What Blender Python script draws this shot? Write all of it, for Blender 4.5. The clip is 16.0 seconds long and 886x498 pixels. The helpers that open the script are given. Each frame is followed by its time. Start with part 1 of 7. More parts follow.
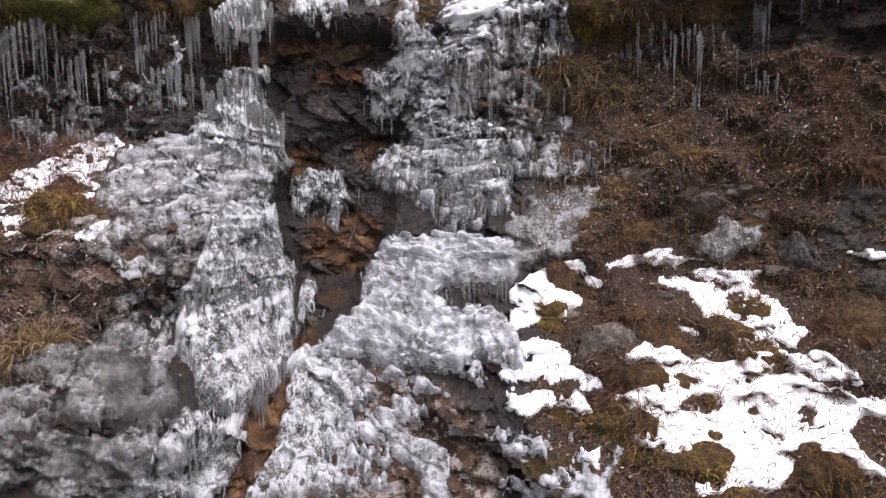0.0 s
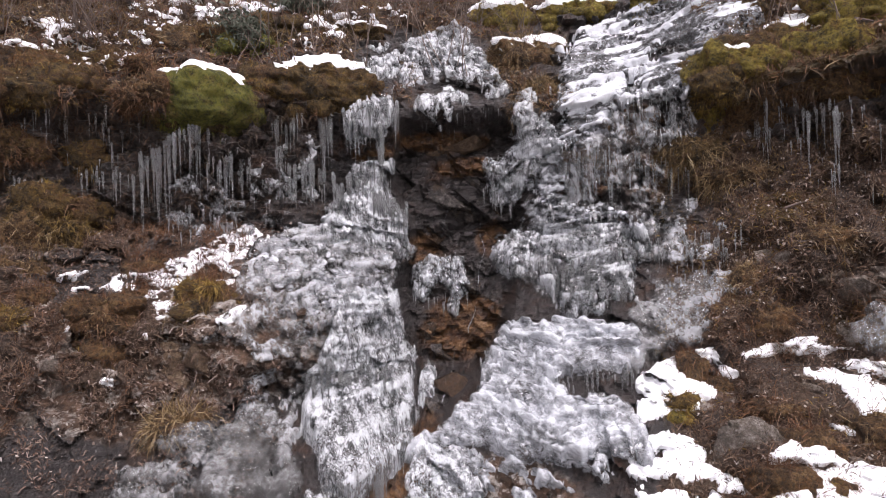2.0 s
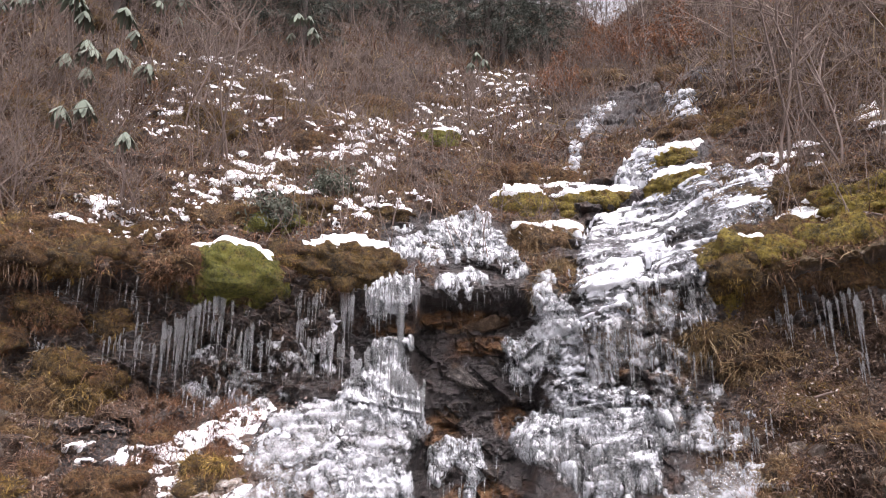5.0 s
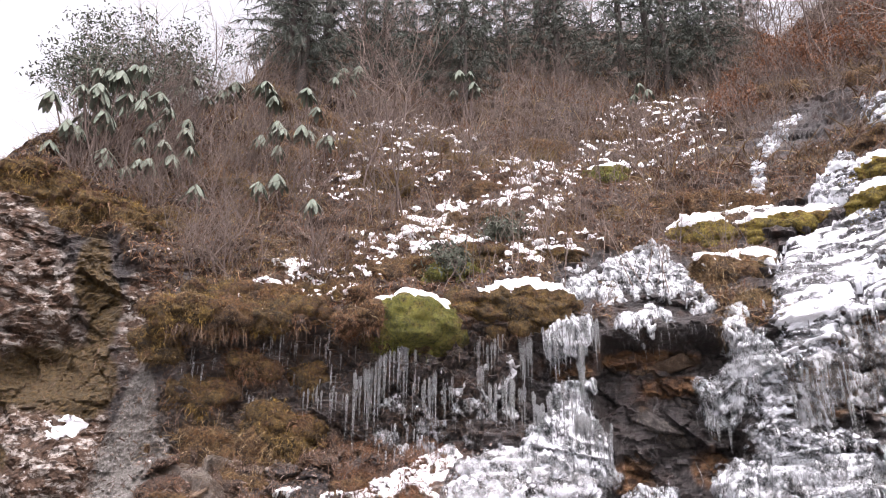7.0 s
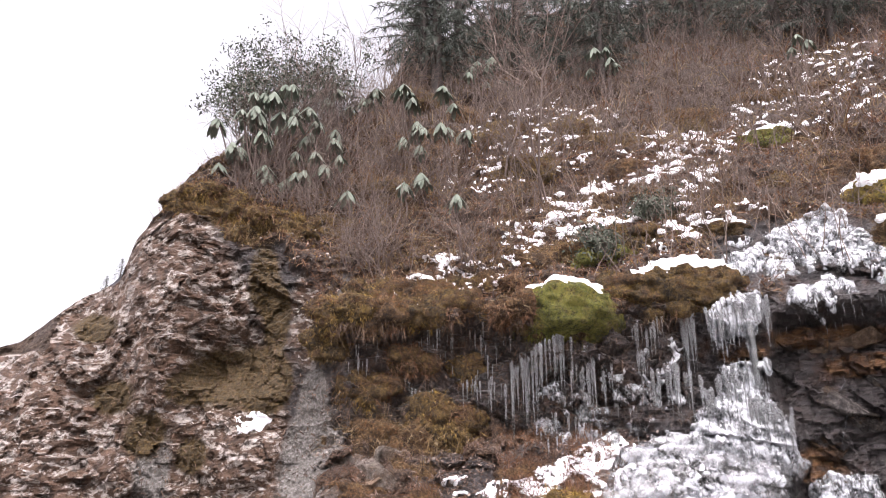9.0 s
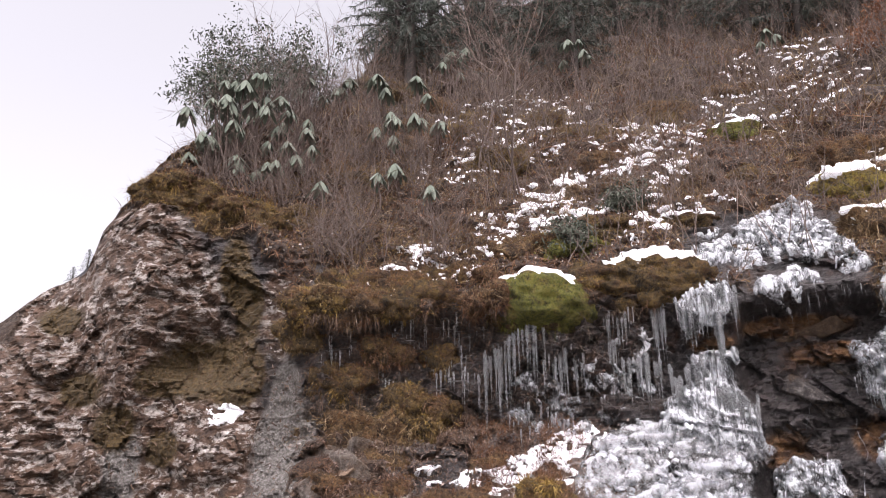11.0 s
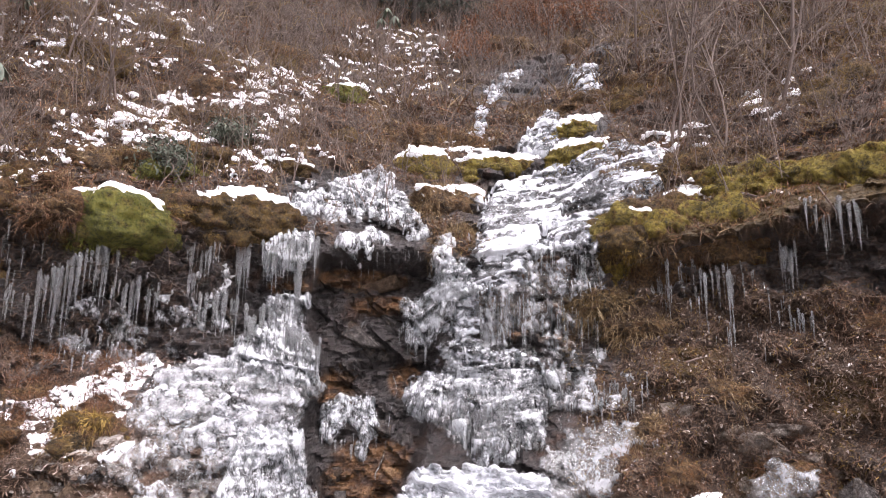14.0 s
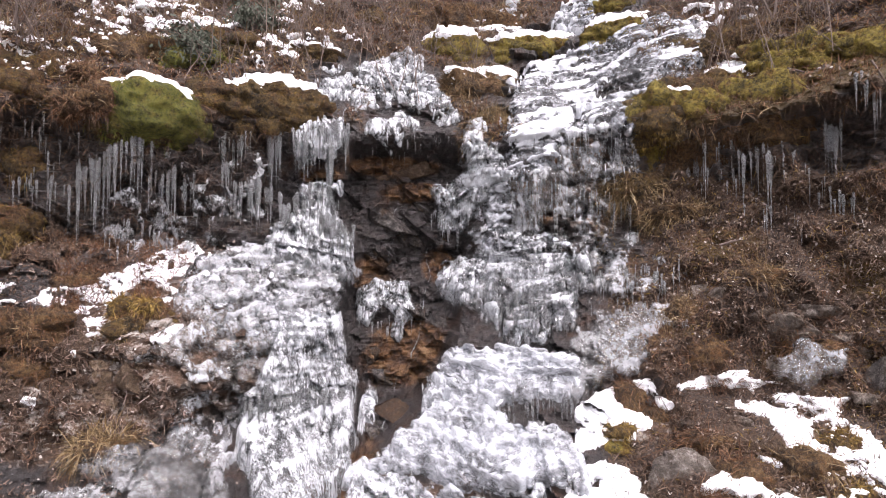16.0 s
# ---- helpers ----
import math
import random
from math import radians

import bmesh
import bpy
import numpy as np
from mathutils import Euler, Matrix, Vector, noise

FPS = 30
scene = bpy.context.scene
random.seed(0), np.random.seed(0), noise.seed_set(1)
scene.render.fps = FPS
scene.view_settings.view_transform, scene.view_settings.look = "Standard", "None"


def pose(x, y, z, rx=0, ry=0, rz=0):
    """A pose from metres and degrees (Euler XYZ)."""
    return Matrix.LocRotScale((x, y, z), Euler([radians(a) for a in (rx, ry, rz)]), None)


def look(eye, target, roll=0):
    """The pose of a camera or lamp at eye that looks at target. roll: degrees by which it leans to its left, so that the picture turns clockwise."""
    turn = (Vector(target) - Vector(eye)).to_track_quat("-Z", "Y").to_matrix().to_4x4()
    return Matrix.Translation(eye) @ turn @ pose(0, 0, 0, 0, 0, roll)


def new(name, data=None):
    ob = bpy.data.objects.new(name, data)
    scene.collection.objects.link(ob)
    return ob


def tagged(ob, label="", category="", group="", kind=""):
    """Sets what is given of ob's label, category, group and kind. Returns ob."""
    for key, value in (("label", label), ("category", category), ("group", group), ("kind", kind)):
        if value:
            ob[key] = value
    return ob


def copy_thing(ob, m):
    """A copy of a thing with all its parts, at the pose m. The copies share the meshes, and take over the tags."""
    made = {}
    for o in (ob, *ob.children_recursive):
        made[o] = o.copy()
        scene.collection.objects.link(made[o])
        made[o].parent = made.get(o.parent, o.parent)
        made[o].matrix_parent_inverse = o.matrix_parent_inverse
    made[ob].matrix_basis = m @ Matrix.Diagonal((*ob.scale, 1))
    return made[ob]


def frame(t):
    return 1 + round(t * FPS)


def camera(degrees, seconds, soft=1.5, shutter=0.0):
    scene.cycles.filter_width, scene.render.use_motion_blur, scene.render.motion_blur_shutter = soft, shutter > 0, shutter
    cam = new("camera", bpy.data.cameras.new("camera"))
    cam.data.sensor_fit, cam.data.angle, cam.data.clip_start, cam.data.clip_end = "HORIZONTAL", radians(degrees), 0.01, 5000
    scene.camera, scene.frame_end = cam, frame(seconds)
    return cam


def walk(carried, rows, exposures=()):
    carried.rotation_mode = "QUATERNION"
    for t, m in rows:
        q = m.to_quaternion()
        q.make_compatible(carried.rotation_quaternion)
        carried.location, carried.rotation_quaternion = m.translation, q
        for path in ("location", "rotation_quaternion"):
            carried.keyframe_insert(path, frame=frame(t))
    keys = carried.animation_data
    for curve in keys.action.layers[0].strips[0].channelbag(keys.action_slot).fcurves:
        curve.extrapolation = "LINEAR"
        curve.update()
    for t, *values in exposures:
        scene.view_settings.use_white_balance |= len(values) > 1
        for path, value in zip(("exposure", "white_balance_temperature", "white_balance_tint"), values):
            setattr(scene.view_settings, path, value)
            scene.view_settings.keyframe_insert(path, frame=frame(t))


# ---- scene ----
EYE = 1.6
cam = camera(66.5, 16.0, soft=1.0)
walk(cam, [
    (0.0, pose(0, 0, EYE, 82.72, 0.92, -15.82)),
    (0.5, pose(0, 0, EYE, 82.94, 0.94, -16.77)),
    (1.0, pose(0, 0, EYE, 85.61, 1.48, -12.23)),
    (1.5, pose(0, 0, EYE, 87.50, 1.67, -8.67)),
    (2.0, pose(0, 0, EYE, 90.16, 1.68, -5.76)),
    (2.5, pose(0, 0, EYE, 92.64, 1.24, -3.97)),
    (3.0, pose(0, 0, EYE, 95.13, 0.35, -2.94)),
    (3.5, pose(0, 0, EYE, 97.65, -0.32, -4.38)),
    (3.7, pose(0, 0, EYE, 98.66, -0.32, -4.81)),
    (5.8, pose(0, 0, EYE, 108.62, -0.24, -2.90)),
    (6.0, pose(0, 0, EYE, 109.12, -0.33, -1.22)),
    (6.5, pose(0, 0, EYE, 108.83, -0.60, 5.32)),
    (7.0, pose(0, 0, EYE, 108.78, -0.45, 10.73)),
    (7.5, pose(0, 0, EYE, 108.76, -0.07, 15.08)),
    (8.0, pose(0, 0, EYE, 108.39, -0.05, 19.16)),
    (8.5, pose(0, 0, EYE, 108.04, -0.05, 22.73)),
    (8.7, pose(0, 0, EYE, 107.95, -0.12, 23.89)),
    (10.8, pose(0, 0, EYE, 107.11, 0.33, 23.10)),
    (11.0, pose(0, 0, EYE, 107.07, 0.53, 21.77)),
    (11.5, pose(0, 0, EYE, 106.81, 0.34, 15.65)),
    (12.0, pose(0, 0, EYE, 106.66, 0.28, 7.11)),
    (12.5, pose(0, 0, EYE, 106.50, 0.24, 0.07)),
    (13.0, pose(0, 0, EYE, 106.37, 0.01, -5.75)),
    (13.5, pose(0, 0, EYE, 105.67, 0.07, -11.18)),
    (14.0, pose(0, 0, EYE, 101.90, -0.72, -13.09)),
    (14.5, pose(0, 0, EYE, 98.44, -1.44, -11.47)),
    (15.0, pose(0, 0, EYE, 96.19, -1.37, -10.50)),
    (15.5, pose(0, 0, EYE, 94.03, -0.95, -10.01)),
    (16.0, pose(0, 0, EYE, 92.24, -0.29, -10.35)),
], exposures=[(0.0, 0.65, 6450, 21), (2.0, 0.74, 6450, 21), (2.5, 0.86, 6450, 21), (3.1, 1.05, 6450, 21), (3.7, 1.15, 6450, 21), (6.0, 1.5, 6450, 21), (8.7, 1.58, 6450, 21), (10.8, 1.2, 6450, 21), (11.5, 1.37, 6450, 21), (12.5, 1.54, 6450, 21), (13.5, 1.46, 6450, 21), (14.5, 1.42, 6450, 21), (16.0, 1.3, 6450, 21)])

# ---- world and light: bright overcast winter day ----
world = bpy.data.worlds.new("overcast_sky")
scene.world = world
world.use_nodes = True
wn, wl = world.node_tree.nodes, world.node_tree.links
sky = wn.new("ShaderNodeTexSky")
sky.sky_type = "NISHITA"
sky.sun_disc = False
sky.sun_elevation, sky.sun_rotation = radians(62), radians(163)
sky.air_density, sky.dust_density, sky.ozone_density = 1.0, 6.0, 1.0
grey = wn.new("ShaderNodeHueSaturation")
grey.inputs["Saturation"].default_value = 0.12
wl.new(sky.outputs[0], grey.inputs["Color"])
wl.new(grey.outputs[0], wn["Background"].inputs["Color"])
wn["Background"].inputs["Strength"].default_value = 0.15
sun = new("sun", bpy.data.lights.new("sun", "SUN"))
sun.data.energy, sun.data.angle, sun.data.color = 0.5, radians(45), (1.0, 0.97, 0.93)
sun.matrix_world = look((1.5, 1.0, 12), (0, 6, 2))

# ---- noise on arrays ----


def lattice(i, j, k, seed):
    n = (i * 374761393 + j * 668265263 + k * 1274126177 + seed * 144665) & 0xFFFFFFFF
    n = ((n ^ (n >> 13)) * 1274126177) & 0xFFFFFFFF
    n = ((n ^ (n >> 16)) * 2246822519) & 0xFFFFFFFF
    return ((n ^ (n >> 15)) & 0xFFFF) / 32767.5 - 1.0


def value_noise(x, y, z, seed=0):
    xi, yi, zi = (np.floor(c).astype(np.int64) for c in (x, y, z))
    fx, fy, fz = x - xi, y - yi, z - zi
    fx, fy, fz = (f * f * f * (f * (f * 6 - 15) + 10) for f in (fx, fy, fz))
    total = 0
    for a, wx in ((0, 1 - fx), (1, fx)):
        for b, wy in ((0, 1 - fy), (1, fy)):
            for c, wz in ((0, 1 - fz), (1, fz)):
                total = total + wx * wy * wz * lattice(xi + a, yi + b, zi + c, seed)
    return total


def fbm(x, y, z, octaves=4, seed=0, gain=0.5):
    total, amp = 0, 1.0
    for o in range(octaves):
        total = total + amp * value_noise(x, y, z, seed + o * 17)
        x, y, z = x * 2.03 + 7.1, y * 2.03 + 3.3, z * 2.03 + 1.7
        amp *= gain
    return total


def ridged(x, y, z, octaves=4, seed=0):
    total, amp = 0, 1.0
    for o in range(octaves):
        total = total + amp * (1 - 2 * np.abs(value_noise(x, y, z, seed + o * 31)))
        x, y, z = x * 2.1 + 5.2, y * 2.1 + 1.3, z * 2.1 + 9.7
        amp *= 0.5
    return total


def smooth(lo, hi, v):
    s = np.clip((v - lo) / (hi - lo), 0, 1)
    return s * s * (3 - 2 * s)


# ---- lie of the land: distance from the standing point as a function of bearing (degrees) and height (m) ----
BEAR = (-64, -56, -51, -49, -45, -41, -37, -34.5, -32, -27, -20, -12, -4, 3, 9, 15, 22, 28, 34, 40, 46, 56)
LIP_Z = (2.2, 2.7, 3.4, 4.1, 4.5, 4.3, 4.1, 3.5, 3.05, 3.2, 3.1, 3.12, 3.12, 3.0, 2.95, 3.1, 3.0, 3.15, 3.1, 3.2, 3.3, 3.3)
LIP_R = (9.5, 9.0, 8.7, 8.2, 8.1, 7.9, 7.6, 7.3, 6.85, 6.75, 6.7, 6.75, 6.75, 6.85, 6.85, 6.9, 6.9, 6.75, 6.7, 6.7, 6.7, 6.7)
BASE_Z = (0.6, 0.7, 0.8, 0.9, 1.1, 1.3, 1.5, 1.7, 1.9, 1.95, 1.85, 1.95, 1.8, 1.7, 1.7, 1.75, 1.95, 2.15, 2.25, 2.3, 2.3, 2.3)
BASE_R = (7.8, 7.6, 7.5, 7.4, 7.3, 7.2, 7.15, 7.15, 7.0, 7.0, 6.95, 6.85, 6.85, 7.0, 7.0, 6.9, 6.85, 6.95, 6.95, 6.95, 6.9, 6.9)
MID_Z = (0.0, 0.0, 0.0, 0.0, 0.2, 0.3, 0.5, 0.5, 0.6, 0.6, 0.6, 0.65, 0.6, 0.5, 0.6, 0.7, 0.7, 0.7, 0.7, 0.6, 0.5, 0.5)
MID_R = (6.8, 6.6, 6.5, 6.4, 6.3, 6.2, 6.1, 6.1, 6.1, 6.0, 5.9, 5.8, 5.9, 6.5, 6.35, 5.9, 5.9, 5.9, 5.95, 6.1, 6.2, 6.2)
TOE_Z, TOE_R = -1.1, 4.0
SLOPE = (1.5, 1.5, 1.4, 1.2, 1.1, 1.05, 1.0, 1.0, 1.0, 1.0, 1.0, 1.0, 1.0, 0.95, 0.92, 0.9, 0.92, 0.98, 1.0, 1.0, 1.0, 1.0)
# skyline of the bare ground: bearing and height angle
SKY_B = (-64, -56, -53, -50.3, -49.6, -46.6, -43.7, -38, -33, -30, -28, -26, -20, 0, 10, 17, 19.5, 22, 30, 44, 56)
SKY_A = (4.6, 8.6, 11.8, 13.6, 16.8, 21.8, 24.5, 27, 28.5, 30, 32.5, 35, 36.3, 36.3, 35.5, 34, 33, 34, 35.5, 34.5, 34)
# edges of the dark gully between the falls, by height
GULLY_Z = (-0.1, 0.03, 0.17, 0.35, 0.55, 0.77, 0.93, 1.2, 1.45, 1.65, 1.85, 2.08, 2.25, 2.42, 2.66, 2.85, 3.1)
GULLY_L = (2.9, 2.8, 3.1, 3.0, 3.0, 2.5, 2.0, 1.3, 1.8, 2.9, 2.9, 2.1, 1.5, 1.2, 1.6, 2.0, 2.3)
GULLY_R = (3.2, 4.6, 6.6, 8.5, 9.6, 11.0, 11.6, 12.2, 11.8, 12.0, 13.2, 13.0, 13.0, 13.2, 13.2, 13.0, 12.5)


def along(values, b):
    fine = np.linspace(-66, 58, 250)
    curve = np.interp(fine, BEAR, values)
    kernel = np.hanning(7)
    curve = np.convolve(np.pad(curve, 3, mode="edge"), kernel / kernel.sum(), mode="valid")
    return np.interp(b, fine, curve)


def height_at(b, angle):
    """Height of the hillside at a bearing and height angle."""
    k = np.tan(np.radians(angle))
    lz, lr, sl = along(LIP_Z, b), along(LIP_R, b), along(SLOPE, b)
    return np.maximum((EYE + k * (lr - lz / sl)) / (1 - k / sl), lz - 0.1)


def crest(b):
    """Height at which the slope ends at a bearing."""
    return height_at(b, np.interp(b, SKY_B, SKY_A))


def cells(x, y, z, seed=0):
    """Distances to the nearest and second nearest scattered point, and the nearest one's own number."""
    xi, yi, zi = (np.floor(c).astype(np.int64) for c in (x, y, z))
    d1, d2, who = np.full(x.shape, 9.0), np.full(x.shape, 9.0), np.zeros(x.shape)
    for i in (-1, 0, 1):
        for j in (-1, 0, 1):
            for k in (-1, 0, 1):
                a, b, c = xi + i, yi + j, zi + k
                q = (a + 0.5 + 0.45 * lattice(a, b, c, seed) - x) ** 2 + (b + 0.5 + 0.45 * lattice(a, b, c, seed + 1) - y) ** 2 \
                    + (c + 0.5 + 0.45 * lattice(a, b, c, seed + 2) - z) ** 2
                near = q < d1
                d2 = np.where(near, d1, np.minimum(d2, q))
                who = np.where(near, lattice(a, b, c, seed + 3), who)
                d1 = np.where(near, q, d1)
    return np.sqrt(d1), np.sqrt(d2), who


def facets(x, z, seed):
    """Broken rock faces: each scattered block has its own depth and tilt."""
    xi, zi = np.floor(x).astype(np.int64), np.floor(z).astype(np.int64)
    best, value, zero = np.full(x.shape, 9.0), np.zeros(x.shape), xi * 0
    for i in (-1, 0, 1):
        for k in (-1, 0, 1):
            a, c = xi + i, zi + k
            dx, dz = x - a - 0.5 - 0.45 * lattice(a, zero, c, seed), z - c - 0.5 - 0.45 * lattice(a, zero, c, seed + 2)
            q = dx * dx + dz * dz
            near = q < best
            value = np.where(near, 0.6 * lattice(a, zero, c, seed + 3) + 0.9 * lattice(a, zero, c, seed + 4) * dx + 0.9 * lattice(a, zero, c, seed + 5) * dz, value)
            best = np.where(near, q, best)
    return value


def bump(b, z, b0, z0, wb, wz):
    return np.exp(-((b - b0) / wb) ** 2 - ((z - z0) / wz) ** 2)


def land(b, z):
    """Smooth distance of the slope at bearing b and height z."""
    lz, lr, bz, br, mz, mr = (along(v, b) for v in (LIP_Z, LIP_R, BASE_Z, BASE_R, MID_Z, MID_R))
    hill = lr + 0.02 + (z - lz) / along(SLOPE, b)
    f = np.clip((z - bz) / (lz - bz), 0, 1)
    west = smooth(-32, -35.5, b)
    under = br + (lr - br) * (smooth(0.72, 1.0, f) * (1 - west) + f * west)
    boulder = mr + (br - mr) * np.clip((z - mz) / (bz - mz), 0, 1) ** 1.4
    low = TOE_R + (mr - TOE_R) * np.clip((z - TOE_Z) / (mz - TOE_Z), -0.3, 1)
    r = np.where(z > lz, hill, np.where(z > bz, under, np.where(z > mz, boulder, low)))
    # dark gully behind the falls, a boulder beside it, the fan of ice below, the step of the right-hand fall
    left, right = np.interp(z, GULLY_Z, GULLY_L), np.interp(z, GULLY_Z, GULLY_R)
    r = r + np.interp(z, (0.0, 0.5, 1.2, 2.0, 2.6, 2.9), (0.25, 0.40, 0.30, 0.20, 0.24, 0.42)) * smooth(left, left + 0.9, b) * smooth(right, right - 1.2, b) * smooth(-0.25, 0.2, z) * smooth(3.1, 2.85, z)
    r = r - 0.35 * bump(b, z, -11, 1.0, 8, 0.55) - 0.3 * bump(b, z, 17, 0.2, 8, 0.6)
    r = r - 0.30 * bump(b, z, 18, 2.4, 4, 0.9) - 0.30 * bump(b, z, -1.5, 0.7, 3.0, 0.9)
    r = r + 0.12 * bump(b, z, -10, 0.42, 7, 0.12) - 0.5 * bump(b, z, -9, -0.1, 8, 0.3)
    # the crag: a brow over a brown hollow, a buttress below, a cleft beside the ledge
    r = r + 0.22 * bump(b, z, -35.3, 2.6, 1.4, 1.1) - 0.40 * bump(b, z, -46, 3.2, 2.6, 1.3) - 0.35 * bump(b, z, -40, 1.6, 3, 0.45)
    r = r + 0.45 * bump(b, z, -41.5, 2.65, 2.6, 0.28) - 0.25 * bump(b, z, -41, 3.5, 3, 0.35) + 0.30 * bump(b, z, -50, 2.2, 1.4, 1.0) - 0.25 * bump(b, z, -54, 2.2, 2.2, 0.6)
    r = r - 0.5 * bump(b, z, 30, -0.3, 7, 0.4) + 0.25 * bump(b, z, 51, 0.6, 3, 0.6)
    return r


def soil_share(b, z):
    """1 where earth, grass and litter cover the rock."""
    b = b + 3.5 * fbm(b * 0.25, z * 1.6, b * 0, 3, 91)
    z = z + 0.30 * fbm(b * 0.3, z * 2.2, b * 0 + 4, 3, 92)
    above = smooth(-0.15, 0.15, z - along(LIP_Z, b))
    rising = 5.5 * smooth(4.2, 5.2, z)
    chute = smooth(13.5 + rising, 15.5 + rising, b) * smooth(29, 25, b) * smooth(6.0, 5.2, z)
    knoll = bump(b, z, 21.5, 7.3, 4.0, 0.8)
    steps = smooth(0.5, 2.5, b) * smooth(12.5, 10.5, b) * smooth(4.35, 4.1, z)
    above = above * (1 - chute) * (1 - steps) * (1 - np.clip(1.6 * knoll, 0, 1))
    right = smooth(23, 28, b) * smooth(2.75, 2.3, z) * (1 - 0.95 * bump(b, z, 51, 0.8, 4, 0.6)) * smooth(-0.75, -0.5, z + 0.02 * (b - 30))
    left = smooth(-13, -19, b) * smooth(-37, -33, b) * smooth(2.2, 1.8, z) * smooth(0.2, 0.5, z) * smooth(-0.22, 0.06, fbm(b * 0.3, z * 2.4, b * 0 + 2, 4, 95))
    return np.clip(np.maximum(np.maximum(above, right), left), 0, 1)


def swell(b, z):
    """Distance with the broad swells of the ground."""
    r = land(b, z)
    a = np.radians(b)
    x, y = r * np.sin(a), r * np.cos(a)
    return r + 0.16 * fbm(x * 0.45, y * 0.45, z * 0.45, 2, 41) + smooth(8, 13, r) * 0.4 * fbm(x * 0.3, y * 0.3, z * 0.3, 3, 51)


def surface(b, z):
    """Distance with the relief of rock ledges, soil and hollows."""
    r = swell(b, z)
    a = np.radians(b)
    x, y = r * np.sin(a), r * np.cos(a)
    soil = soil_share(b, z)
    wx, wz = x + 0.12 * fbm(x * 2, y * 2, z * 2, 2, 7), z + 0.22 * x + 0.10 * fbm(x * 2.3, y * 2.3, z * 2.3, 3, 8)
    west = smooth(-32, -37, b)
    wx, wz = wx + west * 0.25 * z, wz + west * 0.22 * x
    # broken tilted beds: angular blocks of three sizes, offset bed by bed
    rock = 0.06 * ridged(x * 1.6, y * 1.6, z * 2.6, 4, 11) + 0.016 * fbm(x * 16, y * 16, z * 26, 2, 3)
    for size, amp, seed in ((7.5, 0.065, 200), (21.0, 0.040, 300)):
        bed = wz * size + 0.35 * fbm(x * size * 0.5, y * size * 0.5, z * size * 0.2, 2, seed + 9)
        iz = np.floor(bed).astype(np.int64)
        run = wx * size * 0.42 + 3 * lattice(iz, iz * 0, iz * 0, seed) + 0.25 * fbm(x * size, y * size, z * size, 2, seed + 5)
        ix = np.floor(run).astype(np.int64)
        lean = (bed - iz - 0.5) * lattice(ix, iz, ix * 0, seed + 2)
        rock = rock + 0.45 * amp * (lattice(ix, iz, ix * 0, seed + 1) + 0.9 * lean)
    px, pz = 0.92 * x - 0.38 * z, 0.92 * z + 0.38 * x
    rock = rock + 0.15 * facets(px * 1.9, pz * 3.0, 400) + 0.07 * facets(px * 5.5, pz * 9.0, 420)
    rock = rock * (1 - 0.5 * np.exp(-((b + 34.8) / 2.0) ** 2)) * (1 - 0.3 * west) * (0.75 + 0.5 * smooth(-0.4, 0.5, value_noise(x * 0.8, y * 0.8, z * 0.8, 77)))
    earth = (1 + 0.9 * smooth(22, 28, b) * smooth(2.8, 2.3, z)) * 0.12 * fbm(x * 1.1, y * 1.1, z * 1.1, 4, 21) + 0.10 * fbm(x * 4.5, y * 4.5, z * 4.5, 3, 29) + 0.025 * fbm(x * 18, y * 18, z * 18, 2, 33)
    return r + (1 - soil) * rock + soil * earth


def place(b, z, out=0.0, fill=0.0):
    """Point of the slope; out lifts it along the outward normal, fill levels the small relief."""
    b, z = np.asarray(b, float), np.asarray(z, float)
    r = surface(b, z)
    if fill > 0:
        r = r * (1 - fill) + (swell(b, z) - 0.04) * fill
    if np.any(out):
        g = (land(b, z + 0.06) - land(b, z - 0.06)) / 0.12
        n = np.sqrt(1 + g * g)
        r, z = r - out / n, z + out * g / n
    a = np.radians(b)
    return np.stack([r * np.sin(a), r * np.cos(a), z], -1)

# ---- materials ----


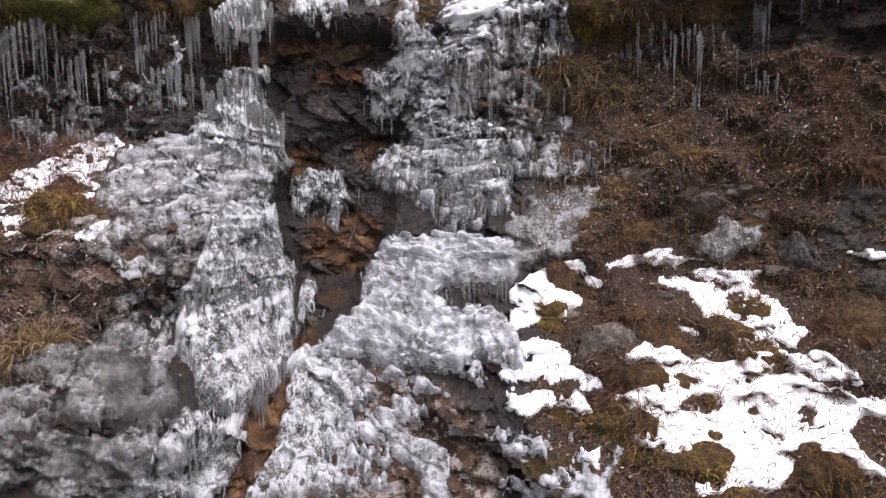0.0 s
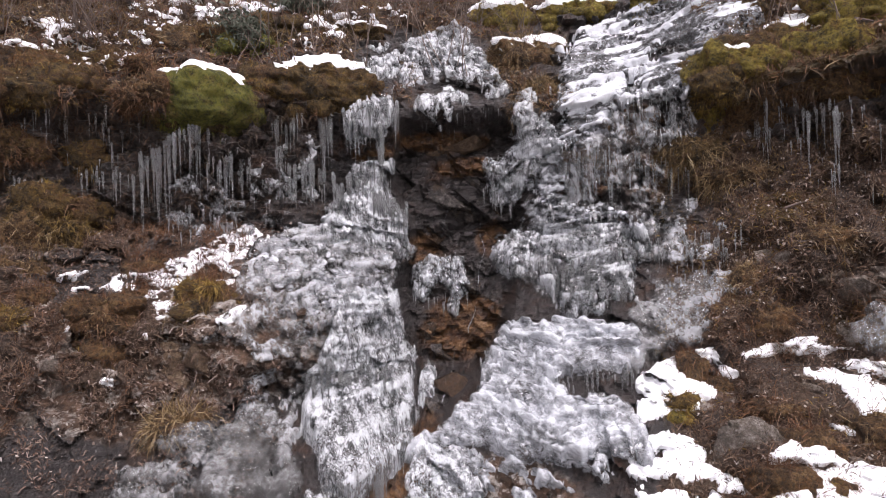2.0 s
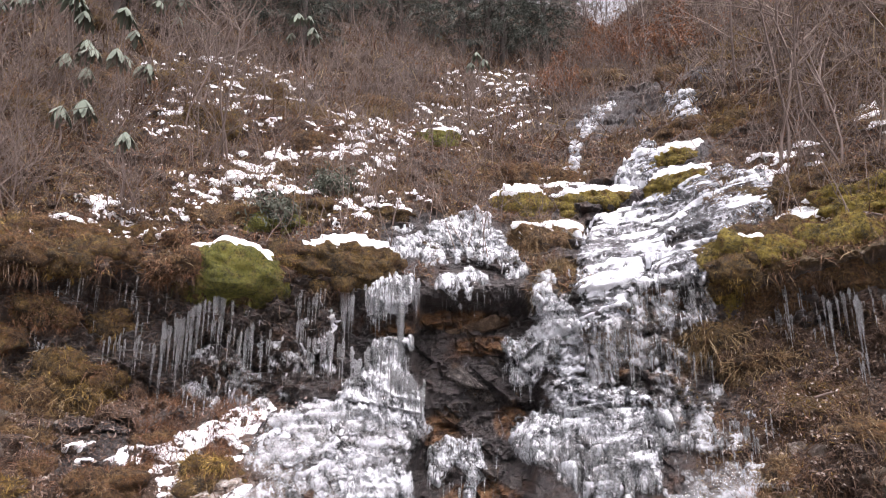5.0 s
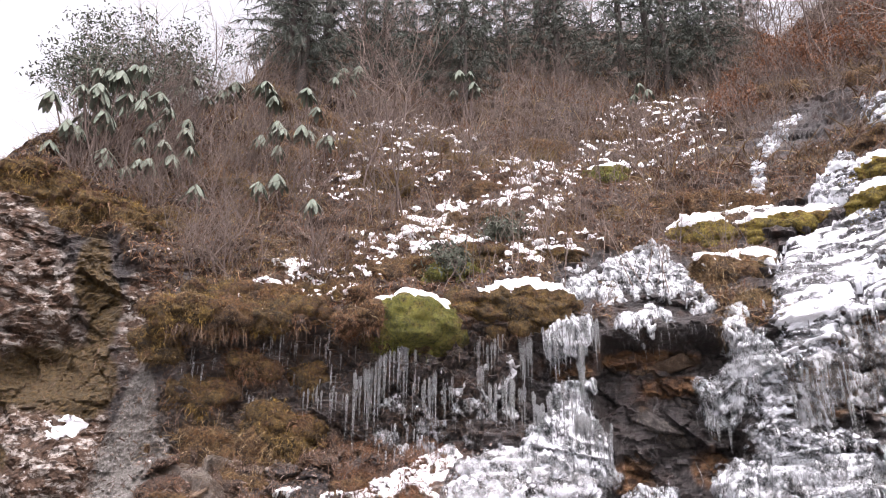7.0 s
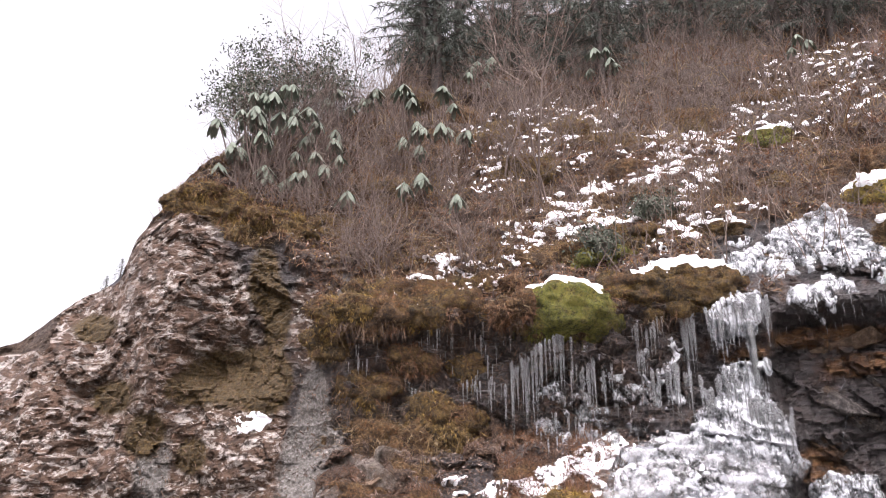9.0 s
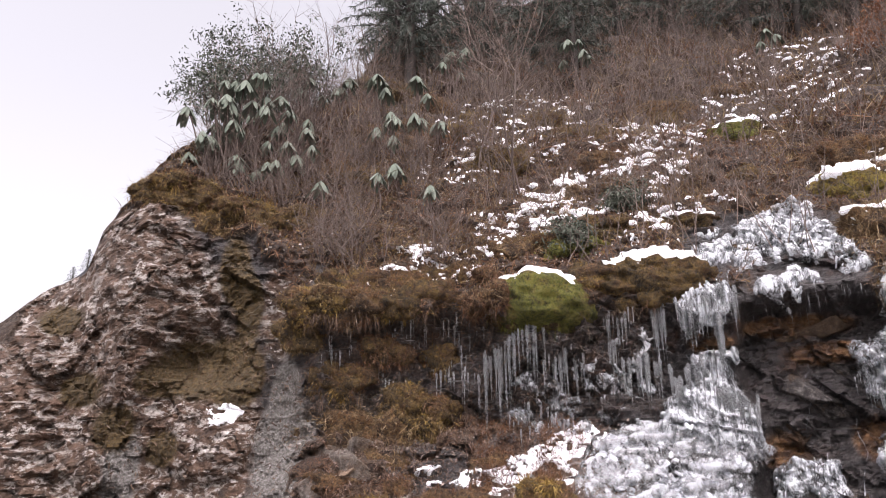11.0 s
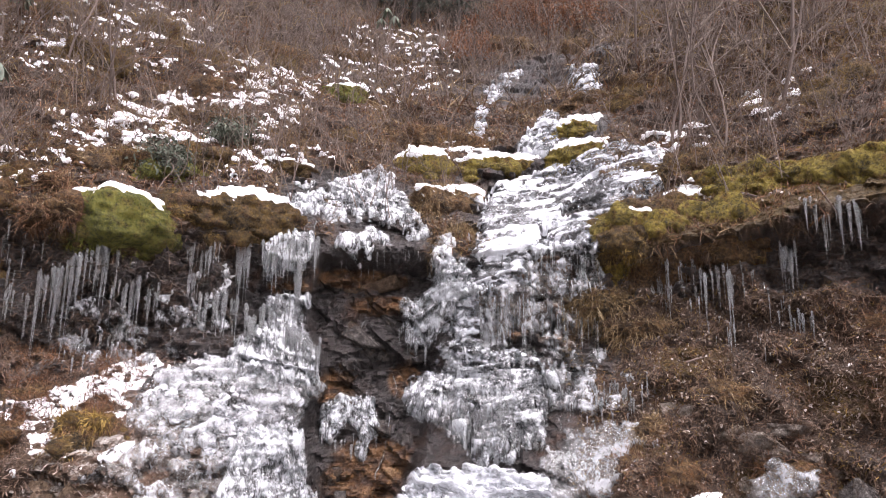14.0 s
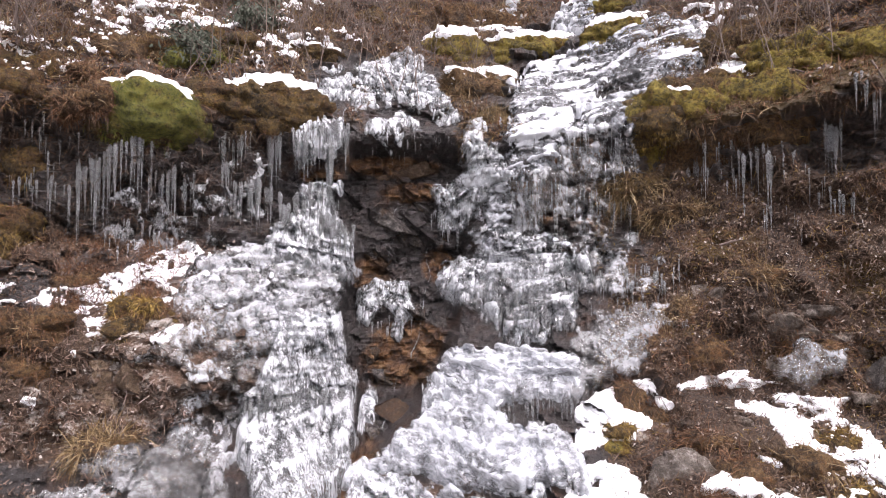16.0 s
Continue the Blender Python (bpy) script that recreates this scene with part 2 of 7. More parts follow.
class Shade:
    """A small builder for node materials in world coordinates."""

    def __init__(self, name):
        self.m = bpy.data.materials.new(name)
        self.m.use_nodes = True
        self.t = self.m.node_tree
        self.b = self.t.nodes["Principled BSDF"]
        self.pos = self.add("ShaderNodeTexCoord").outputs["Object"]

    def add(self, kind, **values):
        n = self.t.nodes.new(kind)
        for key, v in values.items():
            n.inputs[key.replace("_", " ")].default_value = v
        return n

    def link(self, a, b):
        self.t.links.new(a, b)

    def noise(self, scale, detail=5, rough=0.6, stretch=None, distort=0.0):
        n = self.add("ShaderNodeTexNoise", Scale=scale, Detail=detail, Roughness=rough, Distortion=distort)
        src = self.pos
        if stretch:
            mp = self.add("ShaderNodeMapping")
            mp.inputs["Scale"].default_value = stretch
            self.link(src, mp.inputs[0])
            src = mp.outputs[0]
        self.link(src, n.inputs["Vector"])
        return n.outputs["Fac"]

    def add_warp(self, amount):
        """Coordinates bent by noise."""
        n = self.add("ShaderNodeTexNoise", Scale=5.0, Detail=4.0)
        self.link(self.pos, n.inputs["Vector"])
        mixed = self.add("ShaderNodeVectorMath")
        mixed.operation = "MULTIPLY_ADD"
        self.link(n.outputs["Color"], mixed.inputs[0])
        mixed.inputs[1].default_value = (amount * 3,) * 3
        self.link(self.pos, mixed.inputs[2])
        return mixed.outputs[0]

    def ramp(self, fac, stops):
        n = self.add("ShaderNodeValToRGB")
        el = n.color_ramp.elements
        while len(el) < len(stops):
            el.new(0.5)
        for e, (p, c) in zip(el, stops):
            e.position, e.color = p, (*c, 1) if len(c) == 3 else c
        self.link(fac, n.inputs[0])
        return n.outputs[0]

    def mix(self, fac, a, b):
        n = self.add("ShaderNodeMix")
        n.data_type = "RGBA"
        for sock, v in ((n.inputs[0], fac), (n.inputs[6], a), (n.inputs[7], b)):
            if isinstance(v, (int, float)):
                sock.default_value = v
            elif isinstance(v, tuple):
                sock.default_value = (*v, 1)
            else:
                self.link(v, sock)
        return n.outputs[2]

    def math(self, op, a, b=0.0):
        n = self.add("ShaderNodeMath")
        n.operation = op
        n.use_clamp = op in ("MULTIPLY", "ADD")
        for sock, v in zip(n.inputs, (a, b)):
            if isinstance(v, (int, float)):
                sock.default_value = v
            else:
                self.link(v, sock)
        return n.outputs[0]

    def attr(self, name):
        n = self.add("ShaderNodeAttribute")
        n.attribute_name = name
        return n.outputs["Fac"]

    def random(self):
        return self.add("ShaderNodeObjectInfo").outputs["Random"]

    def island(self):
        return self.add("ShaderNodeNewGeometry").outputs["Random Per Island"]

    def bump(self, height, strength=0.5, distance=0.02):
        n = self.add("ShaderNodeBump", Strength=strength, Distance=distance)
        self.link(height, n.inputs["Height"])
        if self.b.inputs["Normal"].links:
            self.link(self.b.inputs["Normal"].links[0].from_socket, n.inputs["Normal"])
        self.link(n.outputs[0], self.b.inputs["Normal"])

    def done(self, color=None, rough=None, **values):
        if color is not None:
            if isinstance(color, tuple):
                self.b.inputs["Base Color"].default_value = (*color, 1)
            else:
                self.link(color, self.b.inputs["Base Color"])
        if rough is not None:
            if isinstance(rough, (int, float)):
                self.b.inputs["Roughness"].default_value = rough
            else:
                self.link(rough, self.b.inputs["Roughness"])
        for key, v in values.items():
            self.b.inputs[key.replace("_", " ")].default_value = v
        return self.m


def land_material():
    s = Shade("wet_rock_and_earth")
    grain = s.noise(9, 8, 0.68)
    fine = s.noise(55, 4, 0.7)
    strata = s.noise(3.2, 6, 0.62, (0.7, 0.7, 4.5), 0.8)
    rock = s.ramp(s.math("MULTIPLY", s.math("ADD", strata, grain), 0.5),
                  [(0.33, (0.010, 0.009, 0.010)), (0.48, (0.036, 0.030, 0.029)), (0.58, (0.085, 0.070, 0.063)), (0.72, (0.24, 0.205, 0.19))])
    rock = s.mix(s.ramp(s.noise(2.4, 6, 0.7), [(0.52, (0, 0, 0)), (0.68, (0.75, 0.75, 0.75))]), rock, s.ramp(grain, [(0.35, (0.02, 0.009, 0.005)), (0.6, (0.085, 0.038, 0.018))]))
    rust = s.ramp(grain, [(0.34, (0.02, 0.008, 0.005)), (0.46, (0.065, 0.031, 0.014)), (0.57, (0.16, 0.080, 0.033)), (0.7, (0.32, 0.20, 0.11))])
    flake = s.ramp(s.noise(8.5, 9, 0.74, (0.8, 0.8, 1.5), 0.4), [(0.505, (0, 0, 0)), (0.565, (1, 1, 1))])
    broad = s.ramp(s.noise(0.9, 5, 0.65, None, 0.6), [(0.36, (0.35, 0.35, 0.35)), (0.56, (1, 1, 1))])
    pale = s.mix(s.math("MULTIPLY", flake, broad), s.ramp(grain, [(0.32, (0.018, 0.010, 0.006)), (0.5, (0.075, 0.040, 0.022)), (0.68, (0.17, 0.10, 0.065))]),
                 s.ramp(s.noise(16, 6, 0.7), [(0.3, (0.20, 0.168, 0.14)), (0.5, (0.43, 0.38, 0.34)), (0.7, (0.66, 0.63, 0.60))]))
    earth = s.ramp(s.noise(24, 6, 0.75), [(0.3, (0.010, 0.007, 0.006)), (0.46, (0.038, 0.025, 0.019)), (0.60, (0.095, 0.066, 0.05)), (0.72, (0.28, 0.235, 0.20))])
    earth = s.mix(s.ramp(s.noise(1.7, 4), [(0.45, (0, 0, 0)), (0.65, (0.6, 0.6, 0.6))]), earth, (0.065, 0.036, 0.016))
    mossy = s.ramp(s.noise(30, 5, 0.7), [(0.3, (0.02, 0.014, 0.004)), (0.55, (0.08, 0.048, 0.013)), (0.75, (0.17, 0.105, 0.032))])
    gravel = s.ramp(s.noise(40, 6, 0.8), [(0.3, (0.05, 0.045, 0.04)), (0.5, (0.16, 0.145, 0.13)), (0.72, (0.42, 0.40, 0.38))])

    def zone(name, sharp=0.3):
        edge = s.math("ADD", s.attr(name), s.math("MULTIPLY", s.math("SUBTRACT", s.noise(8, 6, 0.7), 0.5), 1.3))
        return s.ramp(edge, [(0.5 - sharp / 2, (0, 0, 0)), (0.5 + sharp / 2, (1, 1, 1))])

    col = s.mix(zone("rust"), rock, rust)
    col = s.mix(zone("pale"), col, pale)
    col = s.mix(zone("gravel"), col, gravel)
    col = s.mix(zone("soil"), col, earth)
    col = s.mix(zone("moss"), col, mossy)
    rough = s.math("ADD", s.ramp(s.math("ADD", s.math("ADD", s.attr("soil"), s.attr("gravel")), s.math("MULTIPLY", s.attr("pale"), 0.6)), [(0, (0.20, 0.20, 0.20)), (1, (0.85, 0.85, 0.85))]), s.math("MULTIPLY", fine, 0.25))
    s.bump(grain, 1.0, 0.06)
    s.bump(fine, 1.0, 0.02)
    return s.done(col, rough)


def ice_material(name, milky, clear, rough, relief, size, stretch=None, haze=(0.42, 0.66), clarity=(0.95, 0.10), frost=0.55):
    """Ice that turns from clear to milky: trapped air, frost and painted sky glints."""
    s = Shade(name)
    cloud = s.math("ADD", s.math("MULTIPLY", s.noise(size * 0.25, 4, 0.6, stretch), 0.4), s.math("MULTIPLY", s.noise(size * 1.1, 5, 0.75, stretch, 0.6), 0.6))
    # Whitens crests and ledge lips: frost, and sky light put into the colour.
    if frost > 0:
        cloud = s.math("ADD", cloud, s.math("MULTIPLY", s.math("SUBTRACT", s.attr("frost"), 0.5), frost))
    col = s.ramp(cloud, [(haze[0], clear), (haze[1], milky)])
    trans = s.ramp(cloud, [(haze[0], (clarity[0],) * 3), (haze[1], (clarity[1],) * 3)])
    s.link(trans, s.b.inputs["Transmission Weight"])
    s.bump(s.noise(size * 0.4, 3, 0.5, stretch), relief, 0.05)
    s.bump(s.noise(size * 1.6, 4, 0.7, stretch), min(1.0, relief * 2), 0.018)
    return s.done(col, rough, IOR=1.31, Specular_IOR_Level=0.8)


def snow_material():
    s = Shade("old_snow")
    s.bump(s.noise(14, 5), 0.35, 0.04)
    s.bump(s.noise(120, 3), 0.3, 0.006)
    return s.done(s.ramp(s.noise(10, 5), [(0.3, (0.80, 0.81, 0.84)), (0.6, (0.92, 0.92, 0.94))]), 0.65)


M_LAND = land_material()
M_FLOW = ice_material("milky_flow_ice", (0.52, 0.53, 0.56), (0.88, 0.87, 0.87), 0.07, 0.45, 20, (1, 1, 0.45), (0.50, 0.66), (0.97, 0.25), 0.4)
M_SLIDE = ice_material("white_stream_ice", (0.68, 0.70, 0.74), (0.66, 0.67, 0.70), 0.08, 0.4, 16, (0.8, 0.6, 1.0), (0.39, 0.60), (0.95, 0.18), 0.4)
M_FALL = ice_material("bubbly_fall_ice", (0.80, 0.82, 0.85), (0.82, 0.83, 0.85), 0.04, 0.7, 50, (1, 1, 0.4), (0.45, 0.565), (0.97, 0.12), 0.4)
# Slightly paler twin of M_SLIDE, with stronger ledge whitening.
M_STREAM = ice_material("banded_stream_ice", (0.70, 0.72, 0.76), (0.70, 0.71, 0.74), 0.08, 0.4, 20, (0.8, 0.6, 1.0), (0.48, 0.62), (0.96, 0.14), 0.7)
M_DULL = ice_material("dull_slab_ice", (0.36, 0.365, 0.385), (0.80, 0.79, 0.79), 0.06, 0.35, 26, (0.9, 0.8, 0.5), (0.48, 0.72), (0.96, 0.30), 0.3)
M_SNOW = snow_material()

# ---- the slope ----


def mesh_object(name, verts, faces, material, smooth_shade=True, parent=None):
    me = bpy.data.meshes.new(name)
    verts, faces = np.asarray(verts, np.float32), np.asarray(faces, np.int32)
    k = faces.shape[1]
    me.vertices.add(len(verts))
    me.vertices.foreach_set("co", verts.ravel())
    me.loops.add(faces.size)
    me.loops.foreach_set("vertex_index", faces.ravel())
    me.polygons.add(len(faces))
    me.polygons.foreach_set("loop_start", np.arange(len(faces), dtype=np.int32) * k)
    me.update(calc_edges=True)
    me.polygons.foreach_set("use_smooth", np.full(len(faces), smooth_shade))
    me.materials.append(material)
    ob = new(name, me)
    ob.parent = parent
    return ob


def grid_faces(rows, cols):
    i = np.arange(rows * cols).reshape(rows, cols)
    return np.stack([i[:-1, :-1], i[:-1, 1:], i[1:, 1:], i[1:, :-1]], -1).reshape(-1, 4)


def spots(b, z, items):
    """Sum of soft blobs: bearing, height, half-widths."""
    total = 0
    for b0, z0, wb, wz in items:
        total = total + np.exp(-(((b - b0) / wb) ** 2 + ((z - z0) / wz) ** 2) ** 1.5)
    return np.clip(total, 0, 1)


RUST = ((4, 1.6, 1.6, 0.2), (10, 1.7, 1.6, 0.2), (8, 0.95, 2.5, 0.2), (8, 2.5, 3, 0.12), (-0.9, -0.41, 3, 0.5), (21.5, 2.79, 3.0, 0.2), (6, 2.78, 4.5, 0.12), (6.5, 0.75, 3, 0.3), (0, 2.62, 2, 0.10), (4, -0.35, 3, 0.5), (14, -0.55, 6, 0.35), (17, 2.35, 4, 0.3))
PALE = ((-46, 2.0, 9, 2.0), (-23, 0.8, 5, 0.35), (-27, 1.2, 3, 0.2), (-20, 0.45, 4, 0.2), (-15.9, 0.69, 3, 0.3), (28.5, 0.24, 3, 0.3), (-35, 3.2, 1.8, 0.6), (23.2, 2.34, 3.0, 0.35), (29.4, 0.24, 3.5, 0.22), (-11, 1.0, 8, 0.6), (14, -0.5, 7, 0.45), (-47, 3.7, 3.6, 0.9), (-47.5, 2.6, 2.6, 0.8), (-42.5, 3.3, 1.5, 0.35), (-54, 2.6, 3.5, 1.0), (-47, 1.5, 3, 0.6), (-54, 1.3, 4, 0.8), (-38.8, 1.75, 2.6, 0.4), (-41, 1.2, 3, 0.5), (-28, 1.7, 2, 0.2), (12, -0.4, 5, 0.4), (-16, 0.9, 3, 0.3))
GRAVEL = ((-34.6, 2.3, 1.2, 0.3), (-34.4, 1.8, 2.4, 0.4), (-34.0, 1.3, 3.2, 0.45), (-46.2, 1.5, 1.4, 0.5))
MOSS = ((-41, 2.5, 4.0, 0.38), (-38.2, 2.4, 1.8, 0.32), (-44.5, 2.35, 1.6, 0.15), (33, 1.9, 3, 0.15), (44, 1.6, 4, 0.2), (38, 0.9, 3, 0.15), (48, 0.5, 3, 0.2), (29, 1.2, 2, 0.12), (-39.3, 3.6, 1.3, 0.45), (-37.8, 3.15, 1.1, 0.35), (-42.5, 4.5, 2.5, 0.25), (-51.5, 3.1, 1.6, 0.2), (-47, 1.9, 1.6, 0.25), (-43.5, 1.7, 1.2, 0.2), (-49.5, 2.3, 1.5, 0.2), (30, 3.2, 4, 0.2), (36, 3.3, 6, 0.25), (26, -0.5, 5, 0.2), (46, 3.6, 5, 0.4), (-29, 3.3, 4, 0.15))


def build_slope():
    bear = np.arange(-64, 56.01, 0.17)
    low = np.arange(-1.35, 3.8, 0.021)
    tops = crest(bear)
    rows_z = []
    for z in low:
        rows_z.append(np.minimum(z, tops))
    for f in np.linspace(0, 1, 130)[1:] ** 1.6:
        rows_z.append(np.maximum(np.minimum(3.8, tops), 3.8 + (tops - 3.8) * f))
    z = np.array(rows_z)
    z = np.minimum(z, tops[None, :])
    b = np.broadcast_to(bear, z.shape)
    p = place(b, z)
    # behind the crest the ground falls away
    a = np.radians(bear)
    back = []
    for k, (dr, dz) in enumerate(((0.6, -0.25), (3, -2.5), (9, -8))):
        q = p[-1].copy()
        q[:, 0] += dr * np.sin(a)
        q[:, 1] += dr * np.cos(a)
        q[:, 2] += dz
        back.append(q)
    p = np.concatenate([p, np.array(back)])
    zz = np.concatenate([z, np.repeat(z[-1:], 3, 0)])
    bb = np.broadcast_to(bear, zz.shape)
    ob = mesh_object("hillside", p.reshape(-1, 3), grid_faces(*zz.shape), M_LAND, False)
    for name, v in (("soil", soil_share(bb, zz)), ("rust", spots(bb, zz, RUST)), ("pale", spots(bb, zz, PALE)),
                    ("gravel", spots(bb, zz, GRAVEL)), ("moss", spots(bb, zz, MOSS))):
        at = ob.data.attributes.new(name, "FLOAT", "POINT")
        at.data.foreach_set("value", np.ascontiguousarray(v, np.float32).ravel())
    tagged(ob, "steep wet rock face under a brown grassy hillside", "hillside", kind="structure")


build_slope()


def ground():
    n = np.linspace(-1, 1, 60)
    x, y = np.meshgrid(np.sign(n) * (np.abs(n) ** 3 * 900 + np.abs(n) * 6), np.sign(n) * (np.abs(n) ** 3 * 900 + np.abs(n) * 6))
    d = np.hypot(x, y)
    z = -0.02 - 1.35 * smooth(2.2, 3.9, d) * (y > -2) + 0.03 * fbm(x * 2, y * 2, x * 0, 3, 9) - 6 * smooth(12, 60, d)
    ob = mesh_object("ground", np.stack([x, y, z], -1).reshape(-1, 3), grid_faces(60, 60), M_LAND)
    for name in ("soil", "gravel"):
        at = ob.data.attributes.new(name, "FLOAT", "POINT")
        at.data.foreach_set("value", np.full(3600, 1.0 if name == "gravel" else 0.0, np.float32))
    tagged(ob, "stony roadside ground at the foot of the slope", "ground", kind="structure")


ground()

# ---- sheets that lie on the slope: ice, snow, moss ----


def outline_distance(px, py, poly):
    """Signed distance (inside positive) of points to an outline."""
    inside = np.zeros(px.shape, bool)
    best = np.full(px.shape, 1e9)
    for (x0, y0), (x1, y1) in zip(poly, poly[1:] + poly[:1]):
        dx, dy = x1 - x0, y1 - y0
        t = np.clip(((px - x0) * dx + (py - y0) * dy) / (dx * dx + dy * dy + 1e-9), 0, 1)
        best = np.minimum(best, np.hypot(px - x0 - t * dx, py - y0 - t * dy))
        if abs(dy) > 1e-9:
            cross = ((y0 > py) != (y1 > py)) & (px < dx * (py - y0) / dy + x0)
            inside ^= cross
    return np.where(inside, best, -best)


def sheet(name, poly, material, thick=0.06, ragged=0.06, lump=0.03, lump_size=8.0, fill=0.0, stretch=1.0, detail=0.45, holes=0.0, hole_size=5.0, grain=1.3,
          edge=0.06, step=0.018, label="", category="", kind="", seed=0, grow=0.0, ribs=0.0, steps=0.0, pitch=6.0, slant=0.0):
    """A sheet of ice, snow or moss draped on the slope inside an outline of (bearing, height)."""
    bs, zs = [q[0] for q in poly], [q[1] for q in poly]
    mid_b, mid_z = sum(bs) / len(bs), sum(zs) / len(zs)
    r0 = float(land(np.array([mid_b]), np.array([mid_z]))[0])
    g0 = abs(float(land(np.array([mid_b]), np.array([mid_z + 0.15]))[0] - land(np.array([mid_b]), np.array([mid_z - 0.15]))[0]) / 0.3)
    per = r0 * math.pi / 180
    tall = math.sqrt(1 + g0 * g0)
    nb = int((max(bs) - min(bs) + 2) * per / step) + 2
    nz = int((max(zs) - min(zs) + 0.2) * tall / step) + 2
    b, z = np.meshgrid(np.linspace(min(bs) - 1, max(bs) + 1, nb), np.linspace(min(zs) - 0.1, max(zs) + 0.1, nz))
    u, v = (b - mid_b) * per, (z - mid_z) * tall
    d = outline_distance(u, v, [((q[0] - mid_b) * per, (q[1] - mid_z) * tall) for q in poly])
    d = d + grow + ragged * fbm(u * 5 + seed, v * 5, v * 0 + seed, 5, 61 + seed, 0.62)
    if holes > 0:
        h = fbm(u * hole_size + 9 + seed, v * hole_size * grain, u * 0 + 3, 5, 71 + seed, 0.62)
        d = np.minimum(d, (h + 1.0 - 2 * holes) * 0.35 / hole_size * 2)
    wu, wv = u + 0.35 / lump_size * fbm(u * lump_size, v * lump_size, u * 0, 2, 41), v + 0.35 / lump_size * fbm(u * lump_size, v * lump_size, u * 0 + 7, 2, 42)
    e1, e2, who = cells(wu * lump_size * 0.9, wv * lump_size * 0.9 / stretch, u * 0 + seed + 0.5, 300 + seed)
    k1, k2, kwho = cells(wu * lump_size * 2.7, wv * lump_size * 2.7 / stretch, u * 0 + seed + 0.5, 400 + seed)
    dome = 0.9 - 1.6 * e1 * e1 + 0.6 * who + detail * (0.8 - 1.5 * k1 * k1 + 0.7 * kwho)
    lumps = 0.8 * dome + value_noise(u * lump_size, v * lump_size / stretch, u * 0, 81 + seed) * 0.6 + (1 - 2 * np.abs(value_noise(u * lump_size * 2.1, v * lump_size * 2.1 / stretch, u * 0 + 5, 82 + seed))) * 0.35 \
        + value_noise(u * lump_size * 4.5, v * lump_size * 4.5 / stretch, u * 0 + 8, 83 + seed) * 0.25
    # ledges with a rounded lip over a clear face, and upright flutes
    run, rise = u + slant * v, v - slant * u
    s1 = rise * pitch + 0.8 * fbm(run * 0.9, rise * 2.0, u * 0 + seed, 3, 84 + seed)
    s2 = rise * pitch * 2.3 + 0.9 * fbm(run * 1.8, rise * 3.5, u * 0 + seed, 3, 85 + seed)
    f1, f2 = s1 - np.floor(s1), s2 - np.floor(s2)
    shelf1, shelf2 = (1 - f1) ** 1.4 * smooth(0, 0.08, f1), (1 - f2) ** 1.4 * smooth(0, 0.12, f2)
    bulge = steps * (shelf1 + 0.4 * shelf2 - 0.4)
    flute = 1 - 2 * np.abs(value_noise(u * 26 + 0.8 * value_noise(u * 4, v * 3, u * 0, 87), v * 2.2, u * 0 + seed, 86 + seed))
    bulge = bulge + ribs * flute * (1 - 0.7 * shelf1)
    # Frost plus painted light: lips and lump crests whiter, hollows clear and dark.
    frost_light = 0.42 + 0.30 * np.clip(lumps - 0.25, -1, 1) + (0.45 * (shelf1 - 0.45) + 0.25 * (shelf2 - 0.45) + (0.45 if slant > 0.3 else 0.2) * fbm(run * 1.6, rise * 9, u * 0 + seed, 3, 88 + seed) if steps > 0 else 0)
    rim = np.clip(d / edge, -1, 1)
    rim = np.where(rim > 0, np.sqrt(np.clip(1 - (1 - rim) ** 2, 0, 1)), rim)
    lift = np.where(d > 0, thick * rim + np.maximum((lump * lumps + bulge) * np.clip(rim, 0, 1), -thick * rim * 0.8), -0.05)
    p = place(b, z, lift, fill)
    keep = d > 0
    faces = grid_faces(*b.shape)
    flat = keep.ravel()
    faces = faces[flat[faces].any(axis=1)]
    used = np.unique(faces)
    remap = np.zeros(b.size, np.int64)
    remap[used] = np.arange(len(used))
    ob = mesh_object(name, p.reshape(-1, 3)[used], remap[faces], material)
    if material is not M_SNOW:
        # Carries the frost and the painted sky light to the ice material.
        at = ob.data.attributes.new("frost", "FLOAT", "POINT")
        at.data.foreach_set("value", np.ascontiguousarray(np.clip(frost_light, 0, 1).ravel()[used], np.float32))
    return tagged(ob, label, category or name.replace("_", " "), kind=kind)

# ---- tools for plants, icicles and stones ----
rng = np.random.default_rng(7)


def part(name, verts, faces, material, parent, label="", smooth_shade=True):
    ob = mesh_object(name, verts, faces, material, smooth_shade, parent)
    if label:
        tagged(ob, label)
    return ob


def thing(name, at, label, category, group=""):
    ob = new(name)
    ob.empty_display_size = 0.1
    ob.matrix_basis = Matrix.Translation(at)
    return tagged(ob, label, category, group)


class Soup:
    """Collects triangles."""

    def __init__(self):
        self.v, self.f, self.n = [], [], 0

    def put(self, v, f):
        self.v.append(np.asarray(v, float).reshape(-1, 3))
        self.f.append(np.asarray(f).reshape(-1, 3) + self.n)
        self.n += len(self.v[-1])

    def get(self):
        return np.concatenate(self.v), np.concatenate(self.f)


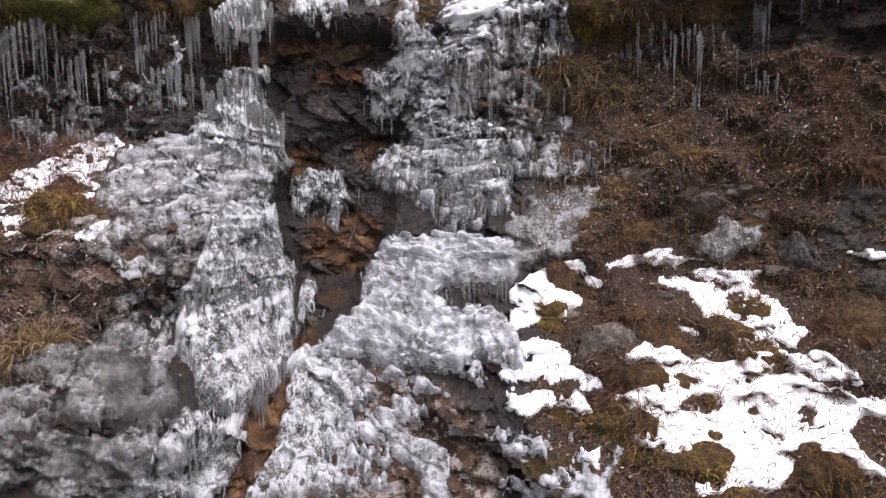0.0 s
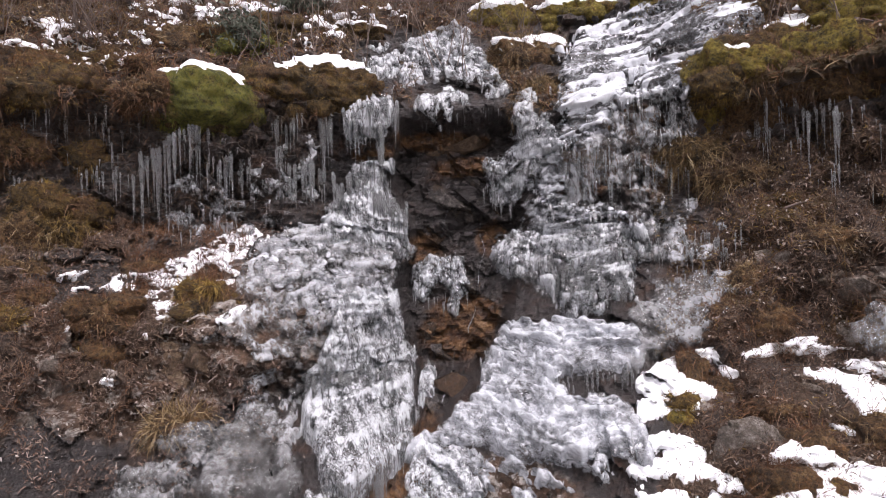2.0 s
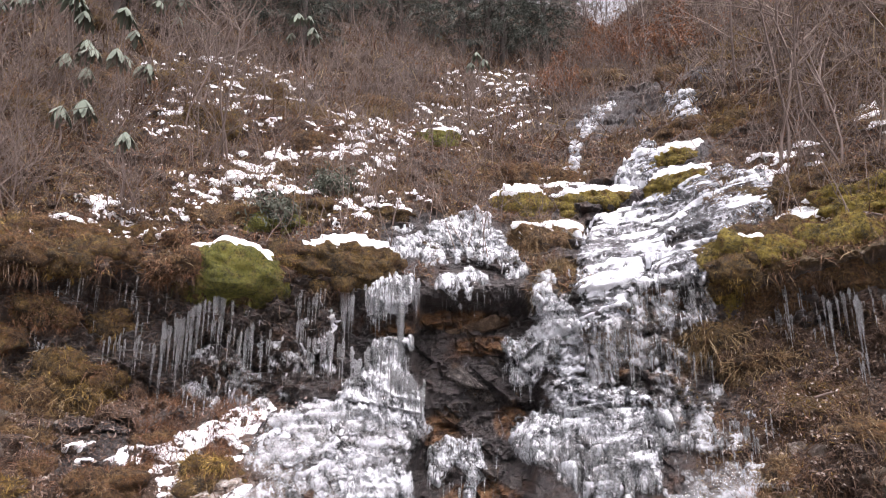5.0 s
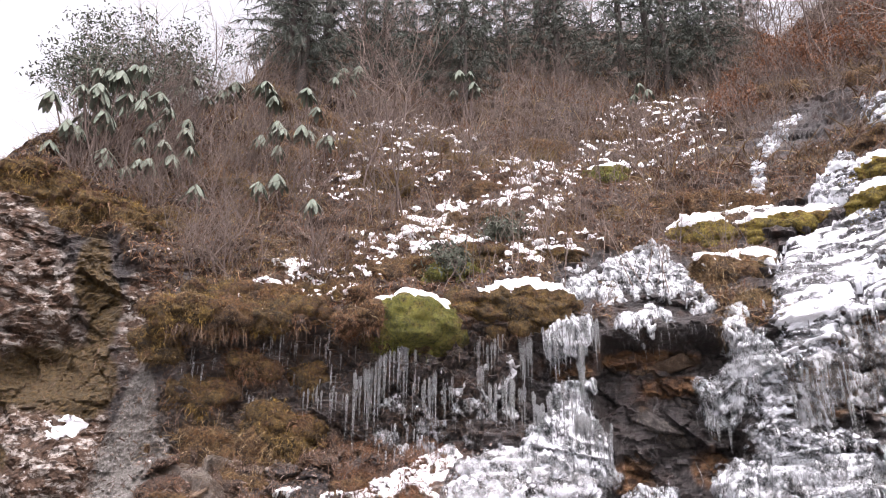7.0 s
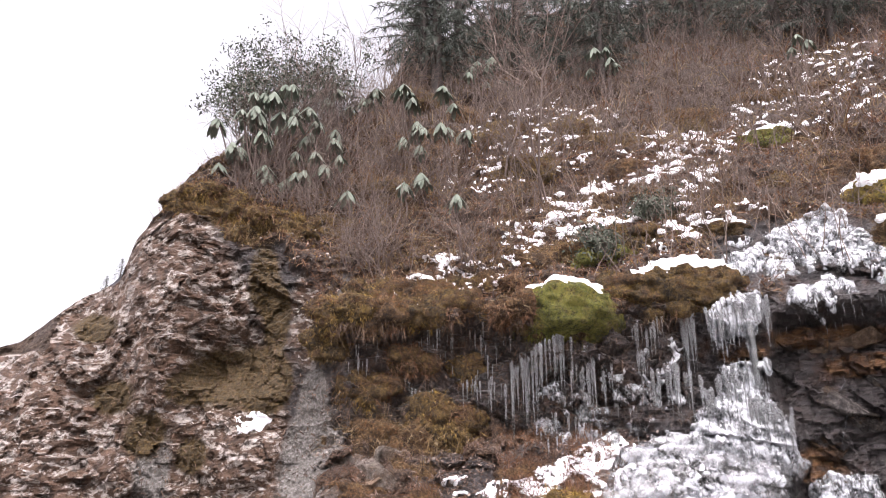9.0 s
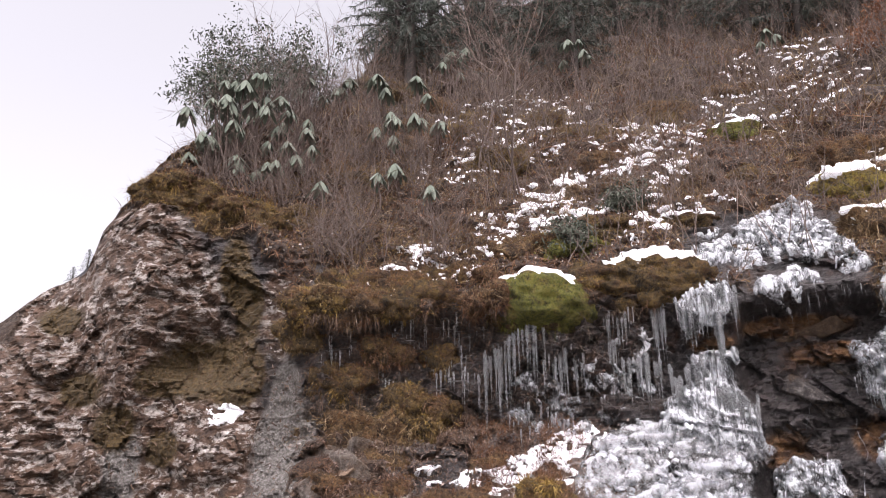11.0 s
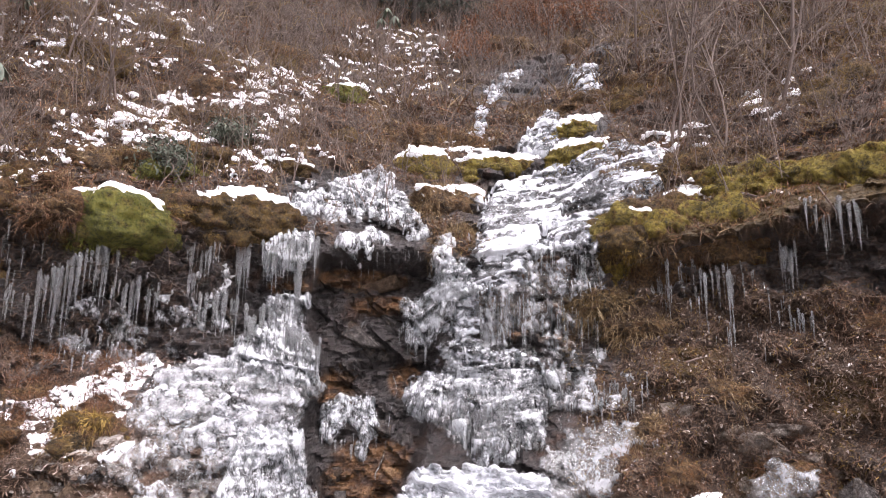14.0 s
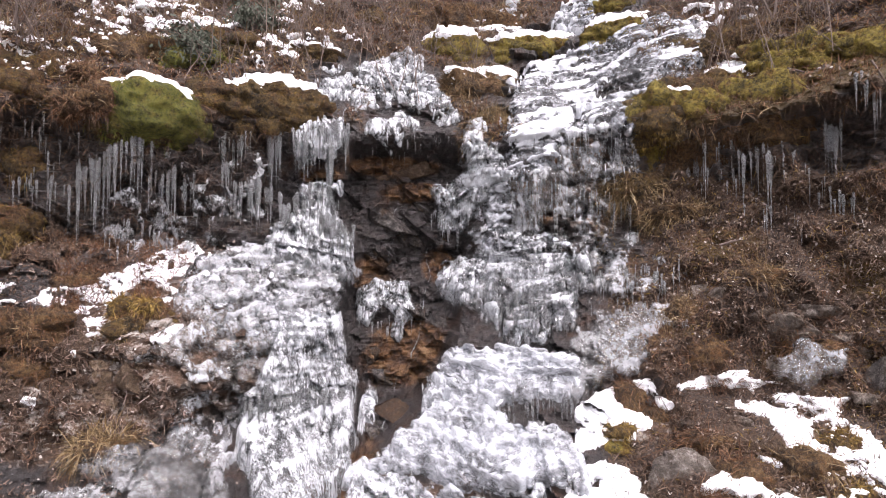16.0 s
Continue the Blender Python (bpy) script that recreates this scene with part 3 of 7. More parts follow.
def tube(soup, pts, radii, sides=4):
    pts = np.asarray(pts, float)
    d = np.gradient(pts, axis=0)
    d /= np.linalg.norm(d, axis=1, keepdims=True) + 1e-9
    ref = np.where(np.abs(d[:, 2:3]) < 0.9, (0, 0, 1), (1, 0, 0))
    u = np.cross(d, ref)
    u /= np.linalg.norm(u, axis=1, keepdims=True)
    w = np.cross(d, u)
    a = np.arange(sides) * 2 * np.pi / sides
    r = np.asarray(radii, float)[:, None, None]
    ring = pts[:, None] + r * (np.cos(a)[None, :, None] * u[:, None] + np.sin(a)[None, :, None] * w[:, None])
    n = len(pts)
    i = np.arange(n * sides).reshape(n, sides)
    a0, a1, b0, b1 = i[:-1], np.roll(i[:-1], -1, 1), i[1:], np.roll(i[1:], -1, 1)
    f = np.concatenate([np.stack([a0, a1, b1], -1).reshape(-1, 3), np.stack([a0, b1, b0], -1).reshape(-1, 3)])
    soup.put(ring, f)


def blades(soup, base, direction, length, width, sag):
    """Thin curved blades: base, unit direction, length, width and sag per blade."""
    base, direction = np.asarray(base, float), np.asarray(direction, float)
    n = len(base)
    length, width, sag = (np.broadcast_to(np.asarray(q, float), (n,))[:, None] for q in (length, width, sag))
    side = np.cross(direction, rng.normal(size=(n, 3)))
    side /= np.linalg.norm(side, axis=1, keepdims=True) + 1e-9
    drop = np.array((0, 0, -1.0))
    mid = base + direction * length * 0.55 + drop * sag * length * 0.25
    tip = base + direction * length + drop * sag * length
    v = np.stack([base - side * width / 2, base + side * width / 2, mid - side * width * 0.45, mid + side * width * 0.45, tip], 1)
    f = np.array([[0, 1, 3], [0, 3, 2], [2, 3, 4]])[None] + np.arange(n)[:, None, None] * 5
    soup.put(v, f)


def outward(b, z):
    b, z = np.asarray(b, float), np.asarray(z, float)
    g = (land(b, z + 0.06) - land(b, z - 0.06)) / 0.12
    n = np.sqrt(1 + g * g)
    a = np.radians(b)
    return np.stack([-np.sin(a) / n, -np.cos(a) / n, g / n], -1)


def spot(b, z):
    return place(np.array([b]), np.array([z]))[0]


def wood_material(name, dark, light, rough=0.85):
    s = Shade(name)
    n = s.noise(22, 5, 0.7, (1, 1, 0.4))
    col = s.mix(s.math("ADD", s.math("MULTIPLY", n, 0.7), s.math("MULTIPLY", s.island(), 0.4)), dark, light)
    s.bump(s.noise(60, 3), 0.4, 0.005)
    return s.done(col, rough)


def blade_material(name, stops, rough=0.8):
    s = Shade(name)
    mixed = s.math("ADD", s.math("MULTIPLY", s.island(), 0.5), s.math("MULTIPLY", s.noise(1.1, 5), 0.6))
    return s.done(s.ramp(mixed, stops), rough)


def moss_material(name, dark, mid, light, other=(0.12, 0.055, 0.016)):
    s = Shade(name)
    n = s.noise(32, 7, 0.82)
    big = s.noise(5, 4)
    # Tone follows the bump noise, painting dark gaps and highlights between fronds.
    col = s.ramp(s.math("ADD", s.math("MULTIPLY", n, 0.65), s.math("MULTIPLY", big, 0.4)), [(0.43, dark), (0.52, mid), (0.61, light)])
    patch = s.ramp(s.noise(4.5, 6, 0.7, None, 0.4), [(0.50, (0, 0, 0)), (0.60, (0.9, 0.9, 0.9))])
    col = s.mix(patch, col, s.ramp(n, [(0.40, (0.02, 0.010, 0.004)), (0.52, other), (0.68, tuple(2.0 * q for q in other))]))
    s.bump(n, 1.0, 0.05)
    s.bump(s.noise(90, 4, 0.75), 1.0, 0.03)
    return s.done(col, 0.9)


M_STRAW = blade_material("dry_grass", [(0.2, (0.04, 0.024, 0.012)), (0.4, (0.11, 0.066, 0.028)), (0.62, (0.21, 0.135, 0.058)), (0.85, (0.42, 0.32, 0.19))])
M_RUSTY = blade_material("rusty_dead_fern", [(0.2, (0.028, 0.014, 0.009)), (0.45, (0.10, 0.046, 0.024)), (0.65, (0.19, 0.085, 0.036)), (0.85, (0.28, 0.18, 0.11))])
M_LITTER = blade_material("twigs_and_dead_leaves", [(0.1, (0.022, 0.012, 0.008)), (0.45, (0.075, 0.042, 0.026)), (0.75, (0.16, 0.10, 0.065)), (0.9, (0.30, 0.24, 0.19)), (1.0, (0.5, 0.46, 0.42))])
M_MOSSHAIR = blade_material("moss_fronds", [(0.2, (0.06, 0.032, 0.008)), (0.5, (0.19, 0.115, 0.022)), (0.85, (0.36, 0.24, 0.06))])
M_GREENHAIR = blade_material("green_moss_fronds", [(0.1, (0.05, 0.055, 0.008)), (0.5, (0.15, 0.16, 0.022)), (0.9, (0.26, 0.25, 0.05))])
M_OLIVE = moss_material("olive_moss", (0.016, 0.010, 0.004), (0.085, 0.050, 0.013), (0.20, 0.125, 0.034), (0.085, 0.040, 0.015))
M_GREEN = moss_material("green_moss", (0.035, 0.036, 0.006), (0.13, 0.13, 0.018), (0.22, 0.20, 0.035), (0.13, 0.10, 0.018))
M_GOLD = moss_material("golden_moss", (0.035, 0.026, 0.005), (0.19, 0.14, 0.020), (0.36, 0.28, 0.05), (0.14, 0.075, 0.015))
M_TURF = moss_material("brown_turf", (0.020, 0.011, 0.005), (0.09, 0.048, 0.019), (0.23, 0.14, 0.058))
M_BARK = wood_material("grey_brown_bark", (0.04, 0.027, 0.022), (0.17, 0.125, 0.105))
M_DARKBARK = wood_material("dark_conifer_bark", (0.02, 0.016, 0.014), (0.07, 0.055, 0.047))
M_TWIG = wood_material("red_brown_twigs", (0.026, 0.016, 0.012), (0.27, 0.205, 0.17))
# White streaks along the length are painted in for refracted sky light.
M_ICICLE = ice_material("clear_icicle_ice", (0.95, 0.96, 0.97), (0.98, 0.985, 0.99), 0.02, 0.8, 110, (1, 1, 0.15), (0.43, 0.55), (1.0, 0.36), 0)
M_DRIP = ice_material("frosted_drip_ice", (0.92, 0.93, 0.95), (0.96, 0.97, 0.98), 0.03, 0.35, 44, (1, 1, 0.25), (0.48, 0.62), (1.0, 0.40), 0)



def stone_material(name, dark, mid, light, rough=0.6):
    s = Shade(name)
    n = s.noise(15, 9, 0.8, None, 0.3)
    fine = s.noise(70, 5, 0.8)
    crack = s.add("ShaderNodeTexVoronoi", Scale=6.5)
    crack.feature = "DISTANCE_TO_EDGE"
    s.link(s.add_warp(0.12), crack.inputs["Vector"])
    gap = s.ramp(crack.outputs["Distance"], [(0.0, (0.25, 0.25, 0.25)), (0.035, (1, 1, 1))])
    col = s.ramp(s.math("ADD", s.math("MULTIPLY", n, 0.7), s.math("MULTIPLY", fine, 0.3)), [(0.40, dark), (0.51, mid), (0.62, light)])
    col = s.mix(s.ramp(s.noise(4, 5, 0.7), [(0.52, (0, 0, 0)), (0.6, (0.8, 0.8, 0.8))]), col, s.ramp(fine, [(0.38, (0.025, 0.013, 0.006)), (0.62, (0.12, 0.066, 0.028))]))
    s.bump(gap, 0.8, 0.03)
    s.bump(n, 1.0, 0.07)
    s.bump(fine, 1.0, 0.015)
    return s.done(col, rough)


# The slate's paler tones also stand in for its wet sheen.
M_SLATE = stone_material("wet_dark_slate", (0.022, 0.018, 0.017), (0.09, 0.077, 0.07), (0.30, 0.265, 0.245), 0.22)
M_STONE = stone_material("grey_tan_stone", (0.05, 0.040, 0.033), (0.20, 0.16, 0.13), (0.50, 0.45, 0.41))
M_RUSTROCK = stone_material("rusty_stone", (0.02, 0.010, 0.005), (0.065, 0.032, 0.014), (0.16, 0.09, 0.04))

M_TAN = stone_material("tan_stone", (0.07, 0.045, 0.028), (0.24, 0.16, 0.10), (0.44, 0.34, 0.25))

# ---- icicles: a dozen shapes, shared ----


def icicle_mesh(k):
    g = np.random.default_rng(100 + k)
    n, sides = 11, 7
    h = np.linspace(0, 1, n) ** 1.35
    rad = (1 - h) ** g.uniform(0.9, 1.5) * (1 + 0.20 * np.sin(h * (18 + 6 * g.random()) + g.random() * 6)) + 0.07 * (1 - h)
    rad[0] *= 0.3
    x, y = 0.35 * np.cumsum(g.normal(0, 0.10, n)), 0.35 * np.cumsum(g.normal(0, 0.10, n))
    s = Soup()
    tube(s, np.stack([x, y, -h * 20], -1), np.maximum(rad, 0.04), sides)
    v, f = s.get()
    v[:, 2] /= 20
    me = mesh_object("icicle", v, f, M_ICICLE)
    data = me.data
    bpy.data.objects.remove(me)
    return data


ICICLES = [icicle_mesh(k) for k in range(12)]


def icicle_row(line, count, long, thick, label, out=0.025, curve=1.3, seed=0, group="icicles along the ledges", jitter=0.10):
    """A curtain of icicles hung along a line of (bearing, height) points."""
    g = np.random.default_rng(500 + seed)
    t = np.linspace(0, 1, len(line))
    f = np.clip((np.arange(count) + g.uniform(-1.2, 2.2, count)) / count, 0, 1)
    f = np.clip(f + 0.05 * np.sin(f * 23 + seed), 0, 1)
    b = np.interp(f, t, [q[0] for q in line])
    z = np.interp(f, t, [q[1] for q in line]) + g.normal(0, 0.25, count) * jitter + jitter * value_noise(f * 9, f * 0, f * 0 + seed, 3)
    run = 0.5 + 0.5 * value_noise(f * 7, f * 0 + 3, f * 0 + seed, 5)
    size = long[0] + (long[1] - long[0]) * g.random(count) ** curve * (0.35 + 0.9 * run)
    hang = np.linspace(-0.04, 0.9, 6)
    rr = surface(np.repeat(b[:, None], 6, 1), z[:, None] - hang[None] * size[:, None])
    top = rr[:, 0]
    rr = np.maximum(rr.min(1) - out * g.uniform(0.2, 1.2, count), top - 0.09 - out)
    a = np.radians(b)
    mid = Vector((float(np.mean(rr * np.sin(a))), float(np.mean(rr * np.cos(a))), float(np.mean(z))))
    row = thing("icicle_curtain", mid, label, "icicles", group)
    for i in range(count):
        ob = new("icicle", ICICLES[g.integers(12)])
        ob.parent = row
        w = 0.85 * g.uniform(*thick) * (0.4 + 0.6 * size[i] / long[1])
        m = Matrix.Translation(Vector((rr[i] * math.sin(a[i]), rr[i] * math.cos(a[i]), z[i] + 0.03)) - mid)
        ob.matrix_basis = m @ Matrix.Rotation(g.uniform(0, 6.28), 4, "Z") @ Matrix.Diagonal((w, w * g.uniform(0.7, 1.1), size[i], 1))
    return row


def drips(owner, poly, count, long, thick, lift, seed=0):
    """Stub drips that crust a frozen fall, joined into one part of it."""
    g = np.random.default_rng(900 + seed)
    bs, zs = [q[0] for q in poly], [q[1] for q in poly]
    b, z = g.uniform(min(bs), max(bs), count * 5), g.uniform(min(zs), max(zs), count * 5)
    d = outline_distance(b * 0.12, z, [(q[0] * 0.12, q[1]) for q in poly])
    ok = np.where(d > 0.015)[0][:count]
    s = Soup()
    tops = place(b[ok], z[ok], lift)
    for p in tops:
        size = g.uniform(*long)
        size = size * (0.4 + 1.2 * g.random() ** 2)
        w = g.uniform(*thick)
        n = 6
        h = np.linspace(0, 1, n)
        rad = w * ((1 - h) ** 0.6 * (0.8 + 0.4 * g.random(n)) + 0.08)
        rad[0] *= 0.5
        pts = np.stack([p[0] + 0.25 * w * g.normal(size=n), p[1] + 0.25 * w * g.normal(size=n) - 0.03 * h, p[2] + 0.3 * size - h * size], -1)
        tube(s, pts, rad, 6)
    tagged(part("drip_crust", *s.get(), M_DRIP, owner), kind="stuff")


def lobes(owner, poly, count, size, lift, material, seed=0, flat=0.38):
    """Rounded overlapping tongues of ice on a frozen fall, joined into one part of it."""
    g = np.random.default_rng(1300 + seed)
    bs, zs = [q[0] for q in poly], [q[1] for q in poly]
    b, z = g.uniform(min(bs), max(bs), count * 6), g.uniform(min(zs), max(zs), count * 6)
    d = outline_distance(b * 0.11, z, [(q[0] * 0.11, q[1]) for q in poly])
    ok = np.where(d > 0.03)[0][:count]
    p, n = place(b[ok], z[ok], lift, 0.6), outward(b[ok], z[ok])
    th, ph = np.meshgrid(np.linspace(0, 2 * np.pi, 12, endpoint=False), np.linspace(0.05, np.pi * 0.62, 6))
    cap = np.stack([np.sin(ph) * np.cos(th), np.sin(ph) * np.sin(th), np.cos(ph)], -1).reshape(-1, 3)
    i = np.arange(72).reshape(6, 12)
    j = np.roll(i, -1, 1)
    f = np.concatenate([np.stack([i[:-1], i[1:], j[1:]], -1).reshape(-1, 3), np.stack([i[:-1], j[1:], j[:-1]], -1).reshape(-1, 3)])
    s = Soup()
    for q, up in zip(p, n):
        side = np.cross(up, (0, 0, 1.0))
        side /= np.linalg.norm(side) + 1e-9
        down = np.cross(up, side)
        w = size[0] + (size[1] - size[0]) * g.random() ** 2
        v = cap * (1 + 0.10 * g.normal(size=(72, 1)) * 0.4)
        v = v * (w, w * g.uniform(0.9, 1.7), w * flat)
        s.put(q + v[:, :1] * side + v[:, 1:2] * down + v[:, 2:] * up, f)
    tagged(part("ice_lobe_crust", *s.get(), material, owner), kind="stuff")


# ---- mossy mounds, tussocks and stones ----


def ball(seed, rough=0.12, blocky=1.0, n=20, cuts=0):
    """A lumpy rounded body of unit size."""
    th, ph = np.meshgrid(np.linspace(0, 2 * np.pi, n * 2, endpoint=False), np.linspace(0.02, np.pi - 0.02, n))
    v = np.stack([np.sin(ph) * np.cos(th), np.sin(ph) * np.sin(th), np.cos(ph)], -1)
    v = np.sign(v) * np.abs(v) ** blocky
    q = v * 1.3 + seed * 3.1
    v = v * (1 + rough * fbm(q[..., 0], q[..., 1], q[..., 2], 4, seed) + rough * 0.22 * ridged(q[..., 0] * 2.5, q[..., 1] * 2.5, q[..., 2] * 3.5, 4, seed + 3))[..., None]
    if cuts:
        g = np.random.default_rng(seed + 900)
        for k in range(cuts):
            n0 = g.normal(0, 1, 3)
            n0 /= np.linalg.norm(n0)
            over = np.maximum(v @ n0 - g.uniform(0.5, 0.85), 0)
            v = v - over[..., None] * n0 * 0.95
        q = v * 6 + seed
        v = v * (1 + 0.035 * fbm(q[..., 0], q[..., 1], q[..., 2], 3, seed))[..., None]
    i = np.arange(v.shape[0] * v.shape[1]).reshape(v.shape[:2])
    j = np.roll(i, -1, 1)
    f = np.stack([i[:-1], i[1:], j[1:], j[:-1]], -1).reshape(-1, 4)
    return v.reshape(-1, 3), f


def mound(name, b, z, wide, tall, deep, material, label, category, hair=None, count=0, long=(0.05, 0.1), sag=0.8, seed=0, snow=0.0, width=0.005, spread=1.0, sink=0.55, rough=0.26, tilt=0.0):
    """A mossy mound, tussock or stone on the slope, with fronds and a cap of snow where it has them."""
    p = spot(b, z)
    n = outward(b, z)
    p = p - n * deep * sink
    a = -radians(b)
    root = thing(name, p, label, category)
    soft = name in ("moss_mound", "turf_mound")
    v, f = ball(seed, rough * (0.8 if soft else 1), 0.7 if name in ("boulder", "stone") else 0.9, 34 if name in ("mossy_boulder", "boulder") or snow > 0 or (soft and wide > 0.6) else 20,
                16 if name in ("boulder", "stone") else 0)
    rot = np.array(Matrix.Rotation(a, 3, "Z") @ Matrix.Rotation(tilt, 3, "Y"))
    wide, tall = wide * 1.22, tall * 1.15
    g = np.random.default_rng(seed + 40)
    size = np.array((wide / 2, deep, tall / 2))
    if soft:
        q = v * size * 11 + seed
        e1, _, who = cells(q[:, 0], q[:, 1], q[:, 2], seed + 7)
        v = v * (1 + 0.10 * (0.55 - e1) + 0.05 * who + 0.08 * fbm(q[:, 0] * 1.4, q[:, 1] * 1.4, q[:, 2] * 1.4, 3, seed + 2))[:, None]
    body = (v * size) @ rot.T
    part("body", body, f, material, root, smooth_shade=name not in ("boulder", "stone"))
    crowns = [(v, body, count, hair)]
    if soft and wide > 0.42:
        for k in range(int(5 + wide * tall * 22)):
            c = ball(seed * 31 + k, 0.34, 0.9, 9)
            th, lift = g.uniform(-1.35, 1.35), g.uniform(-1.0, 0.75)
            at = np.array((math.sin(th), -math.cos(th) * 0.95, lift)) * size * 0.93
            if snow > 0 and lift > 0.05:
                continue
            r = g.uniform(0.05, 0.12)
            cv = c[0] * (r * g.uniform(1.0, 1.7), r, r * g.uniform(0.7, 1.3))
            cv = (cv + at) @ rot.T
            part("cushion", cv, c[1], material, root)
            if hair is not None:
                crowns.append((c[0], cv, int(count * 1.0 / (5 + wide * tall * 22)) + 40, (hair, hair, M_RUSTY, M_MOSSHAIR, M_STRAW)[g.integers(5)]))
        crowns[0] = (v, body, int(count * 0.6), hair)
    hairs = {}
    for cv, cb, amount, look_of in crowns:
        if look_of is None or not amount:
            continue
        pick = g.integers(0, len(cv), int(amount * (1.0 if wide < 0.55 else 0.8)))
        pick = pick[(cv[pick] @ (0, -1, 0.2)) > -0.35]
        nn = cv[pick] / np.linalg.norm(cv[pick], axis=1, keepdims=True) @ rot.T
        dirs = nn + g.normal(0, 0.7 * spread, nn.shape)
        dirs /= np.linalg.norm(dirs, axis=1, keepdims=True)
        reach = g.uniform(*long, len(pick)) * g.choice((0.5, 0.8, 1.2), len(pick))
        blades(hairs.setdefault(look_of.name, (Soup(), look_of))[0], cb[pick] + nn * -0.006 + g.normal(0, 0.012, nn.shape), dirs, reach, g.uniform(0.4, 1.2, len(pick)) * width, sag * g.uniform(0.0, 1.1, len(pick)) ** 1.5)
    for strands, look_of in hairs.values():
        part("fronds", *strands.get(), look_of, root, smooth_shade=False)
    if soft and sag < 1.15 and wide > 0.5 and hair is not M_GREENHAIR:
        roots = Soup()
        m = int(90 * wide)
        along = g.uniform(-0.95, 0.95, m)
        base = np.stack([along, -np.sqrt(1 - along ** 2) * 0.9, -0.55 - 0.2 * g.random(m)], -1) * size @ rot.T
        d = np.stack([g.normal(0, 0.35, m), g.normal(-0.2, 0.2, m), g.normal(-0.9, 0.2, m)], -1)
        d /= np.linalg.norm(d, axis=1, keepdims=True)
        blades(roots, base, d, g.uniform(0.06, 0.26, m), 0.004, g.uniform(0, 0.4, m))
        part("root_fringe", *roots.get(), M_LITTER, root, "thin hanging roots", smooth_shade=False)
    if snow > 0:
        cap = v.copy()
        high = cap[:, 2] - (0.84 - 0.25 * snow + 0.28 * fbm(cap[:, 0] * 4.2, cap[:, 1] * 4.2, cap[:, 2] * 4.2, 3, seed + 5))
        top = (high > -0.05) & (cap[:, 2] > 0.1)
        keep = top[f].any(axis=1)
        if keep.any():
            used = np.unique(f[keep])
            remap = np.zeros(len(v), int)
            remap[used] = np.arange(len(used))
            thick = np.where(top[used], -0.02 + (0.042 if soft else 0.04) * smooth(-0.04, 0.12, high[used]), -0.035)
            caps = (cap[used] * (wide / 2, deep, tall / 2) + cap[used] * thick[:, None] + np.stack([used * 0, used * 0, thick * 0.5], -1)) @ rot.T
            part("snow_cap", caps, remap[f[keep]], M_SNOW, root, "melting white snow cap")
    return root

# ---- ice and snow sheets ----
outline = [(-2.2, 3.09), (1.8, 3.19), (2.3, 3.05), (1.2, 2.80), (0.5, 2.75), (-0.5, 2.80), (-1.6, 2.70), (-2.4, 2.89)]
body = sheet("ice_curtain", outline, M_FALL, thick=0.12, ragged=0.04, lump=0.018, lump_size=14, stretch=3, step=0.014, label="white icicle curtain frozen over the rock lip", ribs=0.03)
drips(body, outline, 120, (0.06, 0.26), (0.005, 0.014), 0.068, seed=0)
outline = [(-1.7, 2.50), (0.4, 2.55), (1.8, 2.56), (1.9, 2.47), (1.1, 2.42), (1.5, 2.25), (2.1, 2.05), (2.9, 1.85), (3.0, 1.60), (2.3, 1.50), (-0.8, 1.60), (-4.4, 1.70), (-4.1, 2.05), (-1.8, 2.28)]
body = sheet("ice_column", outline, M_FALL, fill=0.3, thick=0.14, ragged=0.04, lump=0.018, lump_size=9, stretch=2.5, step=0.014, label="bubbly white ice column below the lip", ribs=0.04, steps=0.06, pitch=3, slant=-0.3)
drips(body, outline, 420, (0.06, 0.26), (0.005, 0.014), 0.088, seed=1)
outline = [(-9.6, 1.68), (-4.1, 1.87), (0.9, 1.78), (2.9, 1.62), (2.9, 1.56), (1.7, 1.47), (1.6, 1.28), (1.2, 1.20), (1.3, 0.85), (-4.5, 1.00), (-7.6, 1.22), (-10.3, 1.44)]
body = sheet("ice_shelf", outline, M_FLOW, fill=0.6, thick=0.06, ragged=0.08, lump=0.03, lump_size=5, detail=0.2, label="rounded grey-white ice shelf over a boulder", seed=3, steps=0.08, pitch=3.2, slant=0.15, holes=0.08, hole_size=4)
lobes(body, outline, 170, (0.02, 0.08), 0.05, M_SLIDE, seed=2, flat=0.16)
outline = [(-2.9, 1.19), (1.1, 1.24), (1.8, 1.10), (2.2, 0.87), (2.9, 0.63), (3.0, 0.34), (3.1, 0.16), (2.7, 0.05), (2.8, -0.06), (1.2, -0.15), (-1.6, -0.16), (-4.3, -0.05), (-6.2, 0.18), (-5.9, 0.58), (-4.5, 0.80)]
body = sheet("ice_column", outline, M_FALL, fill=0.3, thick=0.15, ragged=0.03, lump=0.02, lump_size=9, stretch=2.2, step=0.014, label="tall lumpy white ice column with clear pockets", seed=5, ribs=0.04, steps=0.05, pitch=2.2)
drips(body, outline, 420, (0.06, 0.26), (0.005, 0.014), 0.092, seed=3)
outline = [(-7.8, -0.09), (-4.3, -0.06), (-1.6, -0.19), (-1.8, -0.41), (-4.3, -0.63), (-11.9, -0.49), (-9.6, -0.19)]
body = sheet("ice_sheet", outline, M_FALL, thick=0.090, ragged=0.05, lump=0.030, lump_size=9, step=0.014, label="crusty white ice at the foot of the fall", seed=6)
drips(body, outline, 330, (0.04, 0.16), (0.005, 0.014), 0.072, seed=4)
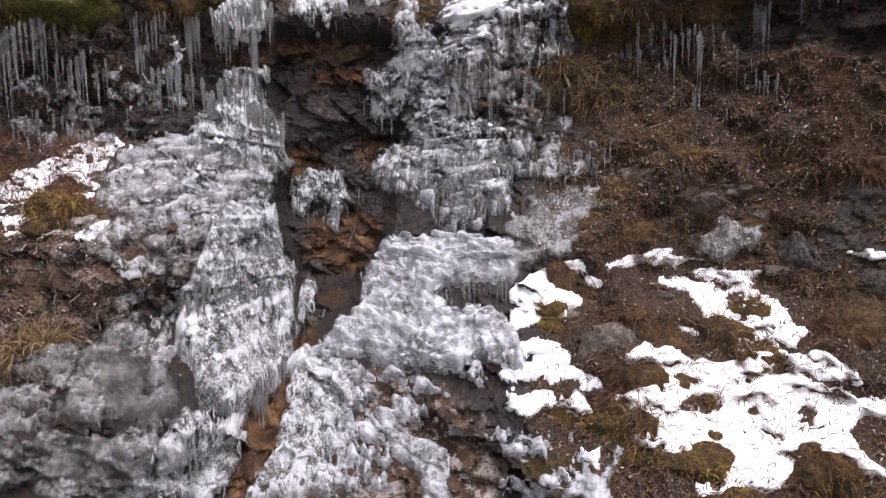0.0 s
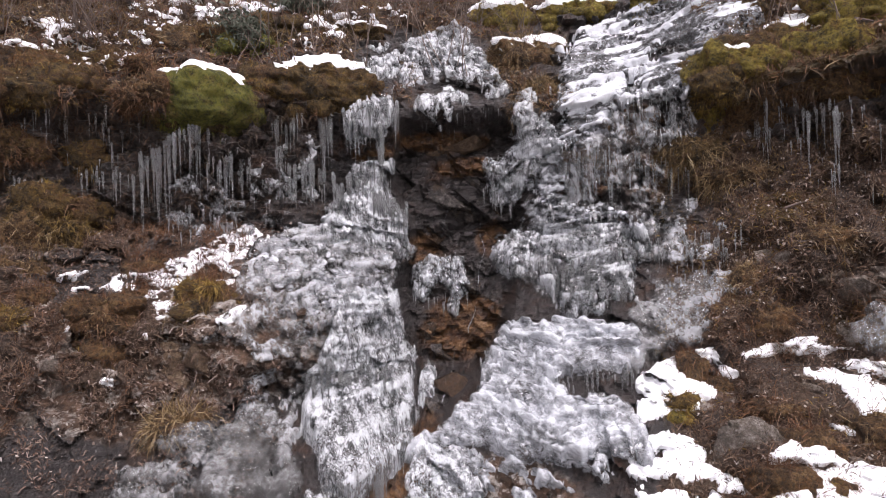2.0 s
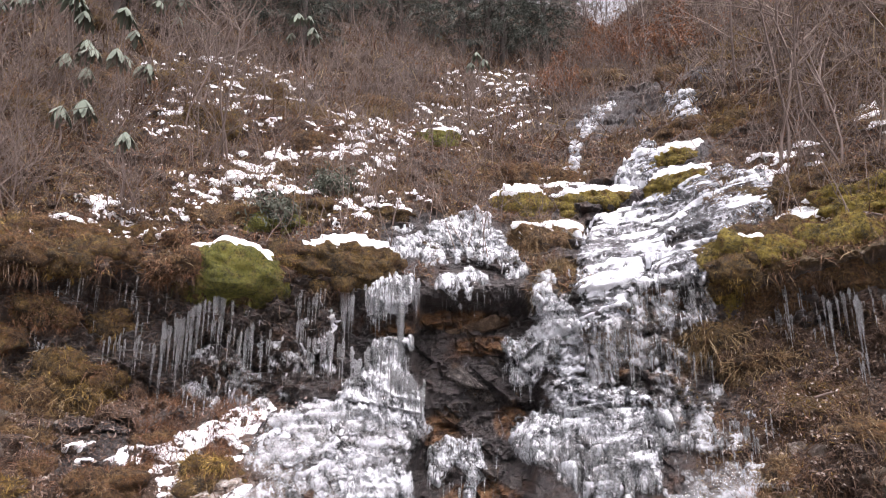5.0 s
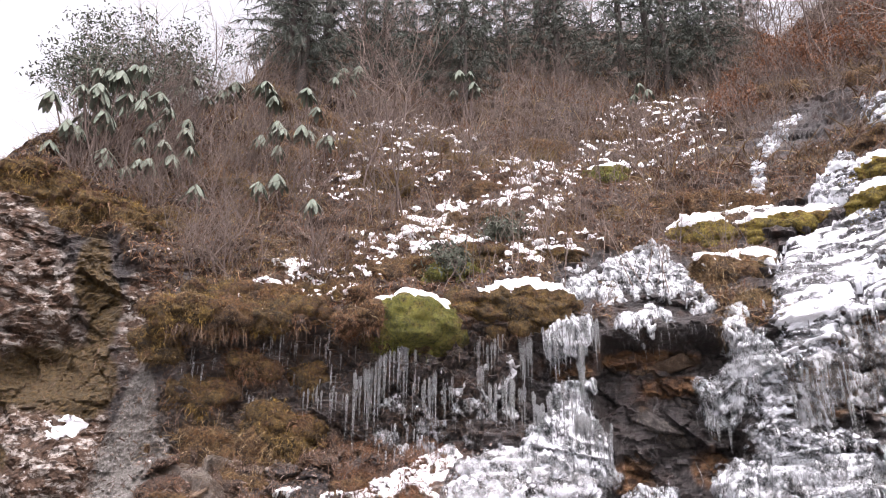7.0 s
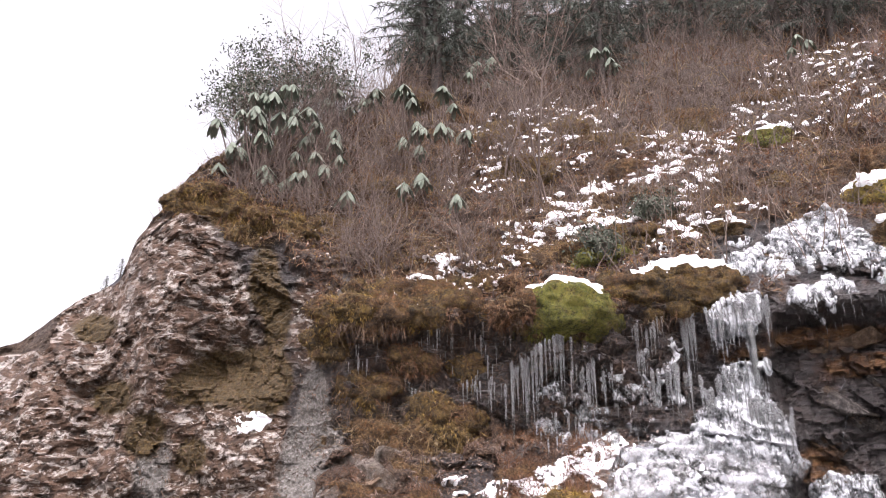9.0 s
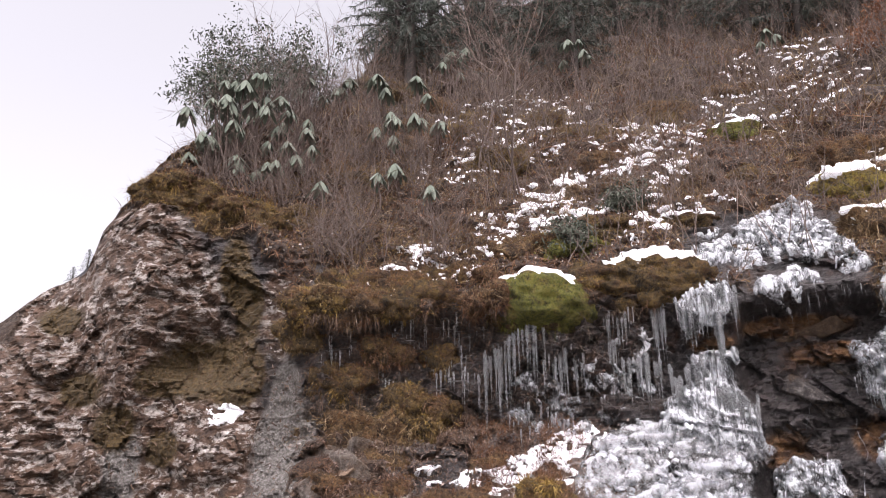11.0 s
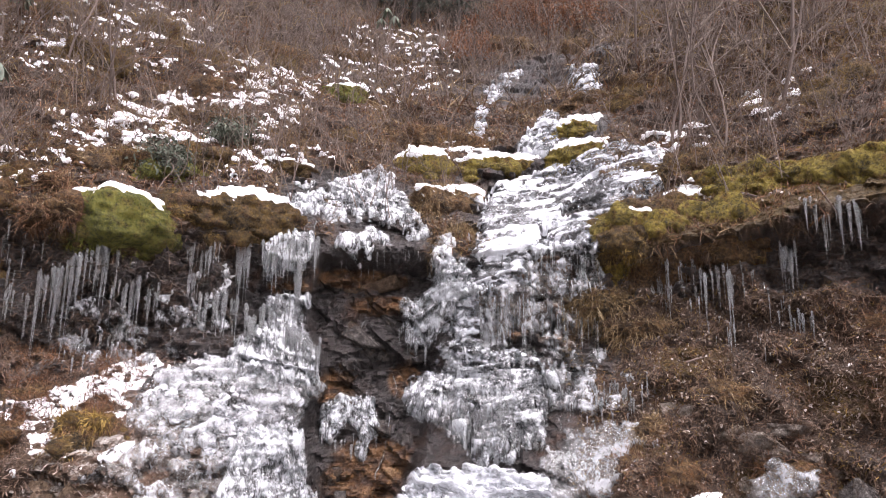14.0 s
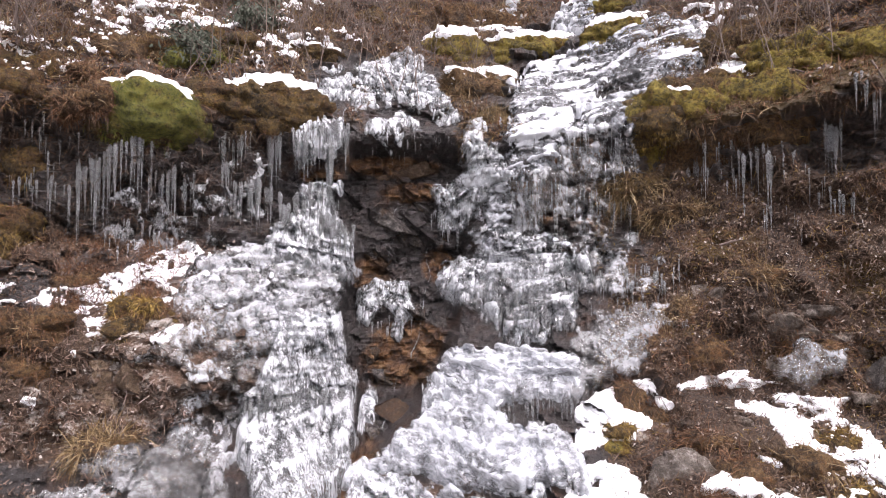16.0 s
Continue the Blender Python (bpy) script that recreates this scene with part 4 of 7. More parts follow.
sheet("ice_sheet", [(-18.4, 0.28), (-14.8, 0.37), (-10.9, 0.38), (-9.5, 0.22), (-6.0, 0.03), (-7.4, -0.10), (-8.2, -0.55), (-21.2, -0.36), (-21.1, 0.25)],
      M_DULL, fill=0.3, thick=0.06, ragged=0.06, lump=0.014, lump_size=3.5, detail=0.4, holes=0.24, hole_size=3.2, label="smooth dark grey ice bulging over low rock", seed=7, ribs=0.012)
sheet("ice_glaze", [(-10.0, 1.63), (-4.8, 1.73), (1.2, 1.56), (1.5, 1.29), (-3.4, 1.10), (-5.9, 1.20), (-4.9, 0.76), (-9.5, 0.73), (-11.2, 1.04), (-13.2, 0.97), (-12.1, 1.32)],
      M_FLOW, fill=0.35, thick=0.03, ragged=0.10, lump=0.03, lump_size=6, holes=0.42, hole_size=4, label="thin grey ice glaze on the boulder", seed=8)
outline = [(12.2, 3.04), (14.9, 2.90), (15.8, 2.62), (13.9, 2.41), (11.9, 2.08), (9.8, 2.10), (9.3, 2.54), (12.0, 2.68)]
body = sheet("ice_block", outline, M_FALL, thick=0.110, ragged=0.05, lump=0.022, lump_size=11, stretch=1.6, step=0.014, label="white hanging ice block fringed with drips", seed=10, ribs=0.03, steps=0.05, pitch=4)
drips(body, outline, 210, (0.04, 0.16), (0.005, 0.014), 0.088, seed=8)
outline = [(15.9, 3.20), (17.0, 3.96), (22.5, 4.44), (27.4, 4.64), (31.1, 4.52), (31.3, 3.96), (26.8, 3.17), (21.6, 3.05), (18.7, 2.72), (16.7, 2.56), (15.3, 2.69)]
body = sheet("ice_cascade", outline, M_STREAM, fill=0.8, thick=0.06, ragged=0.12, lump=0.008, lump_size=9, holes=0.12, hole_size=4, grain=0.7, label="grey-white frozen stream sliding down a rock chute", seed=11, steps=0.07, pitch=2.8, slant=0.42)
drips(body, outline, 160, (0.03, 0.10), (0.004, 0.010), 0.04, seed=11)
sheet("ice_cascade", [(19.6, 4.92), (22.2, 5.92), (23.7, 5.36), (22.6, 4.76), (20.1, 4.80)],
      M_STREAM, fill=0.6, thick=0.05, ragged=0.08, lump=0.05, label="frozen stream higher on the hillside", seed=12, steps=0.06, pitch=4, slant=0.4)
sheet("ice_cascade", [(24.0, 7.24), (26.7, 7.08), (26.6, 6.28), (24.8, 6.24)],
      M_STREAM, fill=0.6, thick=0.05, ragged=0.08, lump=0.05, label="thin ice fall high on the hillside", seed=13)
sheet("ice_curtain", [(16.0, 2.56), (19.6, 2.69), (21.9, 2.56), (22.1, 2.06), (18.0, 2.05), (16.1, 2.01)],
      M_FLOW, fill=0.75, thick=0.06, ragged=0.05, lump=0.01, lump_size=12, stretch=4, holes=0.2, label="clear vertical ice curtain over brown rock", seed=14, ribs=0.02)
outline = [(14.5, 2.17), (18.8, 1.94), (22.5, 1.84), (22.3, 1.62), (21.1, 1.22), (18.9, 1.01), (16.1, 0.99), (14.2, 1.23), (13.4, 1.48), (14.5, 1.94)]
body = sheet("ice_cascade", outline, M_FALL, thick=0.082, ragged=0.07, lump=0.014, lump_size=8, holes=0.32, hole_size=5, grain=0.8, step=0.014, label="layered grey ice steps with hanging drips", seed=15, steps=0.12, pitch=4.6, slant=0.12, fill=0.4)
drips(body, outline, 330, (0.04, 0.16), (0.005, 0.014), 0.066, seed=13)
sheet("ice_sheet", [(20.3, 1.03), (26.0, 1.36), (29.7, 1.31), (28.8, 1.03), (23.7, 0.71), (21.3, 0.66), (18.9, 0.76)],
      M_DULL, fill=0.75, thick=0.06, ragged=0.08, lump=0.012, lump_size=5, label="dull grey ice sheet on a tilted slab", seed=16, steps=0.015, pitch=4, slant=0.25)
outline = [(11.2, 0.90), (15.0, 0.94), (21.3, 0.89), (21.5, 0.66), (16.4, 0.59), (14.5, 0.48), (16.4, 0.42), (19.8, 0.42), (22.7, 0.25), (22.2, 0.09), (18.8, 0.11), (15.3, 0.06), (11.4, -0.01), (8.5, 0.00), (4.7, -0.02), (2.0, -0.08), (4.7, 0.04), (8.2, 0.28), (8.5, 0.50)]
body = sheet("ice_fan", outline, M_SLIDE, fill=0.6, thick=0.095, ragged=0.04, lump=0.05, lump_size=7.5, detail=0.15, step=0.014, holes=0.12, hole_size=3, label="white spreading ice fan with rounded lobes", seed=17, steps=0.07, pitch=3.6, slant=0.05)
drips(body, outline, 480, (0.04, 0.16), (0.005, 0.014), 0.076, seed=15)
lobes(body, outline, 260, (0.02, 0.075), 0.065, M_SLIDE, seed=1, flat=0.16)
outline = [(2.8, -0.04), (6.5, -0.07), (8.4, -0.22), (6.3, -0.41), (5.1, -0.75), (-2.0, -0.67), (1.5, -0.39)]
body = sheet("ice_sheet", outline, M_FALL, thick=0.090, ragged=0.05, lump=0.036, lump_size=8, step=0.014, label="knobbly white ice edge running down the rock", seed=18)
drips(body, outline, 330, (0.04, 0.16), (0.005, 0.014), 0.072, seed=16)
sheet("ice_glaze", [(6.5, -0.07), (18.8, 0.09), (23.2, -0.23), (19.7, -0.32), (14.3, -0.24), (11.3, -0.36), (8.1, -0.72), (4.2, -0.73), (6.3, -0.38)],
      M_SLIDE, fill=0.35, thick=0.05, ragged=0.10, lump=0.06, lump_size=7, holes=0.62, hole_size=4, label="lumpy grey ice glaze over brown rock", seed=19)
outline = [(3.1, 1.41), (4.7, 1.52), (7.5, 1.51), (7.8, 1.28), (8.3, 1.18), (7.2, 1.12), (6.8, 0.90), (6.2, 0.92), (6.2, 1.17), (5.2, 1.28), (4.6, 1.16), (4.0, 1.04), (3.1, 1.16)]
body = sheet("hanging_ice", outline, M_FALL, thick=0.115, ragged=0.03, lump=0.036, lump_size=12, stretch=1.5, step=0.014, label="forked white ice clump stuck to dark rock", seed=20)
drips(body, outline, 180, (0.04, 0.16), (0.005, 0.014), 0.092, seed=18)
outline = [(3.5, 0.38), (4.4, 0.46), (5.0, 0.39), (4.6, 0.23), (3.8, 0.17), (3.2, 0.23)]
body = sheet("ice_lump", outline, M_FALL, thick=0.098, ragged=0.02, lump=0.024, lump_size=12, step=0.014, label="small rounded ice knob in the gully", seed=21)
drips(body, outline, 48, (0.04, 0.16), (0.005, 0.014), 0.078, seed=19)
outline = [(9.9, 1.60), (11.9, 1.71), (13.8, 1.79), (14.1, 1.53), (12.7, 1.32), (11.3, 1.28), (10.1, 1.45)]
body = sheet("hanging_ice", outline, M_FALL, thick=0.105, ragged=0.04, lump=0.036, lump_size=12, step=0.014, label="white ice clump on the gully's edge", seed=22)
drips(body, outline, 180, (0.04, 0.16), (0.005, 0.014), 0.084, seed=20)
sheet("snow_patch", [(-18.9, 4.56), (-14.3, 5.08), (-9.4, 5.56), (-4.9, 6.88), (0.9, 7.24), (0.9, 5.72), (-2.2, 4.60), (2.3, 4.56), (-3.2, 3.89), (-11.1, 4.04), (-16.8, 3.89)],
      M_SNOW, thick=0.025, ragged=0.25, lump=0.01, holes=0.655, hole_size=7, step=0.022, kind="stuff", label="scattered snow between shrubs on the hillside", seed=29)
sheet("snow_patch", [(-28.0, 3.17), (-27.5, 3.62), (-23.2, 4.00), (-17.3, 4.08), (-17.1, 3.49), (-22.8, 3.43)],
      M_SNOW, thick=0.021, ragged=0.12, lump=0.01, holes=0.65, hole_size=6, kind="stuff", label="snow scraps along the ledge", seed=30)
sheet("snow_patch", [(-23.9, 5.60), (-22.8, 6.40), (-18.8, 8.48), (-11.9, 9.32), (-8.6, 7.64), (-11.5, 5.96), (-18.2, 5.20)],
      M_SNOW, thick=0.021, ragged=0.25, lump=0.01, holes=0.76, hole_size=7, step=0.022, kind="stuff", label="scraps of snow among the shrubs", seed=32)
sheet("snow_patch", [(0.9, 7.36), (2.5, 8.84), (11.6, 11.08), (14.5, 9.12), (13.3, 7.04), (6.0, 5.88)],
      M_SNOW, thick=0.021, ragged=0.25, lump=0.01, holes=0.86, hole_size=7, step=0.025, kind="stuff", label="scraps of snow below the russet bushes", seed=33)
sheet("snow_patch", [(37.5, 4.96), (39.0, 5.40), (42.8, 5.60), (43.4, 5.20), (39.4, 4.64)],
      M_SNOW, thick=0.021, ragged=0.15, lump=0.01, holes=0.5, hole_size=4, step=0.025, kind="stuff", label="snow scraps on the steep bank", seed=34)
sheet("snow_patch", [(29.2, 4.48), (30.8, 4.88), (34.8, 4.88), (35.5, 4.52), (32.4, 4.32)],
      M_SNOW, thick=0.021, ragged=0.15, lump=0.01, holes=0.55, hole_size=5, step=0.02, kind="stuff", label="snow scraps beside the frozen stream", seed=35)
sheet("snow_patch", [(12.0, 5.00), (15.6, 5.36), (17.1, 5.04), (22.1, 4.72), (21.5, 4.60), (16.1, 4.76)],
      M_SNOW, thick=0.021, ragged=0.1, lump=0.01, holes=0.4, hole_size=5, step=0.02, kind="stuff", label="snow strip above the stream stones", seed=36)
sheet("snow_patch", [(-40.3, 2.05), (-38.4, 2.11), (-37.7, 2.05), (-38.7, 1.94), (-40.0, 1.92)],
      M_SNOW, thick=0.021, ragged=0.05, lump=0.01, holes=0.4, hole_size=7, kind="stuff", label="small snow scraps on the crag", seed=37)
sheet("snow_patch", [(-27.8, 3.27), (-23.9, 3.63), (-17.0, 3.65), (-17.0, 3.52), (-23.9, 3.38), (-26.9, 3.19)],
      M_SNOW, thick=0.021, ragged=0.08, lump=0.01, holes=0.55, hole_size=6, kind="stuff", label="snow scraps on the turf ledge", seed=38)
sheet("ice_glaze", [(15.3, 2.57), (16.8, 2.61), (17.6, 2.22), (21.2, 2.06), (21.2, 1.89), (19.3, 1.84), (21.1, 1.68), (20.8, 1.12), (13.7, 1.10), (13.3, 1.79), (13.4, 2.13), (14.8, 2.29)],
      M_FLOW, fill=0.35, thick=0.03, ragged=0.12, lump=0.03, lump_size=7, holes=0.38, hole_size=5, label="thin ice glaze down the second fall", seed=40)
sheet("ice_glaze", [(21.6, 1.95), (26.2, 1.96), (30.0, 1.54), (29.5, 1.17), (23.8, 0.96), (19.8, 0.95), (21.6, 1.27)],
      M_FLOW, fill=0.35, thick=0.025, ragged=0.12, lump=0.02, lump_size=7, holes=0.45, hole_size=5, label="thin ice glaze over rock beds", seed=41)
sheet("ice_glaze", [(12.0, 3.24), (13.5, 3.23), (15.4, 2.93), (15.8, 2.57), (14.3, 2.47), (12.0, 2.85)],
      M_FALL, thick=0.050, ragged=0.06, lump=0.014, lump_size=9, holes=0.25, hole_size=6, step=0.014, label="white ice strand linking the falls", seed=42)
sheet("ice_glaze", [(12.9, 2.36), (15.3, 2.57), (15.7, 2.34), (14.3, 2.12), (14.7, 1.79), (12.9, 1.74)],
      M_FALL, thick=0.050, ragged=0.06, lump=0.014, lump_size=9, holes=0.3, hole_size=6, step=0.014, label="white ice strand beside the gully", seed=43)
sheet("ice_cascade", [(10.1, 1.69), (11.9, 1.80), (14.7, 1.68), (21.1, 1.78), (21.4, 1.48), (20.4, 1.12), (16.4, 1.07), (12.8, 1.28), (10.5, 1.46)],
      M_FLOW, thick=0.060, ragged=0.1, lump=0.012, lump_size=8, holes=0.38, hole_size=5, grain=0.8, step=0.014, label="white ice ledges with dark gaps", seed=44, steps=0.08, pitch=4.5, slant=0.12, fill=0.4)
sheet("ice_glaze", [(-9.2, 1.63), (-3.1, 1.65), (1.2, 1.14), (0.5, 0.67), (-4.7, 0.75), (-8.8, 1.10), (-10.6, 1.35)],
      M_FLOW, fill=0.35, thick=0.03, ragged=0.12, lump=0.03, lump_size=6, holes=0.35, hole_size=4, label="wet ice film below the shelf", seed=45)
sheet("ice_glaze", [(-9.5, 0.73), (-5.3, 0.76), (-5.6, 0.41), (-7.0, 0.19), (-9.9, 0.27), (-12.4, 0.50)],
      M_FLOW, fill=0.35, thick=0.025, ragged=0.12, lump=0.02, lump_size=7, holes=0.5, hole_size=5, label="patchy ice film on the boulder's flank", seed=46)
sheet("ice_glaze", [(-16.0, 1.92), (-12.7, 2.29), (-8.3, 2.06), (-3.6, 2.05), (-3.9, 1.74), (-12.9, 1.75)],
      M_FLOW, fill=0.35, thick=0.025, ragged=0.12, lump=0.02, lump_size=9, holes=0.55, hole_size=6, label="frost and ice crust at the wall's foot", seed=47)
sheet("ice_glaze", [(0.1, 3.97), (4.0, 4.24), (4.1, 3.47), (2.2, 3.20), (0.7, 3.60)],
      M_FALL, thick=0.030, ragged=0.08, lump=0.018, lump_size=9, holes=0.5, hole_size=6, step=0.014, label="ice crust between dark stones", seed=48)
sheet("ice_glaze", [(19.7, -0.35), (26.1, -0.25), (32.4, -0.41), (31.0, -0.53), (19.2, -0.65)],
      M_SLIDE, fill=0.35, thick=0.03, ragged=0.12, lump=0.03, lump_size=6, holes=0.55, hole_size=4, label="dull ice on the lowest rocks", seed=50)
sheet("ice_glaze", [(16.5, 6.84), (17.8, 7.48), (19.4, 7.68), (19.9, 7.36), (18.3, 6.60), (17.0, 6.44)],
      M_SLIDE, thick=0.03, ragged=0.08, lump=0.03, lump_size=6, holes=0.3, hole_size=4, label="ice tongue on the upper rock step", seed=60)
sheet("ice_glaze", [(15.7, 6.44), (17.2, 6.52), (16.6, 5.12), (15.6, 5.12)],
      M_SLIDE, thick=0.03, ragged=0.1, lump=0.03, lump_size=6, holes=0.45, hole_size=4, label="thin frost and ice below the upper step", seed=61)
sheet("ice_curtain", [(20.8, 2.67), (24.3, 2.74), (26.5, 2.56), (26.1, 1.89), (22.9, 1.78), (21.2, 2.00)],
      M_FLOW, fill=0.2, thick=0.025, ragged=0.08, lump=0.02, lump_size=12, stretch=4, holes=0.4, hole_size=6, grain=0.3, label="clear ice veil over tan rock", seed=70, ribs=0.015)
sheet("snow_patch", [(20.3, 0.09), (21.5, 0.22), (23.9, 0.21), (25.6, 0.19), (26.3, 0.09), (28.0, 0.03), (30.3, 0.04), (31.9, 0.09), (33.7, 0.14), (31.0, 0.19), (31.4, 0.25), (34.6, 0.24), (35.3, 0.15), (36.8, 0.10), (39.1, 0.10), (40.8, 0.15), (41.8, 0.16), (43.6, 0.05), (44.7, 0.04), (46.7, -0.04), (48.2, -0.12), (49.9, -0.10), (50.2, -0.18), (48.6, -0.19), (47.6, -0.23), (48.7, -0.31), (50.1, -0.40), (50.2, -0.44), (47.3, -0.42), (45.0, -0.37), (43.9, -0.36), (44.5, -0.41), (42.0, -0.50), (41.6, -0.53), (38.6, -0.52), (36.9, -0.42), (35.3, -0.33), (33.9, -0.29), (31.4, -0.23), (31.4, -0.18), (32.7, -0.18), (31.6, -0.09), (29.9, -0.05), (28.3, -0.03), (27.1, -0.02), (28.3, -0.14), (27.8, -0.16), (26.1, -0.12), (24.2, -0.13), (22.7, -0.18), (21.2, -0.07), (20.0, -0.01)],
      M_SNOW, thick=0.034, ragged=0.05, lump=0.006, holes=0.2, hole_size=5, edge=0.03, kind="stuff", label="old snow field with brown hummocks showing through", grow=0.022, seed=23)
sheet("snow_patch", [(21.5, 0.53), (22.7, 0.60), (25.3, 0.69), (26.8, 0.59), (26.1, 0.52), (27.2, 0.46), (26.5, 0.43), (25.3, 0.48), (23.2, 0.44), (21.5, 0.46)],
      M_SNOW, thick=0.03, ragged=0.03, lump=0.006, holes=0, hole_size=6, edge=0.03, kind="stuff", label="snow patch beside the frozen fall", grow=0.022, seed=24)
sheet("snow_patch", [(21.5, 0.41), (23.7, 0.42), (25.8, 0.43), (26.1, 0.39), (23.2, 0.35), (21.5, 0.32)],
      M_SNOW, thick=0.026, ragged=0.03, lump=0.006, holes=0, hole_size=6, edge=0.03, kind="stuff", label="snow strip under a mossy tuft", grow=0.022, seed=124)
sheet("snow_patch", [(25.6, 0.72), (27.0, 0.77), (27.7, 0.71), (28.8, 0.59), (27.9, 0.59), (27.2, 0.63)],
      M_SNOW, thick=0.02, ragged=0.04, lump=0.006, holes=0, hole_size=6, edge=0.03, kind="stuff", label="thin snow scrap at the slab", grow=0.022, seed=224)
sheet("snow_patch", [(29.5, 0.73), (31.5, 0.77), (32.9, 0.83), (35.0, 0.85), (34.6, 0.79), (36.6, 0.74), (34.7, 0.70), (32.9, 0.72), (29.7, 0.72)],
      M_SNOW, thick=0.022, ragged=0.025, lump=0.006, holes=0, hole_size=6, edge=0.03, kind="stuff", label="thin snow streak on the slope", grow=0.022, seed=25)
sheet("snow_patch", [(33.6, 0.61), (34.7, 0.60), (35.8, 0.55), (37.3, 0.52), (39.0, 0.47), (39.4, 0.53), (38.1, 0.63), (36.4, 0.64), (36.8, 0.67), (39.3, 0.66), (40.9, 0.67), (40.7, 0.58), (41.4, 0.51), (43.4, 0.36), (44.4, 0.30), (43.5, 0.24), (42.3, 0.23), (42.9, 0.18), (42.0, 0.16), (40.7, 0.21), (39.9, 0.26), (40.7, 0.29), (39.8, 0.36), (37.8, 0.39), (36.9, 0.48), (35.1, 0.56)],
      M_SNOW, thick=0.025, ragged=0.05, lump=0.006, holes=0.12, hole_size=6, edge=0.03, kind="stuff", label="broken snow among dead stalks", grow=0.022, seed=26)
sheet("snow_patch", [(43.5, 0.16), (45.4, 0.20), (46.2, 0.17), (47.7, 0.07), (45.5, 0.04), (44.3, 0.10)],
      M_SNOW, thick=0.025, ragged=0.04, lump=0.006, holes=0, hole_size=6, edge=0.03, kind="stuff", label="small snow patch below the bank", grow=0.022, seed=27)
sheet("snow_patch", [(35.4, 0.31), (36.5, 0.32), (37.8, 0.27), (37.0, 0.26)],
      M_SNOW, thick=0.02, ragged=0.02, lump=0.006, holes=0, hole_size=6, edge=0.03, kind="stuff", label="small scrap of snow on earth", grow=0.022, seed=127)
sheet("snow_patch", [(46.9, 0.85), (47.6, 0.88), (49.2, 0.84), (49.2, 0.80), (47.6, 0.82)],
      M_SNOW, thick=0.02, ragged=0.02, lump=0.006, holes=0, hole_size=6, edge=0.03, kind="stuff", label="snow line on the rock ledge", grow=0.022, seed=128)
sheet("snow_patch", [(27.4, -0.29), (29.0, -0.28), (29.0, -0.34), (27.6, -0.34)],
      M_SNOW, thick=0.02, ragged=0.03, lump=0.006, holes=0, hole_size=6, edge=0.03, kind="stuff", label="small scrap of snow on rock", grow=0.022, seed=129)
sheet("snow_patch", [(28.1, 3.33), (29.3, 3.43), (31.6, 3.62), (31.5, 3.84), (33.5, 3.91), (35.6, 3.77), (35.5, 3.67), (34.2, 3.58), (32.4, 3.48), (30.6, 3.37), (28.7, 3.31)],
      M_SNOW, thick=0.024, ragged=0.05, lump=0.006, holes=0.3, hole_size=6, edge=0.03, kind="stuff", label="snow strip on the mossy overhang", grow=0.022, seed=31)
sheet("snow_patch", [(36.3, 3.71), (37.9, 3.80), (38.1, 3.71), (36.5, 3.65)],
      M_SNOW, thick=0.02, ragged=0.03, lump=0.006, holes=0, hole_size=6, edge=0.03, kind="stuff", label="snow scrap on golden moss", seed=136)
sheet("snow_patch", [(41.4, 3.92), (42.6, 3.94), (42.5, 3.84), (41.5, 3.85)],
      M_SNOW, thick=0.02, ragged=0.03, lump=0.006, holes=0, hole_size=6, edge=0.03, kind="stuff", label="snow scrap on golden moss", seed=137)
sheet("snow_patch", [(43.9, 3.90), (45.0, 3.91), (44.8, 3.83)],
      M_SNOW, thick=0.02, ragged=0.02, lump=0.006, holes=0, hole_size=6, edge=0.03, kind="stuff", label="snow scrap on golden moss", seed=138)
outline = [(3.8, 4.08), (7.0, 4.32), (8.5, 4.20), (9.0, 3.96), (7.0, 3.89), (4.6, 3.76), (3.3, 3.84)]
body = sheet("ice_cascade", outline, M_FALL, thick=0.06, grow=0.03, ragged=0.05, lump=0.022, lump_size=11, holes=0.16, hole_size=7, grain=0.7, step=0.014, label="white ribbon of ice over dark stream stones", seed=140)
drips(body, outline, 36, (0.03, 0.10), (0.004, 0.011), 0.05, seed=140)
outline = [(2.6, 3.59), (5.0, 3.78), (8.0, 3.80), (9.3, 3.93), (9.6, 3.75), (7.0, 3.57), (4.1, 3.43), (2.7, 3.35)]
body = sheet("ice_cascade", outline, M_FALL, thick=0.06, grow=0.03, ragged=0.05, lump=0.022, lump_size=11, holes=0.16, hole_size=7, grain=0.7, step=0.014, label="white ribbon of ice over dark stream stones", seed=141)
drips(body, outline, 36, (0.03, 0.10), (0.004, 0.011), 0.05, seed=141)
outline = [(7.6, 3.65), (10.0, 3.70), (10.8, 3.51), (11.6, 3.29), (10.5, 3.24), (9.8, 3.45), (7.8, 3.40)]
body = sheet("ice_cascade", outline, M_FALL, thick=0.06, grow=0.03, ragged=0.05, lump=0.022, lump_size=11, holes=0.16, hole_size=7, grain=0.7, step=0.014, label="white ribbon of ice over dark stream stones", seed=142)
drips(body, outline, 36, (0.03, 0.10), (0.004, 0.011), 0.05, seed=142)
outline = [(3.7, 3.10), (4.2, 3.18), (6.6, 3.38), (8.2, 3.25), (8.6, 3.13), (6.7, 3.07), (6.1, 2.98), (4.7, 3.05)]
body = sheet("ice_cascade", outline, M_FALL, thick=0.06, grow=0.03, ragged=0.05, lump=0.022, lump_size=11, holes=0.16, hole_size=7, grain=0.7, step=0.014, label="white ribbon of ice over dark stream stones", seed=143)
drips(body, outline, 36, (0.03, 0.10), (0.004, 0.011), 0.05, seed=143)
